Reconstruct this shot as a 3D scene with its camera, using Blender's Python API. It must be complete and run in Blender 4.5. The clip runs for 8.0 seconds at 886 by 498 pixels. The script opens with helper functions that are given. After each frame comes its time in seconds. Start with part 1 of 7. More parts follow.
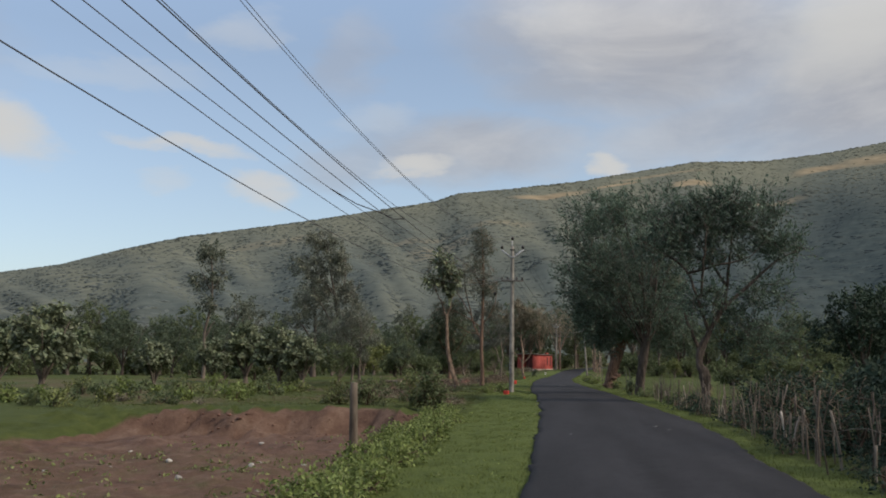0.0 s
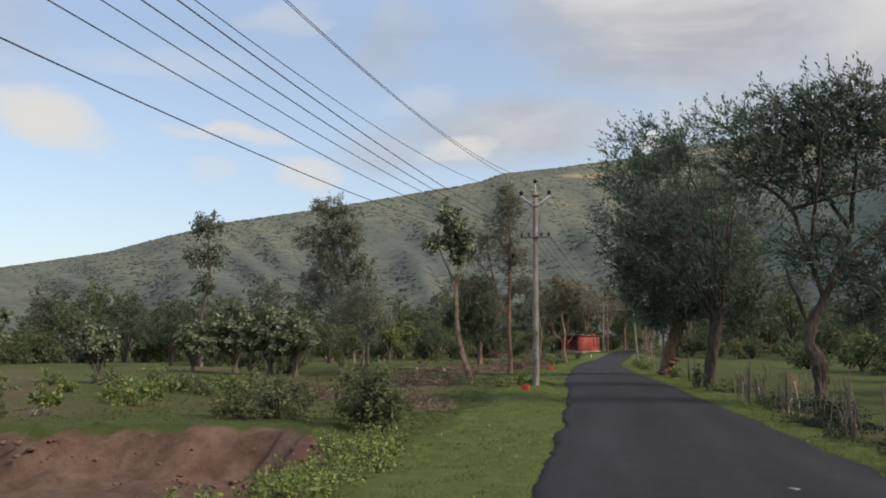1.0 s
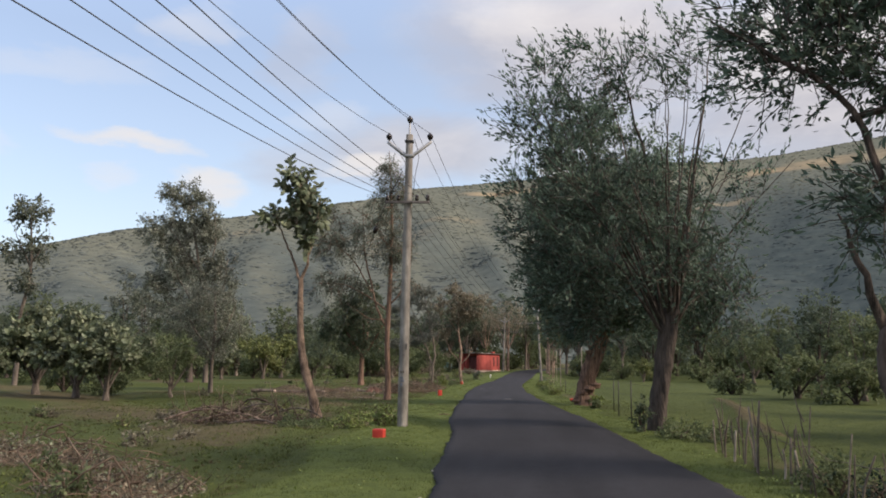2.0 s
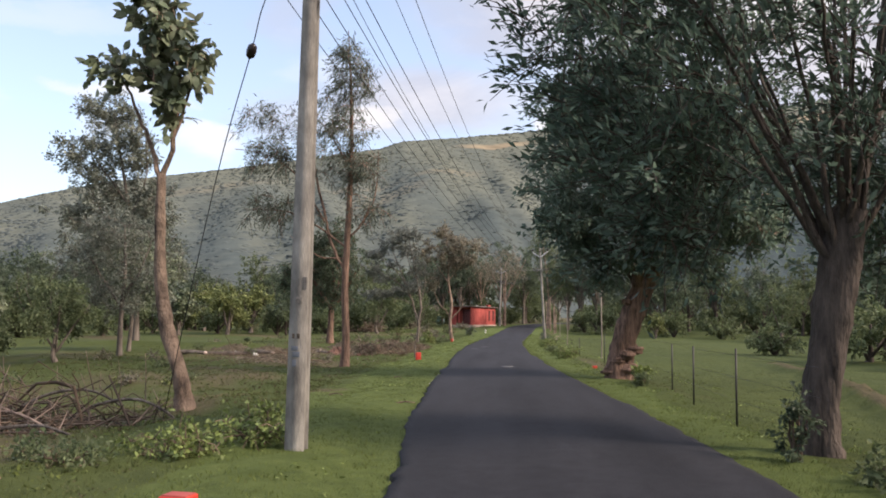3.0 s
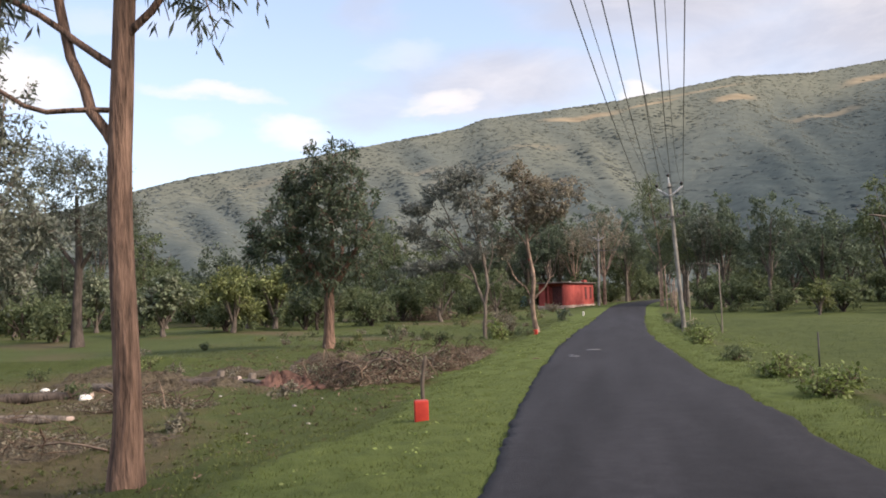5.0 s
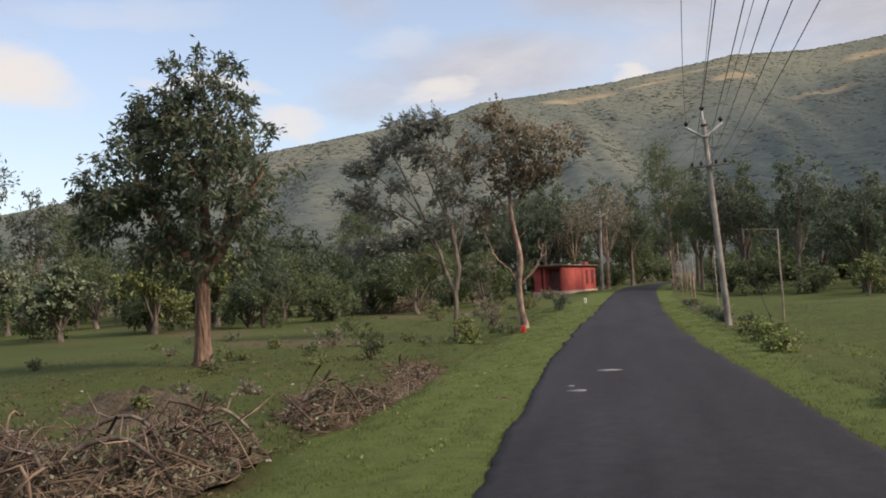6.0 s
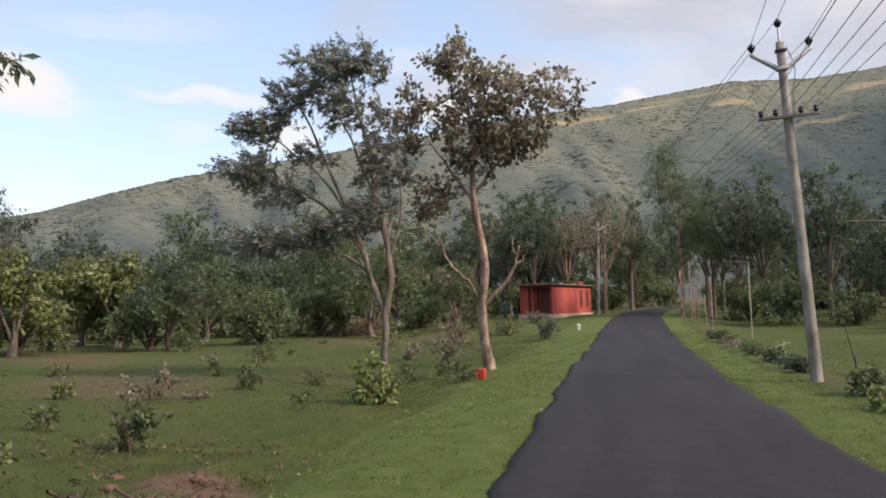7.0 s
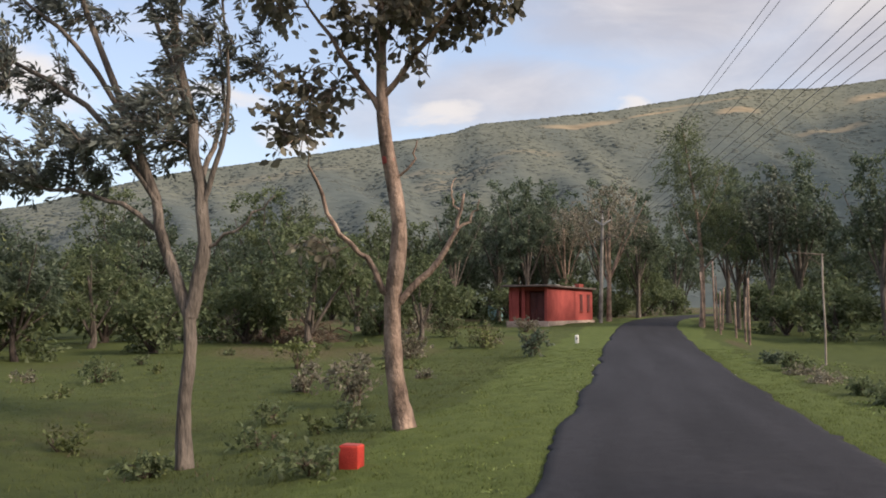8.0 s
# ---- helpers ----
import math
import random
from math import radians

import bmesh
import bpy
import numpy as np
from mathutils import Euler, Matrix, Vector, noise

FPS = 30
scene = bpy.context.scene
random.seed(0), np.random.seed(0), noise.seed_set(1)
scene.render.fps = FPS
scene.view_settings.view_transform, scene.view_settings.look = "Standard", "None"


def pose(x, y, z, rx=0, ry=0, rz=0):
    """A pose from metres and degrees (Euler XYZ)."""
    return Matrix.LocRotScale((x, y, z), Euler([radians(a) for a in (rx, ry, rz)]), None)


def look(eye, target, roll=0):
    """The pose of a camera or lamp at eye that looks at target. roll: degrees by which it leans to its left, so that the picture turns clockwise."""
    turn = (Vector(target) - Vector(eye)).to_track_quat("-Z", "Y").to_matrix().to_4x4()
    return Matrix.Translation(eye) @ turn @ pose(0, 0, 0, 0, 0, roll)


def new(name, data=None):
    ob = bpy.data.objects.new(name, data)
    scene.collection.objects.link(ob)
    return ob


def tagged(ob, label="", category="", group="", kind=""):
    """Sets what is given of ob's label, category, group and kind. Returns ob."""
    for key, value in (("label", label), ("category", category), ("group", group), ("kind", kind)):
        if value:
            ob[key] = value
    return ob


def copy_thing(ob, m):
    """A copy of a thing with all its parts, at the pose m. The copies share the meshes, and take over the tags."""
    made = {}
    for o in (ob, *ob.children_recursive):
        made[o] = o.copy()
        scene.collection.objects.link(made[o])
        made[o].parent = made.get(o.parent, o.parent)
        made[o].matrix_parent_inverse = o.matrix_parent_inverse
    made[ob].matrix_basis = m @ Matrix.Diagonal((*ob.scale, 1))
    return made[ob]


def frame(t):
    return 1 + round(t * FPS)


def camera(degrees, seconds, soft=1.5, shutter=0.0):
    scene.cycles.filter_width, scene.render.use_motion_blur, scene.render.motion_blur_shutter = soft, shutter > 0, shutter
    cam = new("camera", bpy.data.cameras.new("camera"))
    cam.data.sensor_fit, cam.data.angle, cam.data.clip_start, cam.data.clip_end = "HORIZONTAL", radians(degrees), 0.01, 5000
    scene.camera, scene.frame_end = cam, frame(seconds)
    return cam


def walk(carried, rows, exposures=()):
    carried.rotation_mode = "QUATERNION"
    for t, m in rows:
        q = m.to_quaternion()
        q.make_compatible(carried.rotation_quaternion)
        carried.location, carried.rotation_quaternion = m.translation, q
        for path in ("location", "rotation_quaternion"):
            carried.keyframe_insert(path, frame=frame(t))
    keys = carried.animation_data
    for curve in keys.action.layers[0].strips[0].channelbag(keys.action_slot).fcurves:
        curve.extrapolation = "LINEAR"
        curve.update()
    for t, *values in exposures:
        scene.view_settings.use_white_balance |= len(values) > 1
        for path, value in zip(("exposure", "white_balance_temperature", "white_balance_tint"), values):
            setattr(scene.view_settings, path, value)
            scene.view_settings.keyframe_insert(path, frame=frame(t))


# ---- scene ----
cam = camera(54.5, 8.0, soft=1.8)
PATH = [
    (0, (1.192, 1.224, 1.392), (0.914, 3.186, 1.66), 0.4),
    (0.5, (1.376, 6.604, 1.435), (1.068, 8.562, 1.701), 0.3),
    (0.75, (1.422, 9.320, 1.466), (1.075, 11.274, 1.715), 0.05),
    (1, (1.436, 12.049, 1.498), (1.05, 13.998, 1.726), -0.2),
    (1.25, (1.417, 14.786, 1.524), (1.013, 16.732, 1.746), -0.2),
    (1.5, (1.376, 17.53, 1.541), (1.05, 19.486, 1.803), -0.2),
    (1.7, (1.337, 19.733, 1.549), (1.095, 21.699, 1.824), 0.1),
    (2.8, (1.076, 31.89, 1.604), (0.959, 33.878, 1.795), 0.7),
    (3, (1.018, 34.106, 1.608), (0.862, 36.093, 1.771), 0.6),
    (3.5, (0.822, 39.655, 1.61), (0.59, 41.636, 1.754), 0.3),
    (4, (0.552, 45.262, 1.618), (0.25, 47.233, 1.761), 0.1),
    (4.2, (0.44, 47.513, 1.622), (0.116, 49.482, 1.762), 0.3),
    (5.3, (-0.185, 59.938, 1.669), (-0.559, 61.9, 1.761), -2.8),
    (5.5, (-0.261, 62.207, 1.671), (-0.639, 64.17, 1.739), -3.3),
    (6, (-0.403, 67.88, 1.65), (-0.763, 69.845, 1.744), -3.0),
    (6.5, (-0.536, 73.568, 1.622), (-0.886, 75.533, 1.739), -1.9),
    (7, (-0.656, 79.269, 1.6), (-1.002, 81.234, 1.738), -1.4),
    (7.5, (-0.731, 84.962, 1.585), (-1.073, 86.927, 1.727), -0.9),
    (8, (-0.818, 90.639, 1.57), (-1.167, 92.603, 1.716), -0.1),
]
walk(cam, [(t, look(eye, target, roll)) for t, eye, target, roll in PATH], exposures=[(0, 0.88, 6500, 9), (1.0, 1.11, 6660, 10.5), (1.5, 1.18, 6760, 12.5), (2.9, 1.64, 6600, 16), (4.0, 1.77, 6600, 16.5), (5.5, 1.6, 6620, 15.5), (5.85, 1.6, 6640, 15), (6.0, 1.29, 6850, 15), (6.2, 1.55, 6640, 14.5), (6.5, 1.58, 6620, 14), (7.0, 1.52, 6680, 14.5), (7.5, 1.42, 6730, 14), (8, 1.38, 6740, 15)])

# ---------------------------------------------------------------- world, sun
SUN_EL, SUN_AZ = radians(36), radians(105)      # azimuth from +y towards +x
world = bpy.data.worlds.new("world")
scene.world = world
world.use_nodes = True
wn, wl = world.node_tree.nodes, world.node_tree.links
wn.clear()


def wnode(kind, **kw):
    n = wn.new(kind)
    for k, v in kw.items():
        n.inputs[k].default_value = v
    return n


w_out = wn.new("ShaderNodeOutputWorld")
w_bg = wn.new("ShaderNodeBackground")
w_sky = wn.new("ShaderNodeTexSky")
w_sky.sky_type, w_sky.sun_disc = "NISHITA", False
w_sky.sun_elevation, w_sky.sun_rotation = SUN_EL, SUN_AZ
w_sky.air_density, w_sky.dust_density, w_sky.ozone_density = 1.0, 1.5, 1.0
w_tc = wn.new("ShaderNodeTexCoord")
w_sep = wn.new("ShaderNodeSeparateXYZ")
wl.new(w_tc.outputs["Generated"], w_sep.inputs[0])
w_map = wn.new("ShaderNodeMapping")
w_map.inputs["Scale"].default_value = (1.0, 1.0, 2.6)
w_map.inputs["Location"].default_value = (0.35, 0.1, 0.2)
wl.new(w_tc.outputs["Generated"], w_map.inputs[0])
w_n1 = wnode("ShaderNodeTexNoise", Scale=2.1, Detail=9.0, Roughness=0.52, Distortion=0.25)
wl.new(w_map.outputs[0], w_n1.inputs["Vector"])
w_n2 = wnode("ShaderNodeTexNoise", Scale=5.5, Detail=7.0, Roughness=0.6, Distortion=0.4)
wl.new(w_map.outputs[0], w_n2.inputs["Vector"])
# more cover towards +x, where the weather comes from
w_bias = wn.new("ShaderNodeMath")
w_bias.operation = "MULTIPLY_ADD"
w_bias.inputs[1].default_value = 0.22
wl.new(w_sep.outputs[0], w_bias.inputs[0])
wl.new(w_n1.outputs[0], w_bias.inputs[2])
w_mask = wn.new("ShaderNodeMapRange")
w_mask.interpolation_type = "SMOOTHSTEP"
w_mask.inputs["From Min"].default_value, w_mask.inputs["From Max"].default_value = 0.36, 0.64
w_mask.inputs["To Min"].default_value = 0.22
wl.new(w_bias.outputs[0], w_mask.inputs[0])
w_r2 = wn.new("ShaderNodeMapRange")
w_r2.inputs["From Min"].default_value, w_r2.inputs["From Max"].default_value = 0.42, 0.68
wl.new(w_n2.outputs[0], w_r2.inputs[0])


def wmath(op, a, b=None, c=None):
    n = wn.new("ShaderNodeMath")
    n.operation = op
    for k, v in enumerate((a, b, c)):
        if isinstance(v, (int, float)):
            n.inputs[k].default_value = v
        elif v is not None:
            wl.new(v, n.inputs[k])
    return n.outputs[0]


def wmix(fac, a, b):
    n = wn.new("ShaderNodeMix")
    n.data_type = "RGBA"
    wl.new(fac, n.inputs[0])
    for k, v in ((6, a), (7, b)):
        if isinstance(v, tuple):
            n.inputs[k].default_value = (*v, 1)
        else:
            wl.new(v, n.inputs[k])
    return n.outputs[2]


# bearing and height of the sky in degrees, ruffled so that clouds get torn edges
w_ruf = wnode("ShaderNodeTexNoise", Scale=9.0, Detail=8.0, Roughness=0.58)
wl.new(w_map.outputs[0], w_ruf.inputs["Vector"])
w_rsep = wn.new("ShaderNodeSeparateColor")
wl.new(w_ruf.outputs["Color"], w_rsep.inputs[0])
w_brg = wmath("MULTIPLY", wmath("ARCTAN2", w_sep.outputs[0], w_sep.outputs[1]), 57.3)
w_hgt = wmath("MULTIPLY", wmath("ARCSINE", w_sep.outputs[2]), 57.3)
w_brg = wmath("ADD", w_brg, wmath("MULTIPLY_ADD", w_rsep.outputs[0], 7.0, -3.5))
w_hgt = wmath("ADD", w_hgt, wmath("MULTIPLY_ADD", w_rsep.outputs[1], 3.6, -1.8))


def clouds(rows):
    """Soft banks of cloud: bearing, height, half width, half height, slant, density."""
    total = None
    for az, el, su, sv, slant, dense in rows:
        du = wmath("SUBTRACT", w_brg, az)
        dv = wmath("SUBTRACT", wmath("SUBTRACT", w_hgt, el), wmath("MULTIPLY", du, slant))
        d2 = wmath("ADD", wmath("POWER", wmath("MULTIPLY", du, 1 / su), 2.0), wmath("POWER", wmath("MULTIPLY", dv, 1 / sv), 2.0))
        m = wn.new("ShaderNodeMapRange")
        m.interpolation_type = "SMOOTHSTEP"
        m.inputs["From Min"].default_value, m.inputs["From Max"].default_value = 1.7, -0.25
        m.inputs["To Max"].default_value = dense
        wl.new(d2, m.inputs[0])
        total = m.outputs[0] if total is None else wmath("MAXIMUM", total, m.outputs[0])
    return total


GREY_BANKS = [(-6, 14.2, 8.5, 2.4, 0.0, 0.8), (6, 21, 13, 5.5, -0.1, 0.95), (22, 17, 14, 7, 0.0, 0.95), (-15, 13.2, 4, 1.6, 0.1, 0.5), (-14.6, 20, 2.4, 2.6, 0.3, 0.4), (10, 15.5, 9, 2.5, 0.1, 0.7), (-45, 18, 9, 4, 0.0, 0.5), (45, 20, 16, 8, 0, 0.8)]
WHITE_PUFFS = [(-36.4, 13.8, 3.2, 2.0, -0.2, 1.0), (-25.6, 13.7, 3.6, 0.6, -0.14, 0.8), (-20.3, 11.2, 2.0, 0.95, 0.0, 0.8), (-26.6, 11.5, 1.8, 0.7, 0.0, 0.35), (-10.4, 13.2, 2.3, 0.6, 0.05, 0.85), (3.3, 13.2, 1.2, 0.65, 0.0, 0.9),
               (-21.9, 21, 2.6, 1.4, 0.2, 0.35), (0, 22.7, 3.0, 1.2, 0.0, 0.3), (19, 20.6, 6.0, 3.4, 0.2, 0.8), (-30, 18, 6, 0.8, 0.05, 0.25), (-13, 16.4, 3.0, 0.9, 0.1, 0.3)]
# overhead and behind, the broken cover goes on
w_over = wnode("ShaderNodeMapRange")
w_over.inputs["From Min"].default_value, w_over.inputs["From Max"].default_value = 0.42, 0.6
wl.new(w_sep.outputs[2], w_over.inputs[0])
w_back = wnode("ShaderNodeMapRange")
w_back.inputs["From Min"].default_value, w_back.inputs["From Max"].default_value = 0.3, 0.0
wl.new(w_sep.outputs[1], w_back.inputs[0])
w_cover = wmath("MULTIPLY", w_mask.outputs[0], wmath("MAXIMUM", w_over.outputs[0], w_back.outputs[0]))
w_haze = wnode("ShaderNodeMapRange")
w_haze.inputs["From Min"].default_value, w_haze.inputs["From Max"].default_value = 0.45, 0.08
w_haze.inputs["To Min"].default_value, w_haze.inputs["To Max"].default_value = 0.24, 0.42
wl.new(w_sep.outputs[2], w_haze.inputs[0])
w_tone = wmix(w_r2.outputs[0], (2.15, 2.15, 2.3), (3.0, 2.92, 2.92))
w_a = wmix(w_haze.outputs[0], w_sky.outputs[0], (2.34, 2.52, 2.72))
w_b = wmix(wmath("MAXIMUM", clouds(GREY_BANKS), w_cover), w_a, w_tone)
w_c = wmix(clouds(WHITE_PUFFS), w_b, (3.42, 3.36, 3.26))
# the overcast dome grows brighter towards the zenith
w_zen = wn.new("ShaderNodeMapRange")
w_zen.inputs["From Min"].default_value, w_zen.inputs["From Max"].default_value = 0.35, 0.95
w_zen.inputs["To Min"].default_value, w_zen.inputs["To Max"].default_value = 1.0, 2.4
wl.new(w_sep.outputs[2], w_zen.inputs[0])
w_mul = wn.new("ShaderNodeVectorMath")
w_mul.operation = "SCALE"
wl.new(w_c, w_mul.inputs[0])
wl.new(w_zen.outputs[0], w_mul.inputs["Scale"])
wl.new(w_mul.outputs[0], w_bg.inputs[0])
w_bg.inputs[1].default_value = 0.1
wl.new(w_bg.outputs[0], w_out.inputs[0])

sun = new("sun", bpy.data.lights.new("sun", "SUN"))
sun.data.energy, sun.data.angle, sun.data.color = 1.9, radians(14), (1.0, 0.88, 0.74)
sun.matrix_world = look((math.sin(SUN_AZ) * 50, math.cos(SUN_AZ) * 50, math.tan(SUN_EL) * 50), (0, 0, 0))


# ---------------------------------------------------------------- materials
def mat(name, c1, c2, scale=4.0, rough=0.85, bump=0.3, fine=40.0, island=0.0, big=0.25, leaf=0.0, metal=0.0, stretch=(1, 1, 1), rnd=0.0, deep=0.02):
    """Two colours by noise, a slow stain over them, fine bump; island and rnd vary the brightness piece by piece."""
    m = bpy.data.materials.new(name)
    m.use_nodes = True
    nt = m.node_tree
    N, L = nt.nodes, nt.links
    b = N["Principled BSDF"]
    b.inputs["Roughness"].default_value, b.inputs["Metallic"].default_value = rough, metal
    b.inputs["Specular IOR Level"].default_value = 0.3
    tc = N.new("ShaderNodeTexCoord")
    mp = N.new("ShaderNodeMapping")
    mp.inputs["Scale"].default_value = stretch
    L.new(tc.outputs["Object"], mp.inputs[0])
    n1 = N.new("ShaderNodeTexNoise")
    n1.inputs["Scale"].default_value, n1.inputs["Detail"].default_value, n1.inputs["Roughness"].default_value = scale, 8, 0.65
    L.new(mp.outputs[0], n1.inputs["Vector"])
    r = N.new("ShaderNodeValToRGB")
    r.color_ramp.elements[0].position, r.color_ramp.elements[1].position = 0.34, 0.66
    r.color_ramp.elements[0].color, r.color_ramp.elements[1].color = (*c1, 1), (*c2, 1)
    L.new(n1.outputs[0], r.inputs[0])
    n2 = N.new("ShaderNodeTexNoise")
    n2.inputs["Scale"].default_value, n2.inputs["Detail"].default_value = scale * 0.17, 4
    L.new(tc.outputs["Object"], n2.inputs["Vector"])
    mr = N.new("ShaderNodeMapRange")
    mr.inputs["From Min"].default_value, mr.inputs["From Max"].default_value = 0.3, 0.7
    mr.inputs["To Min"].default_value, mr.inputs["To Max"].default_value = 1 - big, 1 + big
    L.new(n2.outputs[0], mr.inputs[0])
    val = mr.outputs[0]
    if island or rnd:
        if island:
            g = N.new("ShaderNodeNewGeometry")
            src = g.outputs["Random Per Island"]
        else:
            g = N.new("ShaderNodeObjectInfo")
            src = g.outputs["Random"]
        amt = island or rnd
        m2 = N.new("ShaderNodeMapRange")
        m2.inputs["To Min"].default_value, m2.inputs["To Max"].default_value = 1 - amt, 1 + amt
        L.new(src, m2.inputs[0])
        mu = N.new("ShaderNodeMath")
        mu.operation = "MULTIPLY"
        L.new(val, mu.inputs[0])
        L.new(m2.outputs[0], mu.inputs[1])
        val = mu.outputs[0]
    h = N.new("ShaderNodeHueSaturation")
    L.new(val, h.inputs["Value"])
    L.new(r.outputs[0], h.inputs["Color"])
    L.new(h.outputs[0], b.inputs["Base Color"])
    if bump:
        n3 = N.new("ShaderNodeTexNoise")
        n3.inputs["Scale"].default_value, n3.inputs["Detail"].default_value = fine, 6
        L.new(mp.outputs[0], n3.inputs["Vector"])
        bp = N.new("ShaderNodeBump")
        bp.inputs["Strength"].default_value, bp.inputs["Distance"].default_value = bump, deep
        L.new(n3.outputs[0], bp.inputs["Height"])
        L.new(bp.outputs[0], b.inputs["Normal"])
    if leaf:
        t = N.new("ShaderNodeBsdfTranslucent")
        L.new(h.outputs[0], t.inputs[0])
        mx = N.new("ShaderNodeMixShader")
        mx.inputs[0].default_value = leaf
        L.new(b.outputs[0], mx.inputs[1])
        L.new(t.outputs[0], mx.inputs[2])
        L.new(mx.outputs[0], N["Material Output"].inputs[0])
    return m


M_BARK = mat("bark_grey", (0.055, 0.045, 0.038), (0.20, 0.165, 0.135), 8, 0.9, 1.0, 22, stretch=(1, 1, 0.22), deep=0.05)
M_BARK_DARK = mat("bark_dark", (0.03, 0.024, 0.02), (0.115, 0.09, 0.074), 8, 0.9, 1.0, 22, stretch=(1, 1, 0.22), deep=0.06)
M_BARK_BROWN = mat("bark_brown", (0.05, 0.035, 0.026), (0.26, 0.185, 0.135), 5, 0.9, 1.0, 26, stretch=(1, 1, 0.55), deep=0.04)
M_BARK_PINK = mat("bark_pinkish", (0.075, 0.05, 0.037), (0.4, 0.285, 0.215), 4, 0.85, 1.0, 22, stretch=(1, 1, 0.6), deep=0.04, big=0.4)
M_BARK_RED = mat("bark_reddish", (0.055, 0.035, 0.026), (0.27, 0.168, 0.12), 8, 0.9, 1.0, 16, stretch=(1.5, 1.5, 0.2), deep=0.08)
M_LEAF_DARK = mat("leaf_dark", (0.056, 0.081, 0.051), (0.144, 0.175, 0.108), 1.2, 0.5, 0, island=0.4, leaf=0.48)
M_LEAF_FEATHER = mat("leaf_feathery", (0.05, 0.083, 0.062), (0.13, 0.18, 0.13), 1.2, 0.5, 0, island=0.45, leaf=0.45)
M_LEAF_GREAT = mat("leaf_great_tree", (0.078, 0.118, 0.088), (0.19, 0.245, 0.175), 1.2, 0.5, 0, island=0.4, leaf=0.5)
# darker leaves: the tree's shade along the fence is put into their colour
M_LEAF_HEDGE_SHADED = mat("leaf_hedge_shaded", (0.02, 0.035, 0.024), (0.05, 0.076, 0.05), 1.5, 0.85, 0, island=0.4, leaf=0.2)
M_LEAF_GREEN = mat("leaf_green", (0.07, 0.096, 0.045), (0.166, 0.192, 0.092), 1.2, 0.62, 0, island=0.4, leaf=0.48)
M_LEAF_BROAD = mat("leaf_broad", (0.07, 0.1, 0.055), (0.22, 0.238, 0.15), 1.5, 0.45, 0, island=0.5, leaf=0.3)
M_LEAF_GREY = mat("leaf_grey", (0.07, 0.088, 0.065), (0.175, 0.19, 0.14), 1.5, 0.5, 0, island=0.45, leaf=0.45)
M_LEAF_SILVER = mat("leaf_silvery", (0.1, 0.118, 0.09), (0.255, 0.265, 0.205), 1.5, 0.45, 0, island=0.5, leaf=0.45)
M_LEAF_WIND = mat("leaf_windblown", (0.105, 0.122, 0.106), (0.25, 0.262, 0.225), 1.5, 0.45, 0, island=0.45, leaf=0.48)
M_LEAF_BRONZE = mat("leaf_bronze", (0.125, 0.118, 0.084), (0.275, 0.242, 0.172), 1.5, 0.5, 0, island=0.5, leaf=0.46)
M_LEAF_YELLOW = mat("leaf_yellowish", (0.09, 0.115, 0.04), (0.185, 0.2, 0.072), 1.5, 0.55, 0, island=0.45, leaf=0.3)
M_LEAF_FRESH = mat("leaf_fresh", (0.1, 0.14, 0.036), (0.215, 0.255, 0.085), 2.0, 0.6, 0, island=0.45, leaf=0.35)
M_MEADOW = mat("meadow_blade", (0.055, 0.07, 0.02), (0.105, 0.12, 0.042), 0.6, 0.8, 0, island=0.3, leaf=0.4, big=0.3)
M_TUFT = mat("tuft_blade", (0.085, 0.102, 0.036), (0.15, 0.162, 0.07), 0.6, 0.8, 0, island=0.25, leaf=0.55, big=0.3)
M_GRASS = mat("grass_blade", (0.062, 0.083, 0.017), (0.115, 0.136, 0.037), 0.9, 0.7, 0, island=0.35, leaf=0.3)
M_FIELD = mat("field_blade", (0.03, 0.04, 0.011), (0.068, 0.078, 0.022), 0.5, 0.8, 0, island=0.4, leaf=0.3, big=0.4)
M_STRAW = mat("dry_straw", (0.085, 0.072, 0.04), (0.165, 0.14, 0.08), 2.0, 0.9, 0, island=0.35, leaf=0.45)
M_TWIG = mat("dry_twig", (0.054, 0.036, 0.026), (0.165, 0.118, 0.083), 3, 0.9, 0.4, 30, island=0.5)
M_LITTER = mat("leaf_litter", (0.042, 0.034, 0.021), (0.125, 0.1, 0.064), 14, 0.95, 1.0, 30, deep=0.08)
M_CONCRETE = mat("pole_concrete", (0.115, 0.105, 0.094), (0.32, 0.298, 0.262), 5, 0.9, 0.5, 60, stretch=(1, 1, 0.3), big=0.35)
M_STAIN = mat("damp_stain", (0.095, 0.086, 0.078), (0.22, 0.2, 0.178), 22, 0.95, 0.3, 60)
M_STEEL = mat("painted_steel", (0.28, 0.29, 0.30), (0.42, 0.42, 0.42), 9, 0.5, 0.1, 60, metal=0.4)
M_RUSTED = mat("rusted_steel", (0.07, 0.06, 0.055), (0.16, 0.145, 0.135), 9, 0.7, 0.2, 60, metal=0.2)
M_DARKSTEEL = mat("dark_steel", (0.02, 0.02, 0.022), (0.05, 0.048, 0.046), 9, 0.55, 0.15, 60, metal=0.3)
M_WIRE = mat("wire_aluminium", (0.06, 0.06, 0.065), (0.10, 0.10, 0.10), 9, 0.5, 0, metal=0.5)
M_INSUL = mat("insulator_porcelain", (0.012, 0.01, 0.01), (0.03, 0.022, 0.02), 9, 0.25, 0)
M_REDPAINT = mat("red_paint", (0.38, 0.032, 0.022), (0.52, 0.05, 0.03), 9, 0.7, 0.4, 60, big=0.2)
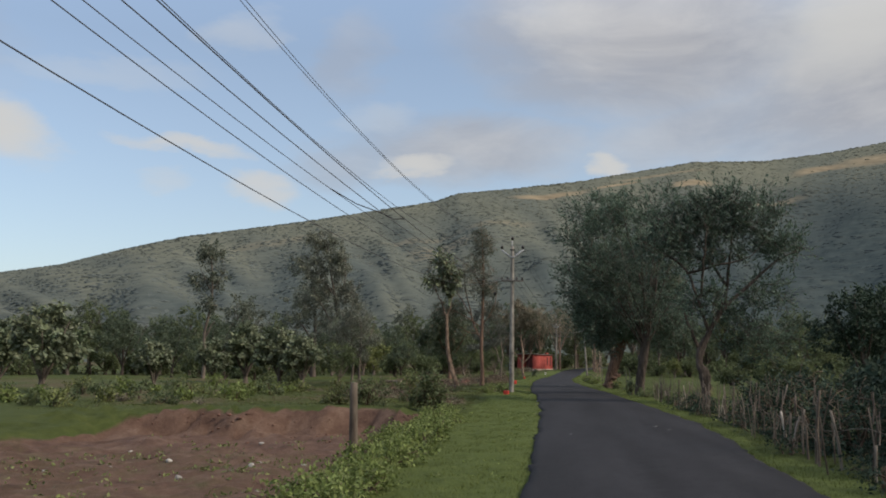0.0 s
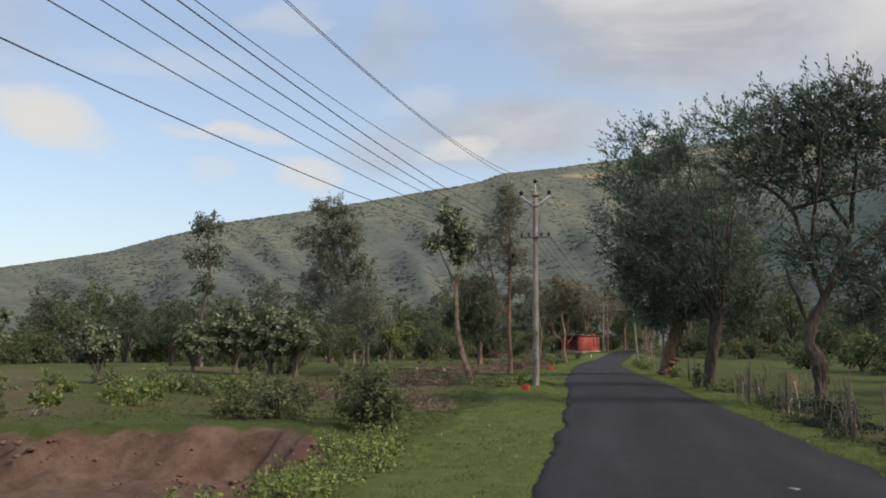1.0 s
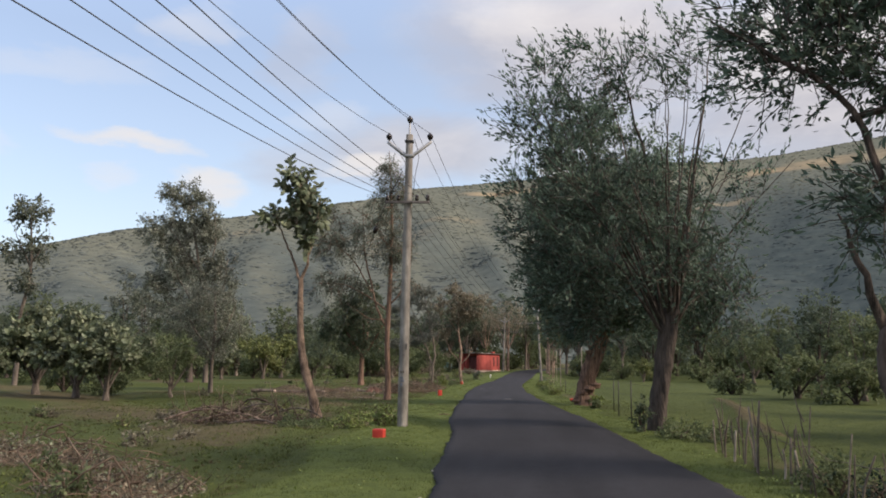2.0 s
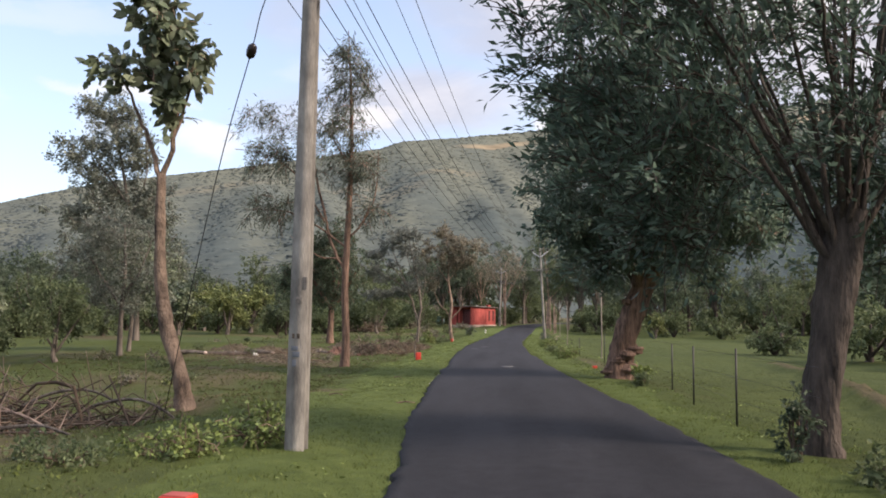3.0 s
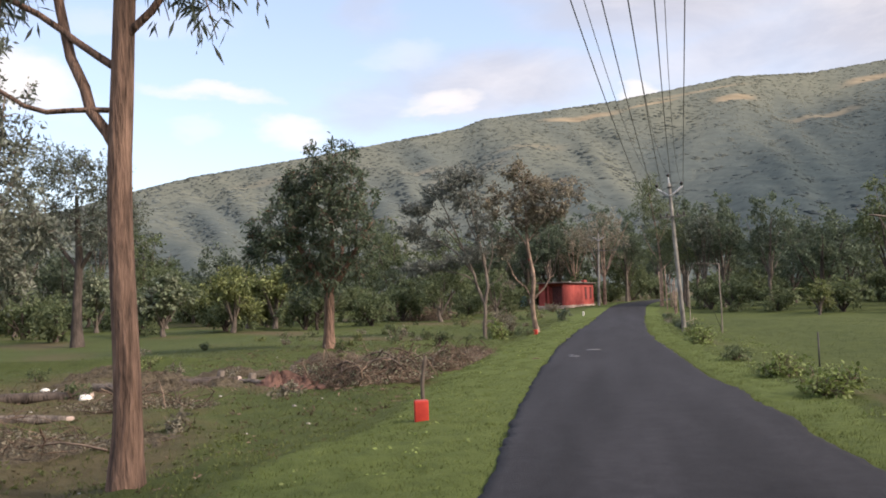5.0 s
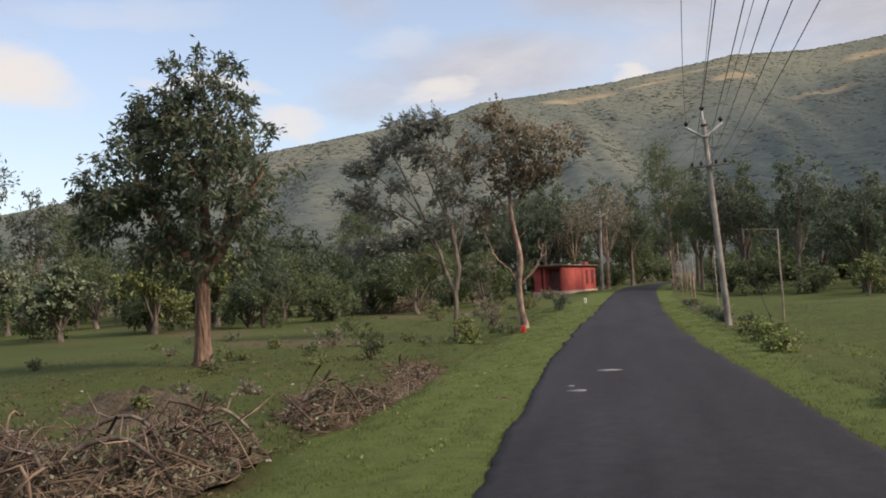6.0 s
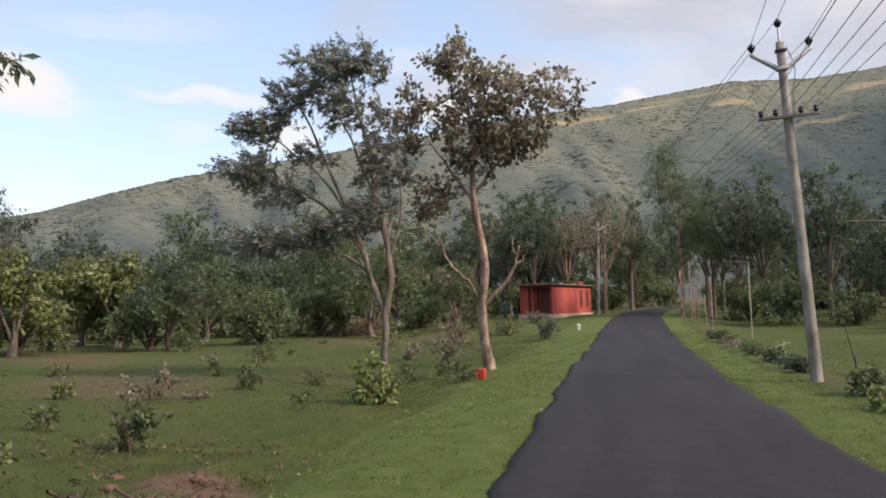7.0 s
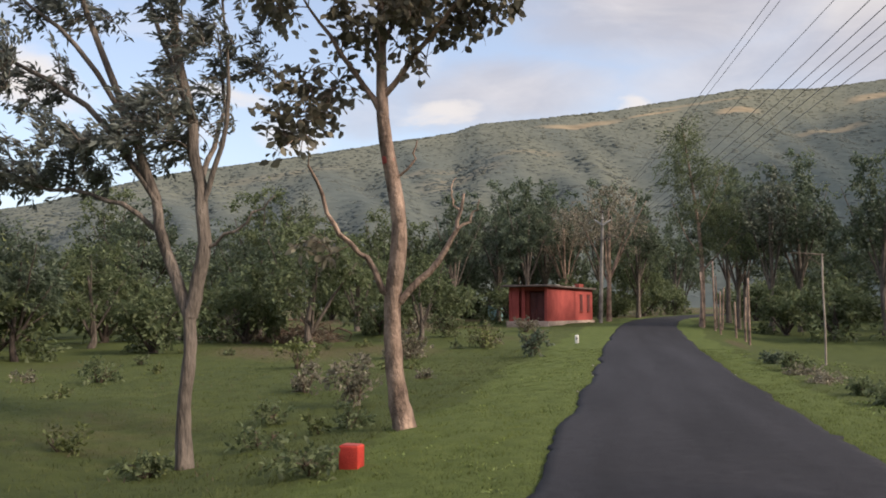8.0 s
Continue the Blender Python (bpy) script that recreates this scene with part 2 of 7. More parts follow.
M_HUTRED = mat("hut_red_wall", (0.27, 0.052, 0.045), (0.38, 0.08, 0.066), 1.3, 0.85, 0.3, 40, big=0.2)
# darker copy of the hut red, with the front's shade in its colour
M_HUTDARK = mat("hut_red_shaded", (0.17, 0.035, 0.03), (0.26, 0.06, 0.045), 1.3, 0.85, 0.3, 40, big=0.2)
M_DOOR = mat("door_maroon", (0.075, 0.022, 0.022), (0.12, 0.035, 0.032), 3, 0.6, 0.3, 40)
M_ROOF = mat("roof_sheet", (0.08, 0.058, 0.052), (0.17, 0.13, 0.115), 2.0, 0.85, 0.4, 30)
M_PLINTH = mat("plinth_plaster", (0.30, 0.22, 0.18), (0.45, 0.36, 0.30), 3.0, 0.9, 0.4, 40)
M_STICK = mat("fence_wood", (0.055, 0.042, 0.033), (0.19, 0.155, 0.122), 8, 0.9, 0.5, 40, stretch=(1, 1, 0.25), rnd=0.35)
M_STAKE = mat("bleached_wood", (0.12, 0.095, 0.075), (0.34, 0.29, 0.24), 8, 0.9, 0.5, 40, stretch=(1, 1, 0.25), rnd=0.4)
M_WHITE = mat("white_paint", (0.62, 0.60, 0.54), (0.80, 0.78, 0.72), 9, 0.7, 0.2, 60)
M_FADED = mat("faded_blue_paint", (0.08, 0.095, 0.12), (0.15, 0.16, 0.178), 14, 0.9, 0.2, 60)
M_BLACK = mat("black_paint", (0.02, 0.02, 0.02), (0.04, 0.04, 0.04), 9, 0.7, 0)
M_STONE = mat("field_stone", (0.22, 0.20, 0.175), (0.42, 0.40, 0.36), 5, 0.9, 0.6, 30, rnd=0.3)
M_CLOD = mat("red_clod", (0.068, 0.036, 0.027), (0.135, 0.074, 0.054), 5, 0.95, 0.8, 30, island=0.3)
M_BANK = mat("bank_earth", (0.11, 0.062, 0.045), (0.2, 0.12, 0.085), 6, 0.95, 0.8, 30, rnd=0.2)
M_TEAL = mat("teal_sheet", (0.16, 0.30, 0.30), (0.28, 0.42, 0.41), 3, 0.7, 0.2, 40)
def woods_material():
    """Green forest below, drier grey-green scrub towards the crest; haze and shade painted in."""
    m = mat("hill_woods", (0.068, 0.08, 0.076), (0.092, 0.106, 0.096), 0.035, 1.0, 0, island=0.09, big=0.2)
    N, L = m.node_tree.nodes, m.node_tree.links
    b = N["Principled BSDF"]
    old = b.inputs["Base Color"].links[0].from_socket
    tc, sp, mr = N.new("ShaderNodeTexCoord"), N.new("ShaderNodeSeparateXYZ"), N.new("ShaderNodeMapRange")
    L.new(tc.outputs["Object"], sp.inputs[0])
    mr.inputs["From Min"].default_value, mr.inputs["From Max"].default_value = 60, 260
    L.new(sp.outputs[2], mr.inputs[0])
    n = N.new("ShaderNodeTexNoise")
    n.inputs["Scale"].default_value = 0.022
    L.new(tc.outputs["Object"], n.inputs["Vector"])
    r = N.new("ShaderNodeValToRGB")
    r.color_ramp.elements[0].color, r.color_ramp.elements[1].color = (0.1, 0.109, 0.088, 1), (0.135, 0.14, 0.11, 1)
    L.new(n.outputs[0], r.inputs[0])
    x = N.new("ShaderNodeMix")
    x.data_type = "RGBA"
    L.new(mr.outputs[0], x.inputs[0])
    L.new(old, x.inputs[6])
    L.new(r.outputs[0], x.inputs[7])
    # shade of the lower slope and the hollow, mixed into the colour
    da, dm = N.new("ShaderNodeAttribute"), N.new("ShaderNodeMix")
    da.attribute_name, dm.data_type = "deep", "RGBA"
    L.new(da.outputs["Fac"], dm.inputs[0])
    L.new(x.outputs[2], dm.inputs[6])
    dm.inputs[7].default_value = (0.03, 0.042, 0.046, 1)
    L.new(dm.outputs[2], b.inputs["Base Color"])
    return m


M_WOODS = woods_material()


def ground_material():
    m = bpy.data.materials.new("meadow_and_soil")
    m.use_nodes = True
    N, L = m.node_tree.nodes, m.node_tree.links
    b = N["Principled BSDF"]
    b.inputs["Roughness"].default_value = 0.95
    b.inputs["Specular IOR Level"].default_value = 0.15
    tc = N.new("ShaderNodeTexCoord")

    def nz(scale, detail=8, rough=0.6):
        n = N.new("ShaderNodeTexNoise")
        n.inputs["Scale"].default_value, n.inputs["Detail"].default_value, n.inputs["Roughness"].default_value = scale, detail, rough
        L.new(tc.outputs["Object"], n.inputs["Vector"])
        return n.outputs[0]

    def ramp(fac, stops):
        r = N.new("ShaderNodeValToRGB")
        e = r.color_ramp.elements
        while len(e) < len(stops):
            e.new(0.5)
        for k, (p, c) in enumerate(stops):
            e[k].position, e[k].color = p, (*c, 1)
        L.new(fac, r.inputs[0])
        return r.outputs[0]

    def mix(fac, a, c, kind="MIX"):
        x = N.new("ShaderNodeMix")
        x.data_type, x.blend_type = "RGBA", kind
        if isinstance(fac, float):
            x.inputs[0].default_value = fac
        else:
            L.new(fac, x.inputs[0])
        L.new(a, x.inputs[6])
        L.new(c, x.inputs[7])
        return x.outputs[2]

    def attr(name, lo=0.35, hi=0.65, wobble=0.5):
        a = N.new("ShaderNodeAttribute")
        a.attribute_name = name
        ad = N.new("ShaderNodeMath")
        ad.operation = "MULTIPLY_ADD"
        n = nz(1.6, 9, 0.7)
        ad.inputs[1].default_value = wobble
        L.new(n, ad.inputs[0])
        L.new(a.outputs["Fac"], ad.inputs[2])
        mr = N.new("ShaderNodeMapRange")
        mr.interpolation_type = "SMOOTHSTEP"
        mr.inputs["From Min"].default_value, mr.inputs["From Max"].default_value = lo + wobble / 2, hi + wobble / 2
        L.new(ad.outputs[0], mr.inputs[0])
        return mr.outputs[0]

    grass = ramp(nz(2.2, 10, 0.7), [(0.3, (0.02, 0.029, 0.008)), (0.52, (0.045, 0.06, 0.015)), (0.72, (0.08, 0.092, 0.025))])
    slow = ramp(nz(0.16, 5), [(0.3, (0.036, 0.048, 0.012)), (0.7, (0.08, 0.094, 0.025))])
    grass = mix(0.4, grass, slow)
    dry = ramp(nz(3.5, 10, 0.75), [(0.3, (0.046, 0.037, 0.019)), (0.7, (0.105, 0.088, 0.043))])
    soil = ramp(nz(1.4, 12, 0.75), [(0.28, (0.046, 0.027, 0.02)), (0.5, (0.102, 0.061, 0.044)), (0.75, (0.178, 0.122, 0.09))])
    fresh = ramp(nz(2.8, 9, 0.7), [(0.3, (0.045, 0.062, 0.014)), (0.6, (0.081, 0.104, 0.027)), (0.8, (0.108, 0.126, 0.038))])
    grass = mix(attr("verge"), grass, fresh)
    c = mix(attr("dry"), grass, dry)
    c = mix(attr("soil"), c, soil)
    L.new(c, b.inputs["Base Color"])
    bp = N.new("ShaderNodeBump")
    bp.inputs["Strength"].default_value, bp.inputs["Distance"].default_value = 0.9, 0.06
    L.new(nz(9, 12, 0.75), bp.inputs["Height"])
    L.new(bp.outputs[0], b.inputs["Normal"])
    return m


M_GROUND = ground_material()


def asphalt_material():
    m = bpy.data.materials.new("asphalt")
    m.use_nodes = True
    N, L = m.node_tree.nodes, m.node_tree.links
    b = N["Principled BSDF"]
    b.inputs["Roughness"].default_value = 0.82
    b.inputs["Specular IOR Level"].default_value = 0.16
    tc = N.new("ShaderNodeTexCoord")
    n = N.new("ShaderNodeTexNoise")
    n.inputs["Scale"].default_value, n.inputs["Detail"].default_value, n.inputs["Roughness"].default_value = 60, 6, 0.8
    L.new(tc.outputs["Object"], n.inputs["Vector"])
    r = N.new("ShaderNodeValToRGB")
    r.color_ramp.elements[0].position, r.color_ramp.elements[1].position = 0.3, 0.72
    r.color_ramp.elements[0].color, r.color_ramp.elements[1].color = (0.0086, 0.0087, 0.0102, 1), (0.030, 0.0295, 0.0332, 1)
    L.new(n.outputs[0], r.inputs[0])
    mp = N.new("ShaderNodeMapping")
    mp.inputs["Scale"].default_value = (1.2, 0.12, 1)
    L.new(tc.outputs["Object"], mp.inputs[0])
    n2 = N.new("ShaderNodeTexNoise")
    n2.inputs["Scale"].default_value, n2.inputs["Detail"].default_value = 1.0, 6
    L.new(mp.outputs[0], n2.inputs["Vector"])
    mr = N.new("ShaderNodeMapRange")
    mr.inputs["From Min"].default_value, mr.inputs["From Max"].default_value = 0.3, 0.7
    mr.inputs["To Min"].default_value, mr.inputs["To Max"].default_value = 0.7, 1.3
    L.new(n2.outputs[0], mr.inputs[0])
    n3 = N.new("ShaderNodeTexNoise")
    n3.inputs["Scale"].default_value, n3.inputs["Detail"].default_value, n3.inputs["Roughness"].default_value = 5.0, 9, 0.75
    L.new(tc.outputs["Object"], n3.inputs["Vector"])
    m3 = N.new("ShaderNodeMapRange")
    m3.inputs["From Min"].default_value, m3.inputs["From Max"].default_value = 0.32, 0.68
    m3.inputs["To Min"].default_value, m3.inputs["To Max"].default_value = 0.72, 1.32
    L.new(n3.outputs[0], m3.inputs[0])
    mu = N.new("ShaderNodeMath")
    mu.operation = "MULTIPLY"
    L.new(mr.outputs[0], mu.inputs[0])
    L.new(m3.outputs[0], mu.inputs[1])
    h = N.new("ShaderNodeHueSaturation")
    L.new(mu.outputs[0], h.inputs["Value"])
    L.new(r.outputs[0], h.inputs["Color"])
    L.new(h.outputs[0], b.inputs["Base Color"])
    bp = N.new("ShaderNodeBump")
    bp.inputs["Strength"].default_value, bp.inputs["Distance"].default_value = 0.7, 0.012
    L.new(n.outputs[0], bp.inputs["Height"])
    L.new(bp.outputs[0], b.inputs["Normal"])
    return m


M_ASPHALT = asphalt_material()


def hill_material():
    m = bpy.data.materials.new("hill_canopy_cover")
    m.use_nodes = True
    N, L = m.node_tree.nodes, m.node_tree.links
    b = N["Principled BSDF"]
    b.inputs["Roughness"].default_value, b.inputs["Specular IOR Level"].default_value = 1.0, 0.0
    tc = N.new("ShaderNodeTexCoord")

    def noise_of(scale, detail=8):
        n = N.new("ShaderNodeTexNoise")
        n.inputs["Scale"].default_value, n.inputs["Detail"].default_value, n.inputs["Roughness"].default_value = scale, detail, 0.62
        L.new(tc.outputs["Object"], n.inputs["Vector"])
        return n.outputs[0]

    def ramp(fac, a, c, lo=0.35, hi=0.65):
        r = N.new("ShaderNodeValToRGB")
        r.color_ramp.elements[0].position, r.color_ramp.elements[1].position = lo, hi
        r.color_ramp.elements[0].color, r.color_ramp.elements[1].color = (*a, 1), (*c, 1)
        L.new(fac, r.inputs[0])
        return r.outputs[0]

    def attr(name):
        a = N.new("ShaderNodeAttribute")
        a.attribute_name = name
        return a.outputs["Fac"]

    def mix(fac, a, c):
        x = N.new("ShaderNodeMix")
        x.data_type = "RGBA"
        L.new(fac, x.inputs[0])
        L.new(a, x.inputs[6])
        L.new(c, x.inputs[7])
        return x.outputs[2]

    # greyed bluish tones: distance haze put into the colour, most in wood
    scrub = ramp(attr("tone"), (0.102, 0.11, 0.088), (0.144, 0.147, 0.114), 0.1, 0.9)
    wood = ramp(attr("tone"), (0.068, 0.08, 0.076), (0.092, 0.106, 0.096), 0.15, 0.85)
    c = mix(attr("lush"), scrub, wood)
    earth = ramp(noise_of(0.03), (0.17, 0.138, 0.095), (0.275, 0.225, 0.15))
    # deep paints the shade of the lower slope and hollow
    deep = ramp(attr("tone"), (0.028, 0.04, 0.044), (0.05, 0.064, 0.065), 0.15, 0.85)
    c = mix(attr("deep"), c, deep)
    c = mix(attr("bare"), c, earth)
    v = N.new("ShaderNodeMapRange")
    v.inputs["From Min"].default_value, v.inputs["From Max"].default_value = 0.3, 0.7
    v.inputs["To Min"].default_value, v.inputs["To Max"].default_value = 0.87, 1.13
    L.new(noise_of(0.1, 9), v.inputs[0])
    h = N.new("ShaderNodeHueSaturation")
    L.new(v.outputs[0], h.inputs["Value"])
    L.new(c, h.inputs["Color"])
    L.new(h.outputs[0], b.inputs["Base Color"])
    bp = N.new("ShaderNodeBump")
    bp.inputs["Strength"].default_value, bp.inputs["Distance"].default_value = 0.25, 0.6
    L.new(noise_of(0.45, 8), bp.inputs["Height"])
    L.new(bp.outputs[0], b.inputs["Normal"])
    return m


M_HILL = hill_material()


# ---------------------------------------------------------------- mesh helpers
class Mesher:
    """Gathers vertices and faces as arrays and turns them into one mesh."""

    def __init__(self):
        self.v, self.t, self.q, self.n = [], [], [], 0

    def add(self, v, tris=None, quads=None):
        v = np.asarray(v, float).reshape(-1, 3)
        if tris is not None and len(tris):
            self.t.append(np.asarray(tris, int).reshape(-1, 3) + self.n)
        if quads is not None and len(quads):
            self.q.append(np.asarray(quads, int).reshape(-1, 4) + self.n)
        self.v.append(v)
        self.n += len(v)
        return self

    def tube(self, pts, rad, sides=6, knobbly=0.0, rng=None):
        pts = np.asarray(pts, float)
        rad = np.asarray(rad, float)
        tang = np.gradient(pts, axis=0)
        tang /= np.linalg.norm(tang, axis=1)[:, None] + 1e-9
        ref = np.array([0.31, 0.95, 0.05]) if abs(tang[0][1]) < 0.8 else np.array([0.95, 0.05, 0.31])
        s = np.cross(tang, ref)
        s /= np.linalg.norm(s, axis=1)[:, None] + 1e-9
        u = np.cross(s, tang)
        a = np.arange(sides) / sides * 2 * math.pi
        rr = rad[:, None] * np.ones(sides)
        if knobbly and rng is not None:
            lobes = 1 + knobbly * (np.sin(a * 3 + rng.uniform(0, 6)) * 0.6 + np.sin(a * 5 + rng.uniform(0, 6)) * 0.4)
            rr = rr * lobes * (1 + knobbly * rng.uniform(-0.5, 0.5, rr.shape))
        ring = pts[:, None] + rr[..., None] * (np.cos(a)[None, :, None] * s[:, None] + np.sin(a)[None, :, None] * u[:, None])
        k = len(pts)
        i, j = np.meshgrid(np.arange(k - 1), np.arange(sides), indexing="ij")
        j2 = (j + 1) % sides
        quads = np.stack([i * sides + j, i * sides + j2, (i + 1) * sides + j2, (i + 1) * sides + j], -1).reshape(-1, 4)
        v = np.concatenate([ring.reshape(-1, 3), pts[-1:] + tang[-1:] * rad[-1]])
        tip = len(v) - 1
        caps = [((k - 1) * sides + c, (k - 1) * sides + (c + 1) % sides, tip) for c in range(sides)]
        return self.add(v, caps, quads)

    def box(self, c, s, turn=0.0, bevel=0.0, m=None):
        bm = bmesh.new()
        bmesh.ops.create_cube(bm, size=1)
        bmesh.ops.scale(bm, vec=s, verts=bm.verts)
        if bevel:
            bmesh.ops.bevel(bm, geom=bm.edges[:], offset=bevel, segments=2, affect="EDGES", profile=0.6)
        mm = (m or Matrix.Identity(4)) @ pose(*c, 0, 0, turn)
        v = [mm @ p.co for p in bm.verts]
        bmesh.ops.triangulate(bm, faces=bm.faces[:])
        bm.verts.index_update()
        f = [[p.index for p in fc.verts] for fc in bm.faces]
        bm.free()
        return self.add([tuple(p) for p in v], f)

    def leaves(self, pos, way, size, width, rng, fold=0.25, broad=False):
        n = len(pos)
        if not n:
            return self
        way = way / (np.linalg.norm(way, axis=1)[:, None] + 1e-9)
        side = np.cross(way, rng.normal(size=(n, 3)) + np.array([0, 0, 0.9]))
        side /= np.linalg.norm(side, axis=1)[:, None] + 1e-9
        up = np.cross(side, way)
        size = np.asarray(size)[:, None]
        mid = pos + way * size * 0.5
        a = mid + side * size * width * 0.5 + up * size * width * fold
        c = mid - side * size * width * 0.5 + up * size * width * fold
        if broad:
            rim = []
            for t, w in ((0.0, 0.0), (0.28, 0.42), (0.66, 0.44), (1.0, 0.0), (0.66, -0.44), (0.28, -0.42)):
                rim.append(pos + way * size * t + side * size * width * w + up * size * (abs(w) * fold * width - 0.18 * t * t))
            o = np.arange(n)[:, None] * 6
            return self.add(np.stack(rim, 1).reshape(-1, 3), np.concatenate([o + [0, 1, 5], o + [1, 2, 5], o + [2, 4, 5], o + [2, 3, 4]]))
        v = np.stack([pos, a, pos + way * size, c], 1).reshape(-1, 3)
        o = np.arange(n)[:, None] * 4
        return self.add(v, np.concatenate([o + [0, 1, 2], o + [0, 2, 3]]))

    def mesh(self, name, material, smooth=False):
        v = np.concatenate(self.v)
        t = np.concatenate(self.t) if self.t else np.zeros((0, 3), int)
        q = np.concatenate(self.q) if self.q else np.zeros((0, 4), int)
        me = bpy.data.meshes.new(name)
        me.vertices.add(len(v))
        me.vertices.foreach_set("co", v.astype(np.float32).ravel())
        me.loops.add(t.size + q.size)
        me.loops.foreach_set("vertex_index", np.concatenate([t.ravel(), q.ravel()]).astype(np.int32))
        me.polygons.add(len(t) + len(q))
        me.polygons.foreach_set("loop_start", np.concatenate([np.arange(len(t)) * 3, t.size + np.arange(len(q)) * 4]).astype(np.int32))
        if smooth:
            me.polygons.foreach_set("use_smooth", np.ones(len(t) + len(q), bool))
        me.update(calc_edges=True)
        me.materials.append(material)
        return me


def part(name, mesher, material, parent, label="", smooth=False):
    """One mesh object under a thing or a part."""
    ob = new(name, mesher.mesh(name, material, smooth))
    ob.parent = parent
    return tagged(ob, label)


def thing(name, at, label, category, group="", turn=0.0, kind=""):
    ob = new(name)
    ob.matrix_world = pose(*at, 0, 0, turn)
    return tagged(ob, label, category, group, kind)


# ---------------------------------------------------------------- lie of the land
def sstep(a, b, x):
    t = np.clip((np.asarray(x, float) - a) / (b - a), 0, 1)
    return t * t * (3 - 2 * t)


ROAD_Y = np.array([-60, 0, 11, 22, 29, 36, 42, 48, 54, 63, 72, 83, 90, 100, 110, 118, 131, 150, 165, 178, 190, 205, 230])
ROAD_L = np.array([0.8, 0.75, 0.73, 0.62, 0.41, 0.15, -0.12, -0.5, -0.86, -1.14, -1.4, -1.57, -1.5, -1.32, -1.0, -0.75, -0.35, 0.7, 2.2, 4.6, 8.5, 15, 30])
EDGE_Y = np.array([-60, 0, 11, 17, 22, 25, 29, 36, 42, 48, 50, 55.5, 58, 61, 69, 72, 76, 83, 91, 95, 100, 104, 112, 121, 131, 150, 165, 178, 190, 205, 230])
EDGE_R = np.array([4.1, 4.0, 4.0, 4.1, 4.4, 4.38, 4.18, 3.95, 3.58, 3.45, 3.3, 3.0, 2.75, 2.58, 2.28, 2.15, 1.92, 1.87, 1.78, 1.88, 2.02, 2.17, 2.45, 2.88, 3.37, 4.42, 5.92, 8.32, 12.2, 18.7, 33.7])
ROAD_W = 3.6


def road_left(y):
    return np.interp(y, ROAD_Y, ROAD_L)


def road_wide(y):
    return np.interp(y, EDGE_Y, EDGE_R) - road_left(y)


def rise(y):
    """The long rise of the valley floor towards the hill."""
    y = np.asarray(y, float)
    return 0.17 * sstep(108, 140, y) + 0.47 * sstep(127, 158, y) + np.clip(y - 150, 0, 400) * 0.012


def wave(x, y, s, k=0.0):
    return np.sin(x / s + 1.3 + k) * np.cos(y / s * 0.83 + 0.4 + k) + 0.5 * np.sin(x / s * 2.3 + y / s * 1.7 + k)


def gz(x, y):
    x, y = np.asarray(x, float), np.asarray(y, float)
    z = rise(y)
    d = np.maximum(road_left(y) - x, x - road_left(y) - road_wide(y))      # distance outside the road
    away = sstep(0.3, 5, d)
    z = z + away * (0.05 * wave(x, y, 2.3) + 0.10 * wave(x, y, 7.0, 2.0) - 0.08)
    # the dug-out yard with its cut bank
    edge = 25.2 + 0.5 * np.sin(x * 0.9) + 0.25 * np.sin(x * 2.7 + 1) + 0.06 * np.sin(x * 6.1 + 2)
    pe = -1.5 - 0.06 * (np.clip(y, 0, 26) - 10)
    soft = 7.0 * sstep(-10.0, -13.0, x)
    pit = sstep(pe, pe - 0.55, x) * sstep(edge + 0.12, edge - 0.2 - soft, y) * sstep(-34, -22, x)
    z = z - (0.55 + 0.07 * wave(x, y, 0.7, 1.0) + 0.03 * wave(x, y, 0.31, 2.0)) * pit * sstep(-40, -25, y)
    z = z + 0.12 * sstep(-2.5, -4, x) * sstep(-16, -11, x) * sstep(edge, edge + 0.8, y) * sstep(31, 27, y)
    # drain beside the verge
    dl = road_left(y) - x
    z = z + 0.13 * sstep(0.25, 1.2, dl) * sstep(6.5, 3.5, dl) * sstep(33, 39, y) * sstep(54, 47, y)
    rough = sstep(2.2, 3.6, dl) * sstep(22, 15, dl) * sstep(27, 31, y) * sstep(84, 68, y)
    z = z + rough * (0.055 * wave(x, y, 0.62, 0.5) + 0.05 * np.clip(wave(x, y, 1.5, 2.2), -0.4, 2))
    z = z - 0.16 * np.exp(-((dl - 2.5) / 0.45) ** 2) * sstep(66, 72, y) * sstep(97, 90, y)
    z = z - 0.3 * np.exp(-(((x + 6.6) / 2.6) ** 2 + ((y - 101.5) / 5.0) ** 2))
    z = z + 0.25 * np.exp(-((y - 80 - 0.3 * (x + 20)) / 0.7) ** 2) * sstep(-11, -14, x)
    # the meadow beyond the fence lies lower, with low field bunds
    dr = x - road_left(y) - road_wide(y)
    z = z - 0.22 * sstep(2.2, 5, dr)
    z = z + 0.26 * np.exp(-((x - 8.2 - 0.175 * (y - 48)) / 0.4) ** 2) * sstep(41, 46, y) * sstep(80, 72, y)
    return z


def gnd(x, y, sink=0.03):
    return (x, y, float(gz(x, y)) - sink)


# ---------------------------------------------------------------- ground, road, hill
def graded(lo, hi, fine_lo, fine_hi, step, grow=1.16):
    mid = list(np.arange(fine_lo, fine_hi, step))
    s, up, dn = step, [mid[-1]], [mid[0]]
    while up[-1] < hi:
        s *= grow
        up.append(up[-1] + s)
    s = step
    while dn[-1] > lo:
        s *= grow
        dn.append(dn[-1] - s)
    return np.array(dn[:0:-1] + mid + up[1:])


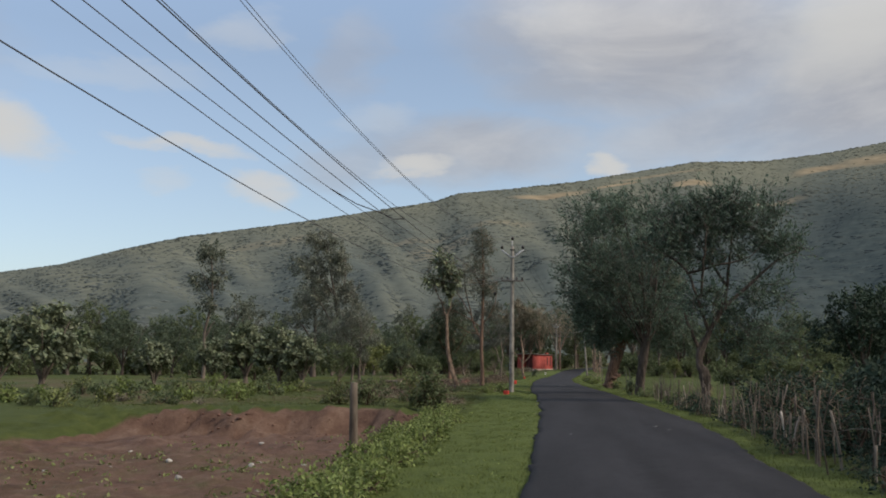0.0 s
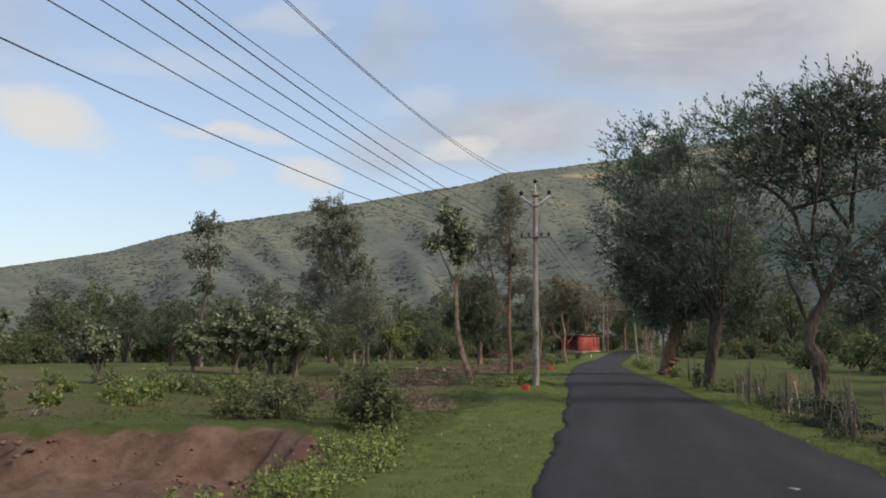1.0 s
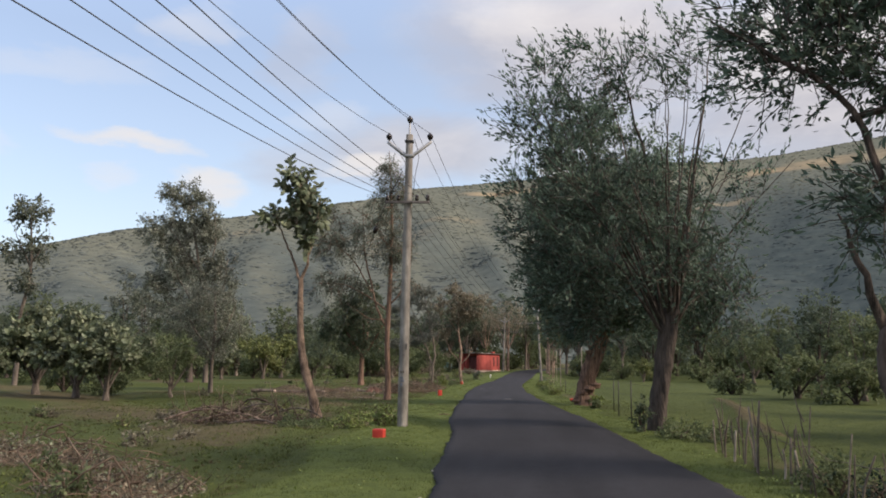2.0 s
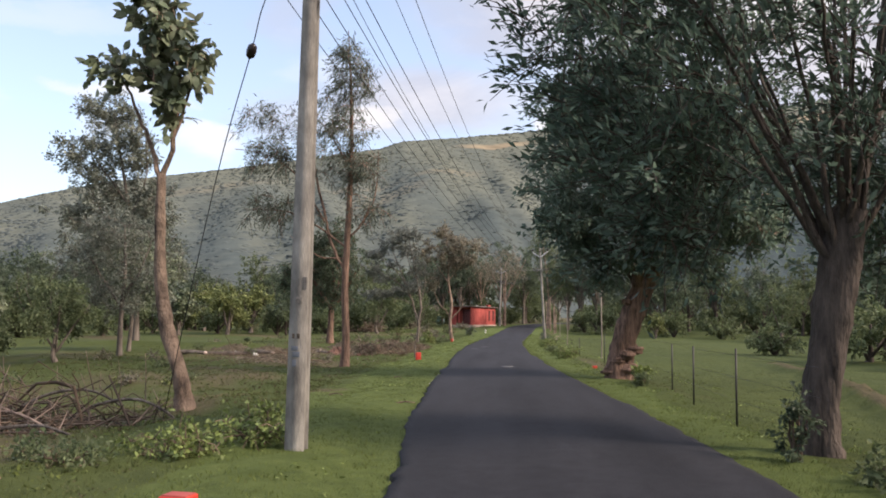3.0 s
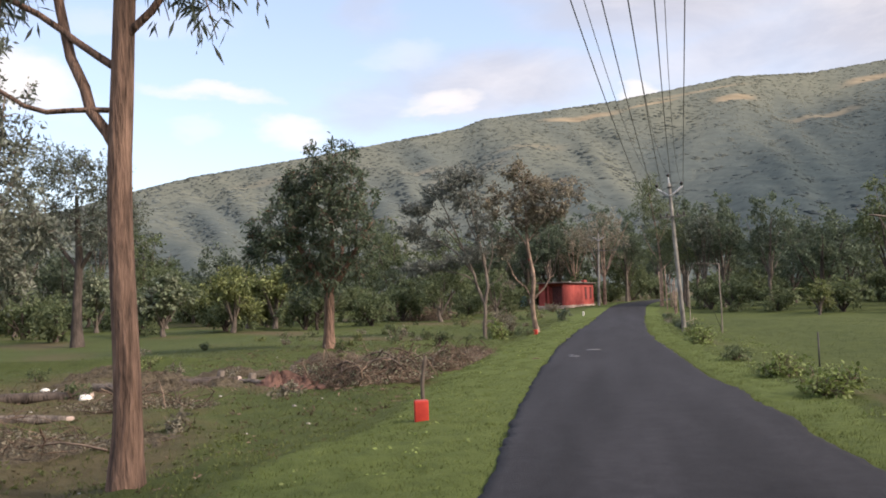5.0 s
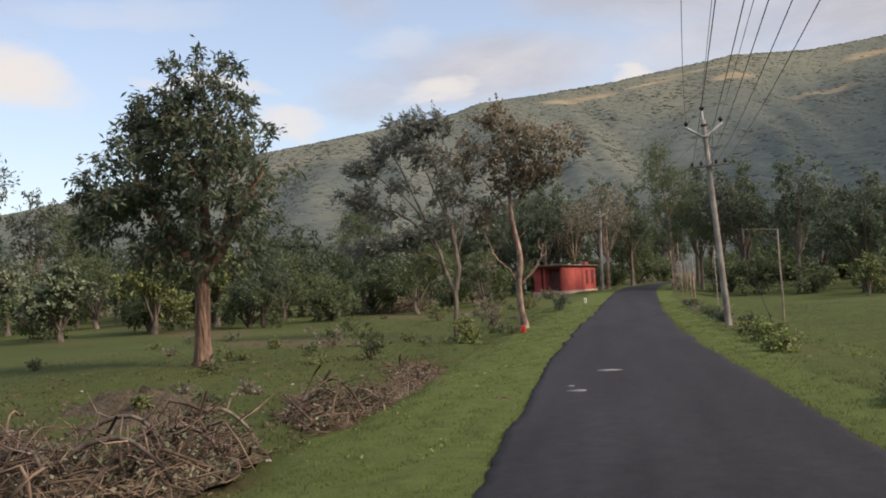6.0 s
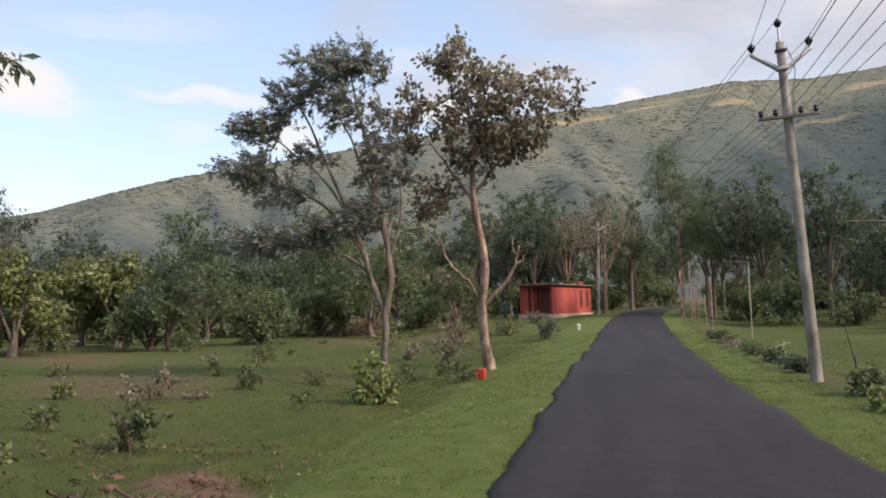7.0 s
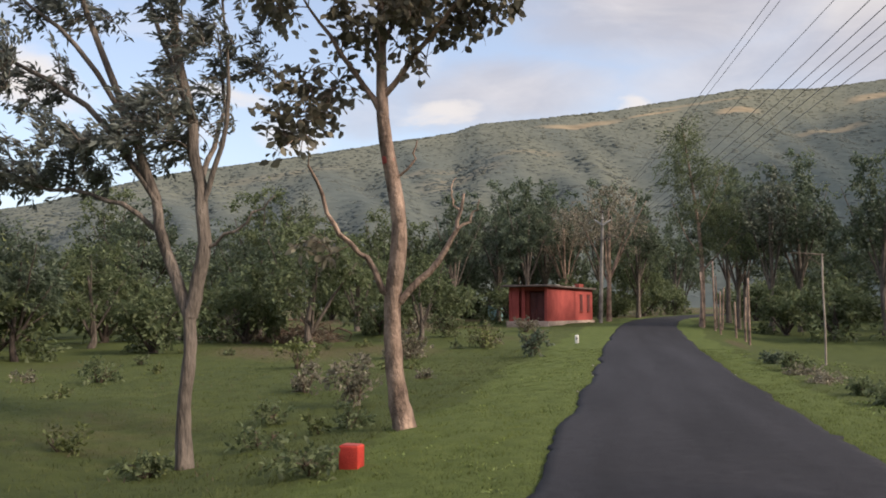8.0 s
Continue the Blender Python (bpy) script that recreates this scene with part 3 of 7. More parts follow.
def build_ground():
    xs = graded(-4000, 4000, -14, 12, 0.22)
    ys = graded(-4000, 4000, 4, 135, 0.35)
    X, Y = np.meshgrid(xs, ys, indexing="ij")
    far = np.hypot(X, Y - 60)
    Z = gz(X, Y) * sstep(900, 500, far)
    Z = Z - 0.05 * (np.minimum(X - road_left(Y), road_left(Y) + road_wide(Y) - X) > 0)
    rg = np.random.default_rng(3)
    rough_amt = np.where((X > -14) & (X < 12), 0.018, 0.0) * (np.maximum(road_left(Y) - X, X - road_left(Y) - road_wide(Y)) > 0.3)
    Z = Z + rg.normal(size=Z.shape) * rough_amt * np.where((Y < 26.2) & (X < -2.2), np.where(Y > 24, 4.2, 2.0), 1.0)
    nx, ny = X.shape
    i, j = np.meshgrid(np.arange(nx - 1), np.arange(ny - 1), indexing="ij")
    q = np.stack([i * ny + j, (i + 1) * ny + j, (i + 1) * ny + j + 1, i * ny + j + 1], -1).reshape(-1, 4)
    me = Mesher().add(np.stack([X, Y, Z], -1).reshape(-1, 3), None, q).mesh("ground", M_GROUND, True)
    edge = 25.2 + 0.5 * np.sin(X * 0.9) + 0.25 * np.sin(X * 2.7 + 1)
    pe = -1.3 - 0.06 * (np.clip(Y, 0, 26) - 10)
    soil = sstep(pe, pe - 0.7, X) * sstep(edge + 1.0 - 4.5 * sstep(-10.0, -13.0, X), edge + 0.1 - 6.0 * sstep(-10.0, -13.0, X), Y) * sstep(-32, -18, X) * (0.6 + 0.4 * sstep(20.5, 24.2, Y))
    for bx, by, rx, ry in ((-6.8, 75.2, 1.1, 0.8), (-4.6, 87.3, 0.9, 0.8), (-3.4, 32.5, 0.8, 0.6)):
        soil = np.maximum(soil, 0.75 * np.exp(-(((X - bx) / rx) ** 2 + ((Y - by) / ry) ** 2)))
    brown = np.zeros_like(X)
    for bx, by, rx, ry in ((-9.5, 71.0, 2.2, 1.1), (-4.3, 83.6, 0.6, 2.4), (-5.2, 75.6, 1.8, 1.3), (-6.5, 46, 2.4, 1.3), (-8.5, 38, 1.6, 1.0), (-10.6, 74.8, 2.4, 1.4), (-12.6, 77.2, 2.2, 1.2), (-4.6, 42.1, 0.9, 0.8), (-3.5, 53.4, 1.1, 0.9), (-5.2, 52.2, 1.5, 0.9), (-6.5, 57.5, 1.8, 1.0), (-7.2, 66.0, 3.0, 1.8)):
        brown = np.maximum(brown, 0.85 * np.exp(-(((X - bx) / rx) ** 2 + ((Y - by) / ry) ** 2)))
    scuffed = sstep(2.6, 4.2, road_left(Y) - X) * sstep(40, 48, Y) * sstep(82, 74, Y) * sstep(-17, -12, X)
    brown = np.maximum(brown, 0.7 * scuffed * np.clip(0.4 + 0.5 * wave(X, Y, 1.9, 0.7) + 0.25 * wave(X, Y, 0.8, 2.1), 0, 1))
    dl = road_left(Y) - X
    dr = X - road_left(Y) - road_wide(Y)
    dry = 0.42 * sstep(2.2, 4.5, dl) * (0.5 + 0.5 * wave(X, Y, 3.1, 1.0)) + 0.24 * sstep(2.5, 5, dl) * sstep(27, 34, Y) * sstep(84, 70, Y)
    dry = dry + (0.34 * sstep(0.9, 2.0, dr) + 0.3 * np.exp(-((dr - 1.9) / 0.5) ** 2)) * (0.6 + 0.4 * wave(X, Y, 4.3, 3.0))
    dry = dry + 0.22 * sstep(4.0, 7.0, dl) * sstep(84, 100, Y) * (0.65 + 0.35 * wave(X, Y, 3.7, 0.4))
    dry = np.clip(dry + 0.3 * sstep(150, 200, Y) + 0.4 * sstep(0.5, 1.2, dr) * sstep(33, 27, Y) * sstep(5, 3.5, dr), 0, 1)
    dry = np.maximum(dry, brown)
    dry = np.maximum(dry, 0.8 * np.exp(-((X - 8.3 - 0.175 * (Y - 48)) / 0.45) ** 2) * sstep(41, 46, Y) * sstep(80, 72, Y))
    verge = np.maximum(sstep(2.9, 1.6, dl + 0.35 * wave(X, Y, 1.7)) * (dl > -0.5), sstep(0.7 + 0.75 * sstep(26, 34, Y), 0.3 + 0.5 * sstep(26, 34, Y), dr + 0.3 * wave(X, Y, 1.9)) * (dr > -0.5)) * (1 - soil)
    for nm, val in (("soil", soil), ("dry", dry), ("verge", verge)):
        a = me.attributes.new(nm, "FLOAT", "POINT")
        a.data.foreach_set("value", val.astype(np.float32).ravel())
    tagged(new("ground", me), "short green meadow grass with bare red soil patches", "ground", kind="structure")


def build_road():
    rg = np.random.default_rng(5)
    ys = np.arange(-60, 228, 0.2)
    n = len(ys)
    l = road_left(ys)
    k = np.ones(25) / 25
    l = np.convolve(np.pad(l, 12, mode="edge"), k, mode="valid")

    def ragged(amount):
        a = rg.normal(size=n) * 0.8 + 1.6 * (rg.random(n) < 0.06) * rg.choice([-1, 1], n)
        b = np.repeat(rg.normal(size=n // 9 + 1), 9)[:n] * 1.5
        return amount * (a * 0.7 + np.convolve(np.pad(b, 3, mode="edge"), np.ones(7) / 7, mode="valid"))

    w = np.convolve(np.pad(road_wide(ys), 9, mode="edge"), np.ones(19) / 19, mode="valid")
    el, er = l - 0.03 + ragged(0.033), l + w + 0.02 + ragged(0.032)
    cols = [el - 0.03, el, el + 0.12, l + w * 0.25, l + w / 2, l + w * 0.75, er - 0.12, er, er + 0.03]
    lift = [-0.12, 0.018, 0.034, 0.05, 0.06, 0.05, 0.034, 0.018, -0.12]
    v = np.stack([np.stack([c, ys, rise(ys) + h], -1) for c, h in zip(cols, lift)], 1).reshape(-1, 3)
    m = len(cols)
    i, j = np.meshgrid(np.arange(n - 1), np.arange(m - 1), indexing="ij")
    q = np.stack([i * m + j, i * m + j + 1, (i + 1) * m + j + 1, (i + 1) * m + j], -1).reshape(-1, 4)
    road = new("road", Mesher().add(v, None, q).mesh("road", M_ASPHALT, True))
    tagged(road, "narrow dark grey asphalt road with ragged edges", "road", kind="structure")
    # worn pale patches of old mortar on the tar
    for x, y, sx, sy in ((-0.92, 81.5, 0.13, 0.14), (-0.38, 83.65, 0.22, 0.16), (-0.8, 80.9, 0.2, 0.12), (0.9, 63.2, 0.22, 0.16), (1.3, 19.0, 0.05, 0.08), (3.2, 21.6, 0.05, 0.06), (3.4, 20.6, 0.04, 0.05)):
        a = np.linspace(0, 2 * math.pi, 14, endpoint=False)
        r = 1 + rg.uniform(-0.3, 0.3, 14)
        px, py = x + np.cos(a) * sx * r, y + np.sin(a) * sy * r
        lift2 = np.interp((x - road_left(y)) / ROAD_W, [0, 0.25, 0.5, 0.75, 1], [0.018, 0.05, 0.06, 0.05, 0.018])
        top = np.stack([px, py, np.full(14, lift2 + 0.004)], -1)
        low = np.stack([px * 1.0, py, np.full(14, 0.02)], -1)
        ms = Mesher().add(np.concatenate([top, low, [[x, y, lift2 + 0.005]]]), [(k2, (k2 + 1) % 14, 28) for k2 in range(14)], [(k2 + 14, (k2 + 1) % 14 + 14, (k2 + 1) % 14, k2) for k2 in range(14)])
        part("patch", ms, M_PATCH, road, "pale worn mortar patch")


M_PATCH = mat("worn_patch", (0.11, 0.11, 0.115), (0.22, 0.215, 0.21), 12, 0.9, 0.3, 60)

HC = (0.0, 60.0)
H_AZ = np.array([-100, -75, -60, -45, -34.5, -31, -26.7, -17.4, -12.5, -9.0, -7.4, -4, 1.5, 5.2, 9.0, 13.5, 17.2, 25, 40, 60, 80, 100])
H_EL = np.array([0.3, 0.8, 1.8, 4.0, 6.1, 7.2, 8.4, 10.0, 10.85, 11.4, 11.95, 12.2, 12.65, 13.1, 13.5, 13.2, 13.35, 14.1, 13, 8, 3, 0.5])
H_R = np.array([800, 800, 800, 800, 800, 820, 840, 860, 900, 950, 970, 1020, 1130, 1240, 1360, 1560, 1750, 1900, 1800, 1600, 1400, 1200])


def hill_ridge(az):
    r = np.interp(az, H_AZ, H_R)
    return r, r * np.tan(np.radians(np.interp(az, H_AZ, H_EL)))


def hill_z(az, r):
    rr, zr = hill_ridge(az)
    r0 = 190 + 0.05 * rr
    s = (r - r0) / (rr - r0)
    up = np.clip(s, 0, 1)
    z = zr * (0.55 * up + 0.45 * up ** 1.7)
    gully = np.sin(np.radians(az) * 26 + r * 0.004 + 0.6) + 0.6 * np.sin(np.radians(az) * 61 - r * 0.007)
    z = z + gully * 3.2 * np.sin(np.pi * np.clip(s, 0, 1)) ** 0.8 + 2.0 * np.sin(r * 0.02 + az * 0.8 + np.sin(az * 0.5) * 3) * np.clip(s, 0, 1) * np.clip(1 - s, 0, 1) * 4
    z = np.where(s > 1, zr * (1 - 0.9 * (s - 1)), z)
    return z + 3.0 * np.clip(s * 4, -1, 1), s


def bare_amount(az, s):
    """Dry open patches of earth and straw near the crest."""
    b = np.zeros_like(az)
    for a0, s0, ra, rs, amt in ((-0.9, 0.9, 2.5, 0.02, 1), (3.7, 0.9, 1.6, 0.01, 1), (8.8, 0.805, 1.2, 0.03, 1), (16.9, 0.84, 1.7, 0.03, 0.9), (13.8, 0.63, 2.0, 0.016, 0.5), (20, 0.86, 2.2, 0.045, 0.8), (25, 0.85, 3, 0.05, 0.8),
                                (-8.6, 0.565, 2.6, 0.04, 0.34), (-4.4, 0.67, 2.3, 0.025, 0.3), (-10, 0.66, 2.8, 0.02, 0.3), (6.5, 0.93, 3, 0.012, 0.5), (-20, 0.8, 4, 0.03, 0.25)):
        b = np.maximum(b, amt * np.exp(-(((az - a0) / ra) ** 4 + ((s - s0) / rs) ** 4)))
    return b


def canopy(x, y, cell, seed):
    """Rounded crowns packed over a plane: the height (0 to 1) and a tone for each crown."""
    cx, cy = np.floor(x / cell), np.floor(y / cell)
    best, tone = np.zeros_like(x), np.zeros_like(x)
    for dx in (-1, 0, 1):
        for dy in (-1, 0, 1):
            u, w = cx + dx, cy + dy
            a = np.modf(np.abs(np.sin(u * 127.1 + w * 311.7 + seed) * 43758.5453))[0]
            b = np.modf(np.abs(np.sin(u * 269.5 + w * 183.3 + seed) * 43758.5453))[0]
            c = np.modf(np.abs(np.sin(u * 419.2 + w * 371.9 + seed) * 43758.5453))[0]
            d = np.hypot(x - (u + a) * cell, y - (w + b) * cell) / (cell * (0.55 + 0.4 * c))
            h = np.sqrt(np.clip(1 - d * d, 0, 1)) * (0.55 + 0.45 * c)
            tone = np.where(h > best, c * 0.6 + a * 0.4, tone)
            best = np.maximum(best, h)
    return best, tone


def wood_cover(az, s):
    """How thickly the slope is wooded: broad bands and spurs."""
    c = 0.7 + 0.42 * np.sin(az * 0.42 + 3.0 * s + 0.5) * np.sin(s * 9 + az * 0.22) + 0.2 * np.sin(az * 1.3 + s * 6) - 0.45 * sstep(0.55, 1.0, s) + 0.35 * sstep(2, 14, az) * sstep(0.85, 0.45, s)
    return np.clip(c, 0, 1)


def slope_shade(az, s):
    """Dense forest low on the slope and in the great hollow, its shade painted in."""
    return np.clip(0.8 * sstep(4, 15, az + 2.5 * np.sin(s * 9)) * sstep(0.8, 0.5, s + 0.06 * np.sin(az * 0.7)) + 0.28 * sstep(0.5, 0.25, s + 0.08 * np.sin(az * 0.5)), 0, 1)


def build_hill():
    az = np.concatenate([np.arange(-100, -46, 0.5), np.arange(-46, 30, 0.15), np.arange(30, 100.1, 0.5)])
    f = np.concatenate([np.linspace(-0.06, 1.006, 210), np.linspace(1.03, 1.9, 10)])
    A, F = np.meshgrid(az, f, indexing="ij")
    rr, _ = hill_ridge(A)
    r0 = 190 + 0.05 * rr
    R = r0 + F * (rr - r0)
    Z, S = hill_z(A, R)
    X, Y = HC[0] + R * np.sin(np.radians(A)), HC[1] + R * np.cos(np.radians(A))
    B = bare_amount(A, S)
    big, t1 = canopy(X, Y, 13.0, 1.7)
    small, t2 = canopy(X, Y, 7.0, 5.1)
    cover = wood_cover(A, S)
    lush = np.clip(1.4 - 0.9 * S, 0.35, 1)
    Z = Z + (big * 1.3 * np.clip(cover + 0.25, 0, 1) * lush + small * 0.7) * (1 - B)
    tone = 0.45 * t1 + 0.55 * t2
    n, m = A.shape
    i, j = np.meshgrid(np.arange(n - 1), np.arange(m - 1), indexing="ij")
    q = np.stack([i * m + j, (i + 1) * m + j, (i + 1) * m + j + 1, i * m + j + 1], -1).reshape(-1, 4)
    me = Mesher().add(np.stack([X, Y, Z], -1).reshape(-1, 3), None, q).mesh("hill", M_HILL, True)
    for nm, val in (("bare", B), ("deep", slope_shade(A, S) * (0.7 + 0.3 * big)), ("tone", tone), ("lush", np.clip(cover * (0.55 + 0.45 * lush) * (0.75 + 0.35 * big), 0, 1))):
        a = me.attributes.new(nm, "FLOAT", "POINT")
        a.data.foreach_set("value", val.astype(np.float32).ravel())
    tagged(new("hill", me), "long forested hill with dry bare patches near its crest", "hill", kind="structure")


def ball():
    bm = bmesh.new()
    bmesh.ops.create_icosphere(bm, subdivisions=1, radius=1)
    v = np.array([p.co for p in bm.verts])
    f = np.array([[p.index for p in fc.verts] for fc in bm.faces])
    bm.free()
    keep = f[(v[f][:, :, 2].min(1) > -0.62)]
    return v, keep


def ball_full():
    bm = bmesh.new()
    bmesh.ops.create_icosphere(bm, subdivisions=3, radius=1)
    v = np.array([p.co for p in bm.verts])
    f = np.array([[p.index for p in fc.verts] for fc in bm.faces])
    bm.free()
    return v, f


def build_hill_woods():
    rg = np.random.default_rng(11)
    v, f = ball()
    n = 26000
    az = rg.uniform(-46, 30, n)
    s = np.concatenate([rg.uniform(0.0, 0.99, n - 1500), rg.normal(1.0, 0.006, 1500)])
    rr, _ = hill_ridge(az)
    r0 = 190 + 0.05 * rr
    r = r0 + s * (rr - r0)
    z, _ = hill_z(az, r)
    ok = ((bare_amount(az, s) < 0.35) | (rg.random(n) < 0.04)) & ((rg.random(n) < 0.55 + 0.6 * wood_cover(az, s)) | (s > 0.98))
    az, s, r, z = az[ok], s[ok], r[ok], z[ok]
    n = len(az)
    patchy = 0.85 + 0.15 * np.sin(az * 0.9 + s * 9) * np.sin(s * 21 + az * 0.4)
    size = (0.0026 * r + 1.7) * rg.uniform(0.55, 1.35, n) * patchy * (1 - 0.35 * sstep(0.6, 0.95, s))
    size = np.where(s > 0.985, size * 1.15, size)
    sc = np.stack([size * rg.uniform(0.8, 1.2, n), size * rg.uniform(0.8, 1.2, n), size * rg.uniform(0.24, 0.4, n)], -1)
    jit = 1 + rg.uniform(-0.13, 0.13, (n, len(v)))
    P = v[None] * sc[:, None] * jit[..., None]
    P[:, :, 0] += (HC[0] + r * np.sin(np.radians(az)))[:, None]
    P[:, :, 1] += (HC[1] + r * np.cos(np.radians(az)))[:, None]
    P[:, :, 2] += (z + 0.8 - sc[:, 2] * 0.6)[:, None]
    F = (f[None] + (np.arange(n) * len(v))[:, None, None]).reshape(-1, 3)
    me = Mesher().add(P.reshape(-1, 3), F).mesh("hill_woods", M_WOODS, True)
    me.attributes.new("deep", "FLOAT", "POINT").data.foreach_set("value", np.repeat(slope_shade(az, s), len(v)).astype(np.float32))
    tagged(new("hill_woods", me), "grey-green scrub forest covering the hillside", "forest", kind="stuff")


# ---------------------------------------------------------------- trees and shrubs
def smooth_line(pts, k=3):
    """Catmull-Rom through (x, y, z, r) rows."""
    p = np.asarray(pts, float)
    if len(p) < 3:
        return np.array([p[0] + (p[-1] - p[0]) * t for t in np.linspace(0, 1, k + 1)])
    e = np.concatenate([[2 * p[0] - p[1]], p, [2 * p[-1] - p[-2]]])
    out = []
    for a in range(1, len(e) - 2):
        for t in np.arange(k) / k:
            out.append(0.5 * (2 * e[a] + (e[a + 1] - e[a - 1]) * t + (2 * e[a - 1] - 5 * e[a] + 4 * e[a + 1] - e[a + 2]) * t * t + (3 * e[a] - e[a - 1] - 3 * e[a + 1] + e[a + 2]) * t ** 3))
    return np.array(out + [e[-2]])


def tree(name, at, trunk, limbs, blobs, bark, foliage, label, category="tree", group="", seed=1, leaf=0.12, width=0.5, per=60, spread=0.45,
         twigs=3, droop=0.25, sides=9, knobbly=0.05, branch=0.02, wind=(0, 0, 0), turn=0.0, flare=1.0, fine=True, fuzz=0.2, loose=0.8):
    """A tree: trunk and limbs along (x, y, z, r) rows from its foot; branches grow from them to clumps spread through the crown's
    blobs (x, y, z, rx, ry, rz, clumps); each clump is a spray of twigs with single leaves, fuzz off their twig and loose in their way."""
    rg = np.random.default_rng(seed)
    top = thing(name, at, label, category, group, turn)
    wood, twig, crown = Mesher(), Mesher(), Mesher()
    nodes = []
    tr = smooth_line(trunk, 5)
    if flare > 1:
        tr[:, 3] *= 1 + (flare - 1) * np.exp(-np.maximum(tr[:, 2], 0) / 0.35)
    tr[0, 2] -= 0.12
    wood.tube(tr[:, :3], tr[:, 3], sides + 3, knobbly, rg)
    nodes += [(*p,) for p in tr[len(tr) // 3:]]
    for lb in limbs:
        l = smooth_line(lb, 4)
        l[1:, :3] += rg.normal(size=(len(l) - 1, 3)) * 0.02
        wood.tube(l[:, :3], l[:, 3], sides, knobbly, rg)
        nodes += [(*p,) for p in l[2:]]
    nodes = np.array(nodes)
    cents = []
    for x, y, z, rx, ry, rz, n in blobs:
        d = rg.normal(size=(n, 3))
        d /= np.linalg.norm(d, axis=1)[:, None]
        d *= (rg.random(n) ** 0.42)[:, None]
        cents.append(d * [rx, ry, rz] + [x, y, z])
    cents = np.concatenate(cents) if cents else np.zeros((0, 3))
    if len(cents):
        near = np.array([np.min(np.linalg.norm(nodes[:, :3] - c, axis=1)) for c in cents])
        cents = cents[np.argsort(near)]
    P, W = [], []
    windv = np.array(wind, float)
    for c in cents:
        dv = nodes[:, :3] - c
        cost = np.linalg.norm(dv, axis=1) + 0.9 * np.maximum(dv[:, 2] + 0.1, 0)
        k = int(np.argmin(cost))
        a, r0 = nodes[k, :3], nodes[k, 3]
        ln = np.linalg.norm(c - a)
        b = a + (c - a) * 0.5 + np.array([0, 0, 0.12 * ln]) + rg.normal(size=3) * 0.08 * ln
        r1 = min(r0 * 0.75, branch * (0.45 + 0.5 * ln))
        line = smooth_line([(*a, r1), (*b, r1 * 0.7), (*c, max(r1 * 0.35, 0.006))], 3)
        twig.tube(line[:: 1 if fine else 3, :3], line[:: 1 if fine else 3, 3], 5 if fine else 3)
        nodes = np.concatenate([nodes, line[2:]])
        out = (c - a) / (ln + 1e-6)
        n = max(3, int(per * rg.uniform(0.6, 1.4)))
        tw = rg.normal(size=(twigs, 3)) + out * 0.9 + windv
        tw /= np.linalg.norm(tw, axis=1)[:, None]
        tw *= spread * rg.uniform(0.5, 1.3, (twigs, 1))
        tw[:, 2] -= droop * spread * rg.random(twigs)
        for w in tw if fine else ():
            ends = smooth_line([(*c, 0.006), (*(c + w * 0.55 + [0, 0, 0.05]), 0.005), (*(c + w), 0.003)], 1)
            twig.tube(ends[:, :3], ends[:, 3] * (1 + leaf * 4), 3)
        which = rg.integers(0, twigs, n)
        t = rg.uniform(0.05, 1.1, n)[:, None]
        p = c + tw[which] * t + rg.normal(size=(n, 3)) * spread * fuzz
        P.append(p)
        W.append(tw[which] / spread + rg.normal(size=(n, 3)) * loose + [0, 0, -droop] + windv)
    part("trunk", wood, bark, top, smooth=True)
    if len(cents):
        tagged(part("twig_spray", twig, bark, top, smooth=True), kind="stuff")
        P, W = np.concatenate(P), np.concatenate(W)
        crown.leaves(P, W, leaf * rg.uniform(0.6, 1.35, len(P)), width, rg, broad=fine and width > 0.52)
        tagged(part("crown", crown, foliage, top), kind="stuff")
    return top


def shrub(name, at, h, w, foliage, label, seed, leaf=0.09, n=26, per=22, width=0.55, bark=None, group="", category="shrub", droop=0.2, stems=5):
    rg = np.random.default_rng(seed)
    limbs = []
    for k in range(stems):
        a = rg.uniform(0, 6.28)
        d = rg.uniform(0.1, 0.42) * w
        limbs.append([(0.02 * math.cos(a), 0.02 * math.sin(a), -0.05, 0.012 * (1 + h)), (d * 0.5 * math.cos(a), d * 0.5 * math.sin(a), h * 0.35, 0.009 * (1 + h)), (d * math.cos(a), d * math.sin(a), h * rg.uniform(0.55, 0.85), 0.006)])
    return tree(name, at, limbs[0], limbs[1:], [(0, 0, h * 0.56, w * 0.5, w * 0.5, h * 0.42, n), (0, 0, h * 0.25, w * 0.42, w * 0.42, h * 0.2, n // 3)], bark or M_TWIG, foliage, label, category, group, seed,
                leaf=leaf, width=width, per=per, spread=0.16 * w + 0.05, twigs=3, droop=droop, sides=4, knobbly=0, branch=0.012, flare=1.0, fine=n > 20)

build_ground()
build_road()
build_hill()
build_hill_woods()

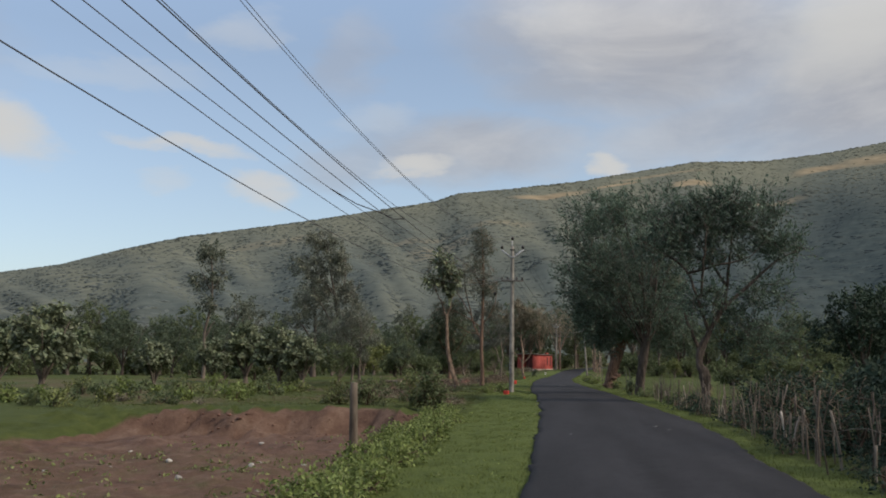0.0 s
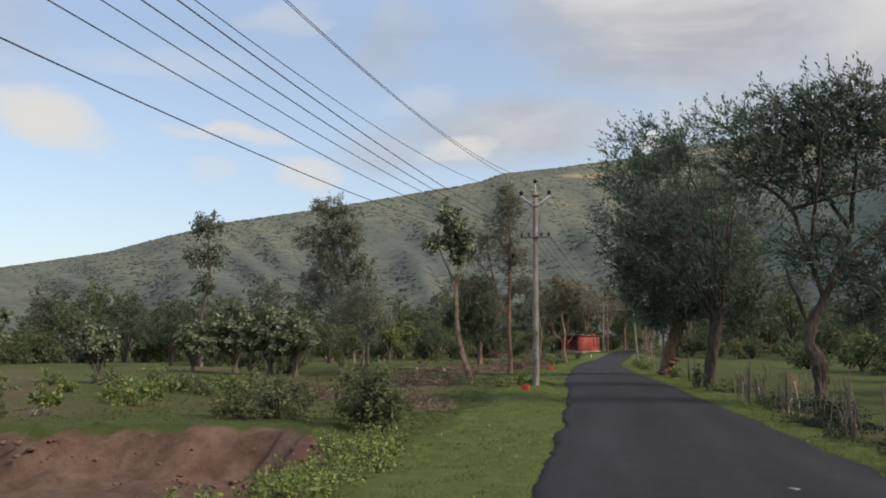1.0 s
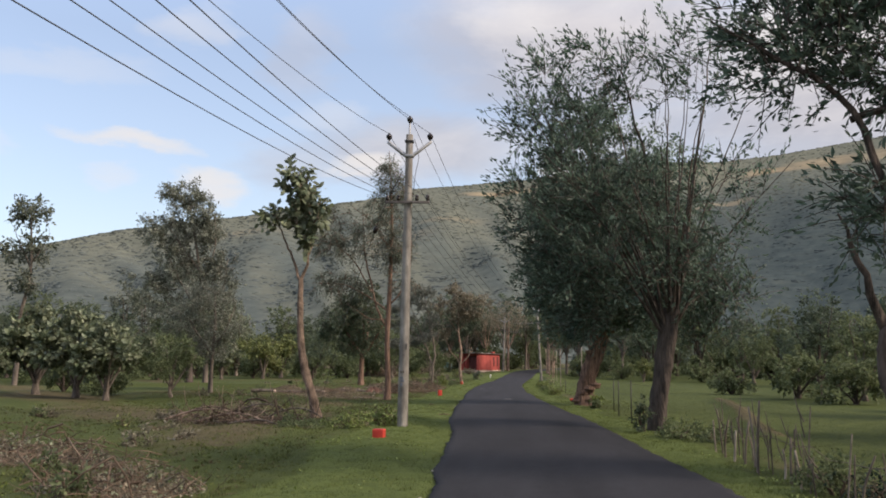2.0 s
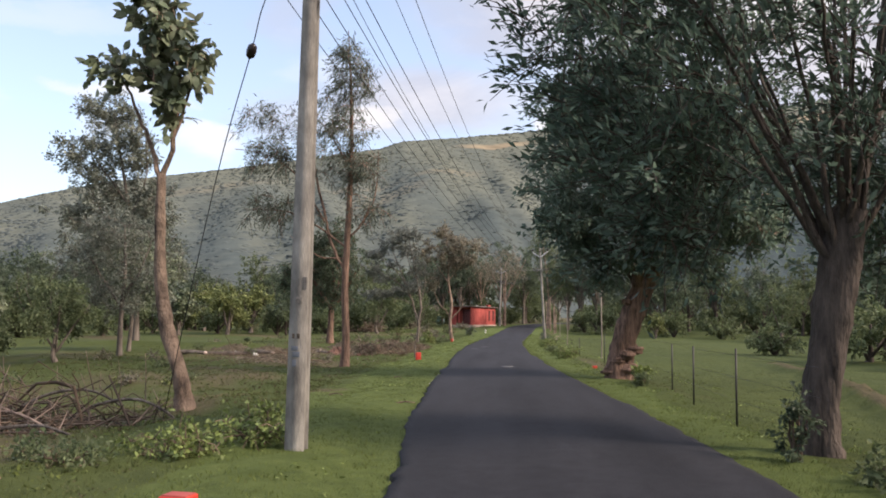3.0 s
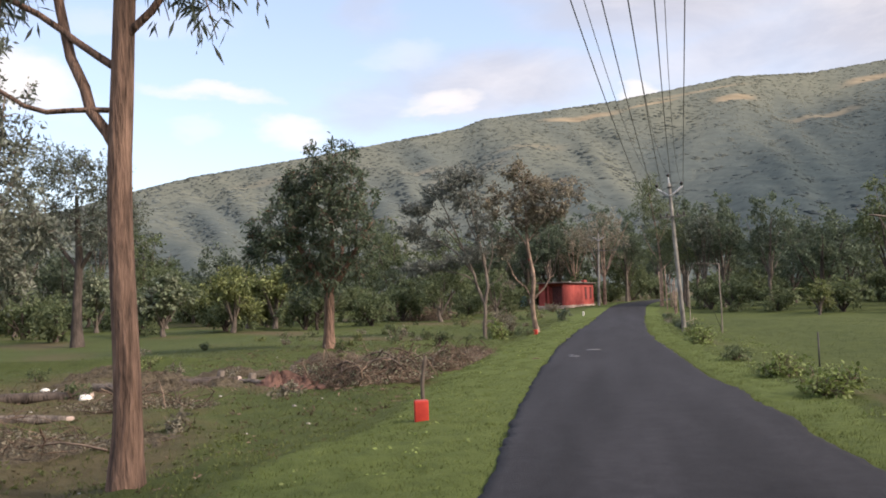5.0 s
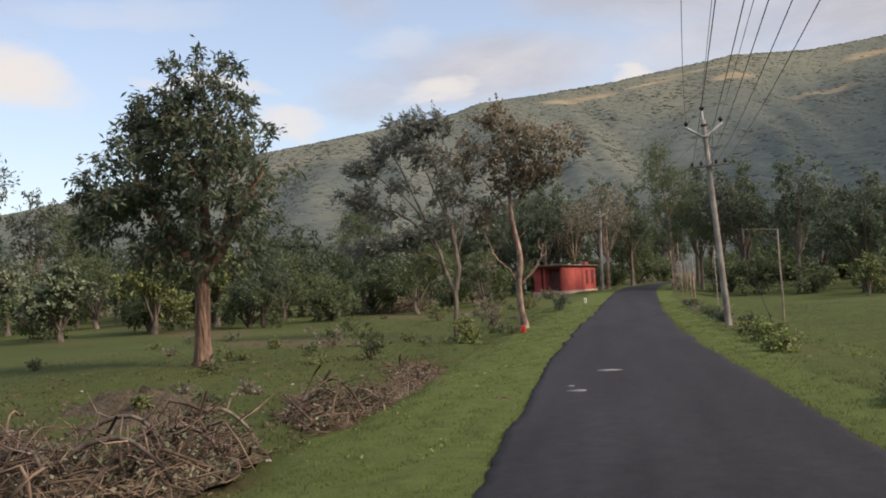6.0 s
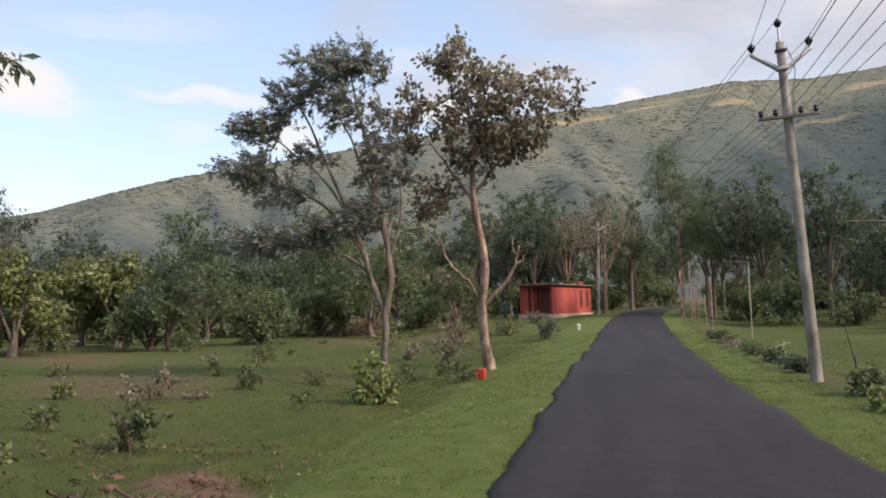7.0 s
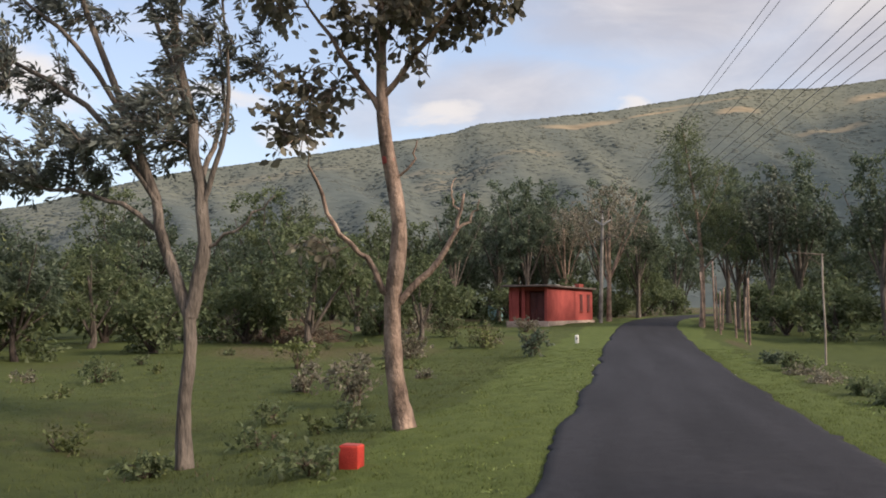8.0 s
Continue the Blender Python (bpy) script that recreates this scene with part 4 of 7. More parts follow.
# -------- roadside trees on the fence side
great = tree("roadside_tree", gnd(4.15, 58.9), [(-0.06, 0, 0, 0.39), (-0.04, 0, 0.5, 0.34), (0.1, 0, 1.2, 0.315), (0.4, 0, 2.1, 0.31), (0.7, 0, 2.8, 0.28)],
     [[(0.6, 0, 2.7, 0.22), (0.1, 0.2, 3.6, 0.18), (-0.5, 0.3, 5.2, 0.16), (-0.9, 0.4, 7.6, 0.09), (-1.1, 0.4, 10, 0.04)],
      [(0.6, 0, 2.7, 0.25), (1.25, -0.2, 3.4, 0.21), (2.0, -0.4, 4.6, 0.16), (2.8, -0.2, 6.5, 0.09), (3.3, 0, 8.5, 0.04)],
      [(0.55, 0.05, 2.7, 0.2), (0.6, 0.9, 3.9, 0.17), (0.7, 1.8, 5.6, 0.12), (0.8, 2.4, 7.8, 0.05)],
      [(0.5, -0.05, 2.6, 0.18), (0.4, -0.9, 3.7, 0.14), (0.4, -1.6, 5.4, 0.09), (0.5, -2.0, 7.2, 0.04)]],
     [(-0.5, 0.2, 8.6, 2.1, 2.6, 3.4, 120), (1.6, 0, 8.0, 2.4, 2.8, 3.4, 110), (-1.0, 0, 5.4, 1.7, 2.2, 1.6, 70), (2.4, -0.2, 5.0, 2.2, 2.2, 1.6, 60), (0.4, 0, 4.4, 1.6, 2.0, 0.9, 44), (0.4, 0, 11.5, 2.0, 1.8, 1.6, 60), (3.4, -0.5, 8.6, 1.8, 2.2, 2.6, 60), (-1.3, -0.4, 4.3, 1.0, 1.4, 0.8, 34), (-0.6, -0.5, 3.3, 0.9, 0.9, 0.6, 24), (1.9, -0.4, 3.6, 1.0, 1.0, 0.6, 20), (3.6, -0.2, 4.6, 1.4, 1.6, 1.0, 40), (3.4, -0.6, 6.6, 1.5, 1.6, 1.5, 70), (1.2, -1.4, 6.4, 1.9, 1.2, 1.6, 60), (-0.8, -0.6, 7.6, 1.3, 1.3, 1.2, 60), (0.7, -1.2, 4.3, 0.9, 0.6, 0.7, 40), (0.2, -0.9, 3.5, 0.7, 0.5, 0.4, 18), (1.3, -0.9, 3.9, 0.7, 0.6, 0.5, 24)],
     M_BARK_RED, M_LEAF_GREAT, "large leafy roadside tree with a gnarled reddish trunk", seed=21, leaf=0.16, width=0.5, per=78, spread=0.5, twigs=4, sides=16, knobbly=0.2, flare=1.12)
q = np.random.default_rng(8)
for k, (x, y, z, sz) in enumerate(((0.34, -0.1, 0.86, 0.24), (0.12, -0.24, 0.7, 0.22), (0.22, -0.2, 0.3, 0.26), (-0.26, -0.14, 0.25, 0.26), (-0.1, -0.26, 0.55, 0.18), (0.16, -0.24, 2.2, 0.15))):
    v, f = ball_full()
    v = v * (1 + q.normal(size=(len(v), 1)) * 0.06 + 0.22 * np.sin(v[:, :1] * 5 + k) * np.sin(v[:, 1:2] * 4) + 0.15 * np.sin(v[:, 2:3] * 7 + k)) * sz * np.array([1.05, 0.75, 0.62]) + [x, y, z]
    part("burl", Mesher().add(v, f), M_BARK_RED, great, "knotted burl on the trunk", True)
vase = [[(0.4, 0, 2.9, 0.09), (0.35, 0.1, 4.4, 0.06), (0.0, 0.1, 6.4, 0.04), (-0.5, 0.2, 8.4, 0.025), (-0.8, 0.2, 10.4, 0.008)], [(0.45, 0, 2.9, 0.085), (0.8, 0, 4.6, 0.055), (1.1, 0.1, 6.8, 0.035), (1.5, 0.1, 9.0, 0.02), (1.6, 0, 10.8, 0.007)]]
q = np.random.default_rng(45)
for k in range(19):
    a = k * 2.4 + q.uniform(-0.3, 0.3)
    reach, high = q.uniform(1.6, 3.9), q.uniform(5.2, 10.2)
    end = np.array([0.4 + reach * math.cos(a) - 0.5, 0.7 * reach * math.sin(a), high])
    z0 = q.uniform(2.3, 3.1)
    root = np.array([0.3 + 0.12 * math.cos(a), 0.12 * math.sin(a), z0])
    vase.append([(*root, 0.042), (*(root + (end - root) * 0.3 + [0, 0, 0.35]), 0.025), (*(root + (end - root) * 0.65 + [0, 0, 0.3]), 0.015), (*end, 0.007)])
tree("roadside_tree", gnd(4.85, 45.2), [(0, 0, 0, 0.24), (0.0, 0, 0.5, 0.21), (0.12, 0, 1.3, 0.215), (0.26, 0, 2.2, 0.235), (0.42, 0, 3.05, 0.2)], vase,
     [(-2.7, 0, 8.0, 1.4, 1.6, 1.5, 46), (-0.7, 0, 9.3, 1.9, 1.8, 1.2, 32), (1.2, 0, 9.2, 1.4, 1.6, 1.3, 16), (-2.4, 0, 5.7, 1.3, 1.6, 1.6, 84), (-0.8, -0.9, 5.6, 1.4, 0.9, 1.3, 34), (-0.3, 0.6, 6.4, 1.6, 1.4, 1.7, 18), (-1.7, -0.2, 3.9, 1.4, 1.5, 0.8, 66), (1.6, -0.2, 5.6, 1.3, 1.4, 1.3, 18), (0.6, -0.9, 4.4, 1.0, 0.6, 0.8, 26), (0.3, 0.9, 3.7, 1.2, 1.0, 0.7, 40), (1.7, 0.5, 3.6, 1.1, 1.0, 0.7, 34), (1.1, 0.7, 2.6, 0.8, 0.7, 0.4, 18), (-1.6, 0.9, 2.9, 0.9, 0.8, 0.5, 30)],
     M_BARK_DARK, M_LEAF_FEATHER, "feathery dark green roadside tree with a furrowed trunk", seed=22, leaf=0.15, width=0.34, per=52, spread=0.9, twigs=4, sides=12, knobbly=0.2, flare=1.2, wind=(-0.3, 0, 0.35), droop=0.0, fuzz=0.045, loose=0.5, branch=0.014)
tree("roadside_tree", gnd(6.3, 35.0), [(0, 0, 0, 0.17), (0.1, 0, 0.45, 0.115), (0.12, 0, 0.9, 0.15), (0.05, 0, 1.25, 0.165), (-0.1, 0, 1.65, 0.1), (-0.03, 0, 2.1, 0.125), (0.3, 0, 2.8, 0.085), (0.7, 0, 3.5, 0.075)],
     [[(0.5, 0, 3.2, 0.075), (0.95, 0.1, 4.1, 0.06), (1.1, 0.1, 5.1, 0.045), (1.3, 0.2, 6.4, 0.03), (1.5, 0.2, 8.0, 0.012)], [(0.3, 0, 2.8, 0.065), (-0.1, -0.3, 3.9, 0.05), (-0.5, -0.4, 5.1, 0.04), (-1.5, -0.4, 5.9, 0.03), (-2.3, -0.4, 6.4, 0.012)],
      [(0.7, 0, 3.5, 0.08), (1.8, 0, 4.6, 0.055), (2.9, 0, 5.5, 0.035), (3.9, 0, 6.1, 0.012)], [(-0.5, -0.3, 5.0, 0.045), (0.4, -0.6, 5.25, 0.04), (1.6, -0.7, 5.5, 0.02), (2.4, -0.7, 6.2, 0.01)],
      [(1.0, 0.1, 4.6, 0.06), (0.5, 1.0, 5.8, 0.04), (0.2, 1.6, 7.0, 0.015)], [(0.0, -0.3, 4.1, 0.05), (0.0, -1.2, 5.4, 0.035), (0.1, -1.7, 6.6, 0.012)], [(-0.05, 0, 2.1, 0.06), (-0.4, -0.2, 2.9, 0.04), (-0.7, -0.3, 3.7, 0.012)]],
     [(0.0, 0, 7.0, 2.2, 1.8, 1.0, 104), (1.7, 0.2, 7.3, 1.6, 1.7, 0.9, 74), (-1.2, -0.2, 6.0, 0.9, 1.2, 0.6, 26), (3.0, 0, 6.0, 1.1, 1.2, 0.55, 40), (0.3, -0.3, 5.7, 1.3, 1.2, 0.45, 32), (0.2, -0.3, 3.9, 0.9, 1.0, 0.5, 26), (1.3, 0.5, 3.0, 1.1, 0.9, 0.7, 30), (2.4, 0.6, 4.2, 1.2, 1.0, 0.7, 26), (2.4, 0.8, 2.4, 1.2, 0.9, 0.7, 30)],
     M_BARK_DARK, M_LEAF_FEATHER, "wind-combed thorny roadside tree with a pale knotted trunk", seed=23, leaf=0.14, width=0.36, branch=0.014, per=60, spread=0.8, twigs=4, sides=12, knobbly=0.36, flare=1.3, wind=(-0.3, 0, 0.25), droop=0.0, fuzz=0.055, loose=0.55)

# -------- single trees on the meadow side
tree("teak_sapling", gnd(-4.78, 49.3), [(0, 0, 0, 0.135), (-0.1, 0, 0.6, 0.12), (-0.36, 0, 1.4, 0.115), (-0.5, 0, 2.1, 0.1), (-0.58, 0, 3.0, 0.085), (-0.6, 0, 4.3, 0.065)],
     [[(-0.6, 0, 4.2, 0.05), (-0.95, 0.1, 5.0, 0.04), (-1.15, 0.1, 5.5, 0.03), (-1.5, 0.1, 6.2, 0.015)], [(-0.6, 0, 4.2, 0.05), (-0.4, 0, 5.0, 0.042), (-0.4, 0, 6.2, 0.03), (-0.75, 0, 7.6, 0.012)], [(-0.42, 0, 4.9, 0.03), (-0.15, 0.1, 5.8, 0.024), (-0.1, 0.1, 6.8, 0.01)], [(-0.45, 0, 5.1, 0.03), (-0.7, -0.2, 5.9, 0.02), (-0.8, -0.2, 6.8, 0.01)]],
     [(-1.5, 0, 6.3, 0.35, 0.35, 0.3, 9), (-0.75, 0, 7.4, 0.4, 0.4, 0.6, 18), (-0.2, 0, 6.6, 0.35, 0.35, 0.7, 18), (-0.75, 0, 6.4, 0.35, 0.4, 0.5, 14), (-0.3, 0, 5.5, 0.3, 0.3, 0.4, 7)],
     M_BARK_BROWN, M_LEAF_BROAD, "slender teak sapling with large pale leaves at its top", seed=31, leaf=0.24, width=0.58, per=19, spread=0.3, twigs=3, droop=0.5, sides=9, knobbly=0.26, branch=0.012, flare=1.3)
tree("casuarina_tree", gnd(-4.85, 64.6), [(0, 0, 0, 0.16), (0.03, 0, 1.0, 0.135), (-0.04, 0, 3.0, 0.125), (0.03, 0, 5.0, 0.11), (0.1, 0, 8.0, 0.08), (0.0, 0, 11.0, 0.035), (-0.1, 0, 12.3, 0.012)],
     [[(-0.02, 0, 3.4, 0.06), (-0.6, 0, 4.5, 0.055), (-1.2, 0.1, 7.0, 0.04), (-1.4, 0.1, 9.4, 0.012)], [(0, 0, 4.3, 0.045), (-1.0, 0, 5.0, 0.035), (-2.2, 0, 5.6, 0.025), (-3.8, 0, 5.7, 0.01)],
      [(0, 0, 4.6, 0.045), (0.6, 0, 5.3, 0.035), (1.0, 0, 6.2, 0.025), (1.1, 0, 7.8, 0.012)], [(-0.8, 0, 5.2, 0.04), (-1.8, 0, 6.8, 0.03), (-2.8, 0, 7.6, 0.02), (-4.2, 0, 7.9, 0.01)],
      [(0.1, 0, 7.0, 0.035), (-0.8, 0, 8.6, 0.025), (-2.0, 0, 9.6, 0.01)], [(-0.1, 0, 3.9, 0.03), (-1.0, -0.2, 4.0, 0.025), (-2.0, -0.2, 4.7, 0.01)]],
     [(0.1, 0, 10.6, 0.7, 0.8, 1.6, 40), (-0.5, 0, 8.4, 1.3, 1.1, 1.5, 46), (0.6, 0, 7.2, 0.9, 1.0, 1.1, 26), (-2.6, 0, 7.6, 1.5, 0.6, 0.7, 28), (-2.6, 0, 5.7, 1.6, 0.6, 0.5, 26), (-3.0, 0, 9.0, 1.2, 0.6, 0.6, 14), (0.5, 0, 5.6, 0.9, 0.6, 0.5, 10)],
     M_BARK_RED, M_LEAF_GREY, "tall airy casuarina with drooping needle sprays", seed=32, leaf=0.2, width=0.16, per=70, spread=0.5, twigs=5, droop=0.7, sides=8, knobbly=0.04, branch=0.014, wind=(-0.35, 0, 0), flare=1.35)
tree("mango_tree", gnd(-10.3, 88.0), [(0, 0, 0, 0.23), (0.0, 0, 0.7, 0.195), (0.03, 0, 1.5, 0.185), (0.05, 0, 2.3, 0.18)],
     [[(0.05, 0, 2.2, 0.15), (-0.8, 0, 3.4, 0.11), (-1.7, 0, 5.0, 0.05)], [(0.05, 0, 2.2, 0.15), (0.1, 0.2, 4.0, 0.11), (0.0, 0.3, 6.6, 0.04)], [(0.05, 0, 2.2, 0.14), (0.9, -0.1, 3.3, 0.1), (1.8, -0.1, 4.8, 0.04)], [(0.05, 0, 2.2, 0.12), (0.2, 1.0, 3.6, 0.08), (0.2, 1.8, 4.6, 0.04)]],
     [(0.2, 0, 6.4, 1.3, 1.4, 1.6, 84), (-1.1, 0, 4.8, 1.6, 1.8, 1.5, 84), (1.0, 0, 4.8, 1.5, 1.8, 1.5, 80), (-2.4, 0.2, 4.2, 1.1, 1.2, 1.1, 44), (0, 0, 3.0, 1.8, 1.7, 0.75, 60), (-1.0, 0, 6.0, 0.9, 1.0, 0.9, 30)],
     M_BARK_RED, M_LEAF_DARK, "round-crowned dense mango tree with a short trunk", seed=33, leaf=0.19, width=0.36, per=46, spread=0.34, twigs=4, droop=0.45, sides=9, knobbly=0.06, flare=1.25)
tree("windswept_tree", gnd(-6.15, 101.3), [(0, 0, 0, 0.108), (-0.03, 0, 0.8, 0.088), (0.04, 0, 1.5, 0.086), (0.02, 0, 2.1, 0.085)],
     [[(0.03, 0, 2.0, 0.085), (-0.35, 0, 2.9, 0.075), (-0.5, 0, 3.6, 0.065), (-1.3, 0, 5.6, 0.045), (-2.1, 0, 7.4, 0.025), (-2.6, 0, 8.0, 0.01)], [(0.03, 0, 2.0, 0.095), (0.2, 0, 3.0, 0.085), (0.0, 0, 4.6, 0.07), (-0.4, 0, 6.6, 0.045), (-0.9, 0, 8.9, 0.012)],
      [(-0.45, 0, 3.5, 0.05), (-1.4, 0.1, 4.7, 0.04), (-2.5, 0.1, 5.5, 0.03), (-4.0, 0.1, 6.1, 0.01)], [(-0.9, 0, 4.6, 0.04), (-1.9, -0.2, 6.0, 0.03), (-3.5, -0.2, 7.2, 0.01)], [(-0.35, 0, 3.1, 0.04), (-1.2, 0, 3.6, 0.03), (-2.4, 0, 3.85, 0.022), (-4.2, 0, 4.15, 0.008)],
      [(0.0, 0, 4.7, 0.045), (-0.7, 0.2, 6.2, 0.03), (-1.6, 0.2, 8.4, 0.01)], [(0.15, 0, 3.4, 0.04), (0.5, 0, 4.6, 0.03), (0.4, 0, 6.6, 0.012)], [(0.2, 0, 2.9, 0.025), (0.8, 0, 3.25, 0.018), (1.2, 0, 3.6, 0.008)], [(0.1, 0.1, 3.8, 0.04), (0.0, 1.0, 5.0, 0.03), (-0.4, 1.6, 6.4, 0.012)]],
     [(-3.1, 0, 4.0, 1.5, 0.9, 0.3, 54), (-1.2, 0, 4.3, 1.2, 0.9, 0.4, 46), (-0.2, 0, 4.7, 0.7, 0.8, 0.5, 28), (-3.7, 0, 6.0, 0.9, 0.8, 0.42, 46), (-2.6, 0, 5.3, 0.9, 0.8, 0.3, 24), (-3.3, 0, 7.1, 0.95, 0.8, 0.42, 48), (-2.1, 0, 7.9, 1.0, 0.8, 0.5, 50), (-1.4, 0, 8.7, 1.0, 0.9, 0.45, 46), (-0.5, 0, 8.7, 0.8, 0.9, 0.7, 42), (-0.7, 0, 7.4, 0.8, 0.9, 0.55, 34), (0.2, 0, 6.2, 0.6, 0.8, 0.8, 26), (-1.8, 0, 6.3, 0.7, 0.7, 0.3, 14), (-0.2, 1.2, 5.8, 0.8, 0.6, 0.6, 20)],
     M_BARK, M_LEAF_WIND, "forked meadow tree with wind-blown greyish leaf layers", seed=34, leaf=0.125, width=0.34, per=64, spread=0.34, twigs=3, droop=0.15, sides=10, knobbly=0.14, branch=0.014, wind=(-0.75, 0, 0.1), flare=1.3, fuzz=0.09, loose=0.6)
teak = tree("teak_tree", gnd(-3.55, 102.9), [(0, 0, 0, 0.15), (-0.14, 0, 0.7, 0.12), (-0.2, 0, 1.8, 0.115), (-0.1, 0, 3.0, 0.105), (-0.35, 0, 4.6, 0.085), (-0.4, 0, 6.6, 0.05), (-0.55, 0, 8.8, 0.015)],
     [[(-0.2, 0, 1.9, 0.05), (-0.6, 0, 2.5, 0.04), (-1.1, 0, 3.0, 0.034), (-1.5, 0, 3.9, 0.02)], [(-0.2, 0, 1.75, 0.055), (0.35, 0, 2.3, 0.045), (0.75, 0, 2.9, 0.03), (0.85, 0, 3.4, 0.015)],
      [(-0.35, 0, 4.6, 0.05), (-1.0, 0, 5.6, 0.035), (-1.7, 0, 6.6, 0.012)], [(-0.35, 0, 4.9, 0.05), (0.4, 0, 5.8, 0.035), (1.4, 0, 7.0, 0.012)], [(-0.2, 0, 3.6, 0.02), (0.1, 0, 3.9, 0.016), (0.15, 0, 4.2, 0.01)], [(0.72, 0, 2.85, 0.022), (1.0, 0, 3.05, 0.016), (1.1, 0, 3.3, 0.008)], [(0.8, 0, 3.1, 0.018), (0.68, 0, 3.4, 0.012), (0.74, 0, 3.65, 0.006)], [(-0.38, 0, 5.6, 0.04), (-0.3, 0.8, 6.6, 0.03), (-0.2, 1.2, 7.6, 0.012)]],
     [(-0.7, 0, 8.4, 0.9, 0.9, 0.9, 36), (1.2, 0, 7.6, 1.5, 1.0, 0.8, 46), (-2.1, 0, 7.1, 1.3, 1.0, 0.8, 38), (-0.2, 0, 6.9, 1.4, 1.1, 0.7, 40), (0.9, 0, 6.5, 1.3, 1.0, 0.5, 26), (-0.3, 0, 5.9, 1.4, 1.0, 0.4, 18), (-1.5, 0, 4.7, 0.65, 0.55, 0.6, 14), (-1.1, 0, 5.2, 0.5, 0.5, 0.3, 4), (0.2, 0, 5.6, 0.35, 0.5, 0.4, 3), (-1.3, 0, 2.4, 0.35, 0.3, 0.5, 2)],
     M_BARK_PINK, M_LEAF_BRONZE, "teak tree with a bare pinkish trunk and sparse bronze leaves", seed=35, leaf=0.15, width=0.62, per=34, spread=0.36, twigs=4, droop=0.22, sides=11, knobbly=0.18, branch=0.016, flare=1.2)
part("paint_band", Mesher().tube([(-0.255, 0, 3.89), (-0.265, 0, 3.94), (-0.275, 0, 3.99)], [0.09, 0.094, 0.088], 12), M_HUTRED, teak, "ring of red paint round the trunk")
acacia = tree("acacia_tree", gnd(-19.7, 80.6), [(0, 0, 0, 0.13), (0, 0, 1.2, 0.11), (-0.1, 0, 3.0, 0.095), (-0.6, 0, 6.0, 0.07), (-1.3, 0, 9.4, 0.03)],
     [[(-0.05, 0, 2.6, 0.07), (0.6, 0, 4.2, 0.05), (0.9, 0, 6.2, 0.02)], [(-0.1, 0, 2.9, 0.07), (-1.2, 0, 4.6, 0.05), (-2.4, 0, 6.6, 0.02)], [(-0.5, 0, 5.6, 0.05), (-1.6, 0, 7.0, 0.03), (-2.6, 0, 8.4, 0.015)], [(-0.4, 0, 5.0, 0.05), (0.2, 0, 6.8, 0.03), (0.1, 0, 8.4, 0.015)]],
     [(-1.5, 0, 9.2, 1.1, 1.1, 1.0, 44), (-2.5, 0, 7.6, 1.3, 1.1, 1.0, 42), (-0.3, 0, 8.0, 0.9, 1.1, 1.5, 50), (-1.4, 0, 6.4, 1.2, 1.2, 1.2, 36), (-2.6, 0, 5.0, 1.2, 1.2, 0.9, 30), (0.5, 0, 5.4, 1.0, 1.1, 1.5, 46), (1.0, 0, 3.2, 0.9, 1.1, 1.1, 36), (-0.6, 0, 3.4, 1.2, 1.2, 0.9, 36), (0.4, 0, 2.0, 1.0, 0.9, 0.6, 20)],
     M_BARK, M_LEAF_SILVER, "tall grey-green acacia leaning in the wind", seed=36, leaf=0.15, width=0.4, per=72, spread=0.4, twigs=4, droop=0.3, wind=(-0.35, 0, 0.15), sides=8, flare=1.2)
acacia.scale = (1.38, 1.38, 1.38)
tree("acacia_tree", gnd(-15.0, 68.6), [(0, 0, 0, 0.115), (0, 0, 1.5, 0.095), (0.1, 0, 3.5, 0.075), (0.0, 0, 5.4, 0.035)], [[(0, 0, 2.0, 0.06), (-1.0, 0, 3.4, 0.04), (-1.8, 0, 4.6, 0.015)], [(0.1, 0, 2.4, 0.06), (0.8, 0, 3.6, 0.04), (1.2, 0, 4.8, 0.015)]],
     [(-0.3, 0, 5.0, 1.5, 1.4, 1.0, 50), (-1.5, 0, 3.9, 1.2, 1.2, 0.9, 30), (0.6, 0, 3.6, 1.0, 1.0, 0.8, 20), (-0.4, 0, 2.4, 1.3, 1.0, 0.7, 30)], M_BARK, M_LEAF_SILVER, "grey-green acacia beside a taller one", seed=37, leaf=0.14, width=0.36, per=70, spread=0.5, twigs=4, wind=(-0.3, 0, 0.1), sides=7, flare=1.2)
tree("acacia_tree", gnd(-16.8, 73.4), [(0, 0, 0, 0.1), (0.1, 0, 1.5, 0.085), (0.0, 0, 3.2, 0.065), (-0.2, 0, 5.0, 0.03)], [[(0, 0, 1.8, 0.06), (-1.0, 0, 3.0, 0.04), (-1.8, 0, 3.9, 0.015)], [(0.1, 0, 2.0, 0.06), (0.9, 0, 3.2, 0.04), (1.6, 0, 4.0, 0.015)]],
     [(-0.2, 0, 4.6, 1.8, 1.4, 0.9, 46), (-1.6, 0, 3.6, 1.2, 1.2, 0.7, 24), (1.4, 0, 3.7, 1.1, 1.1, 0.7, 22), (0.1, 0, 2.6, 1.6, 1.1, 0.6, 34)], M_BARK, M_LEAF_BROAD, "low spreading meadow tree with silvery leaves", seed=40, leaf=0.16, width=0.45, per=56, spread=0.5, twigs=4, sides=7, flare=1.2)
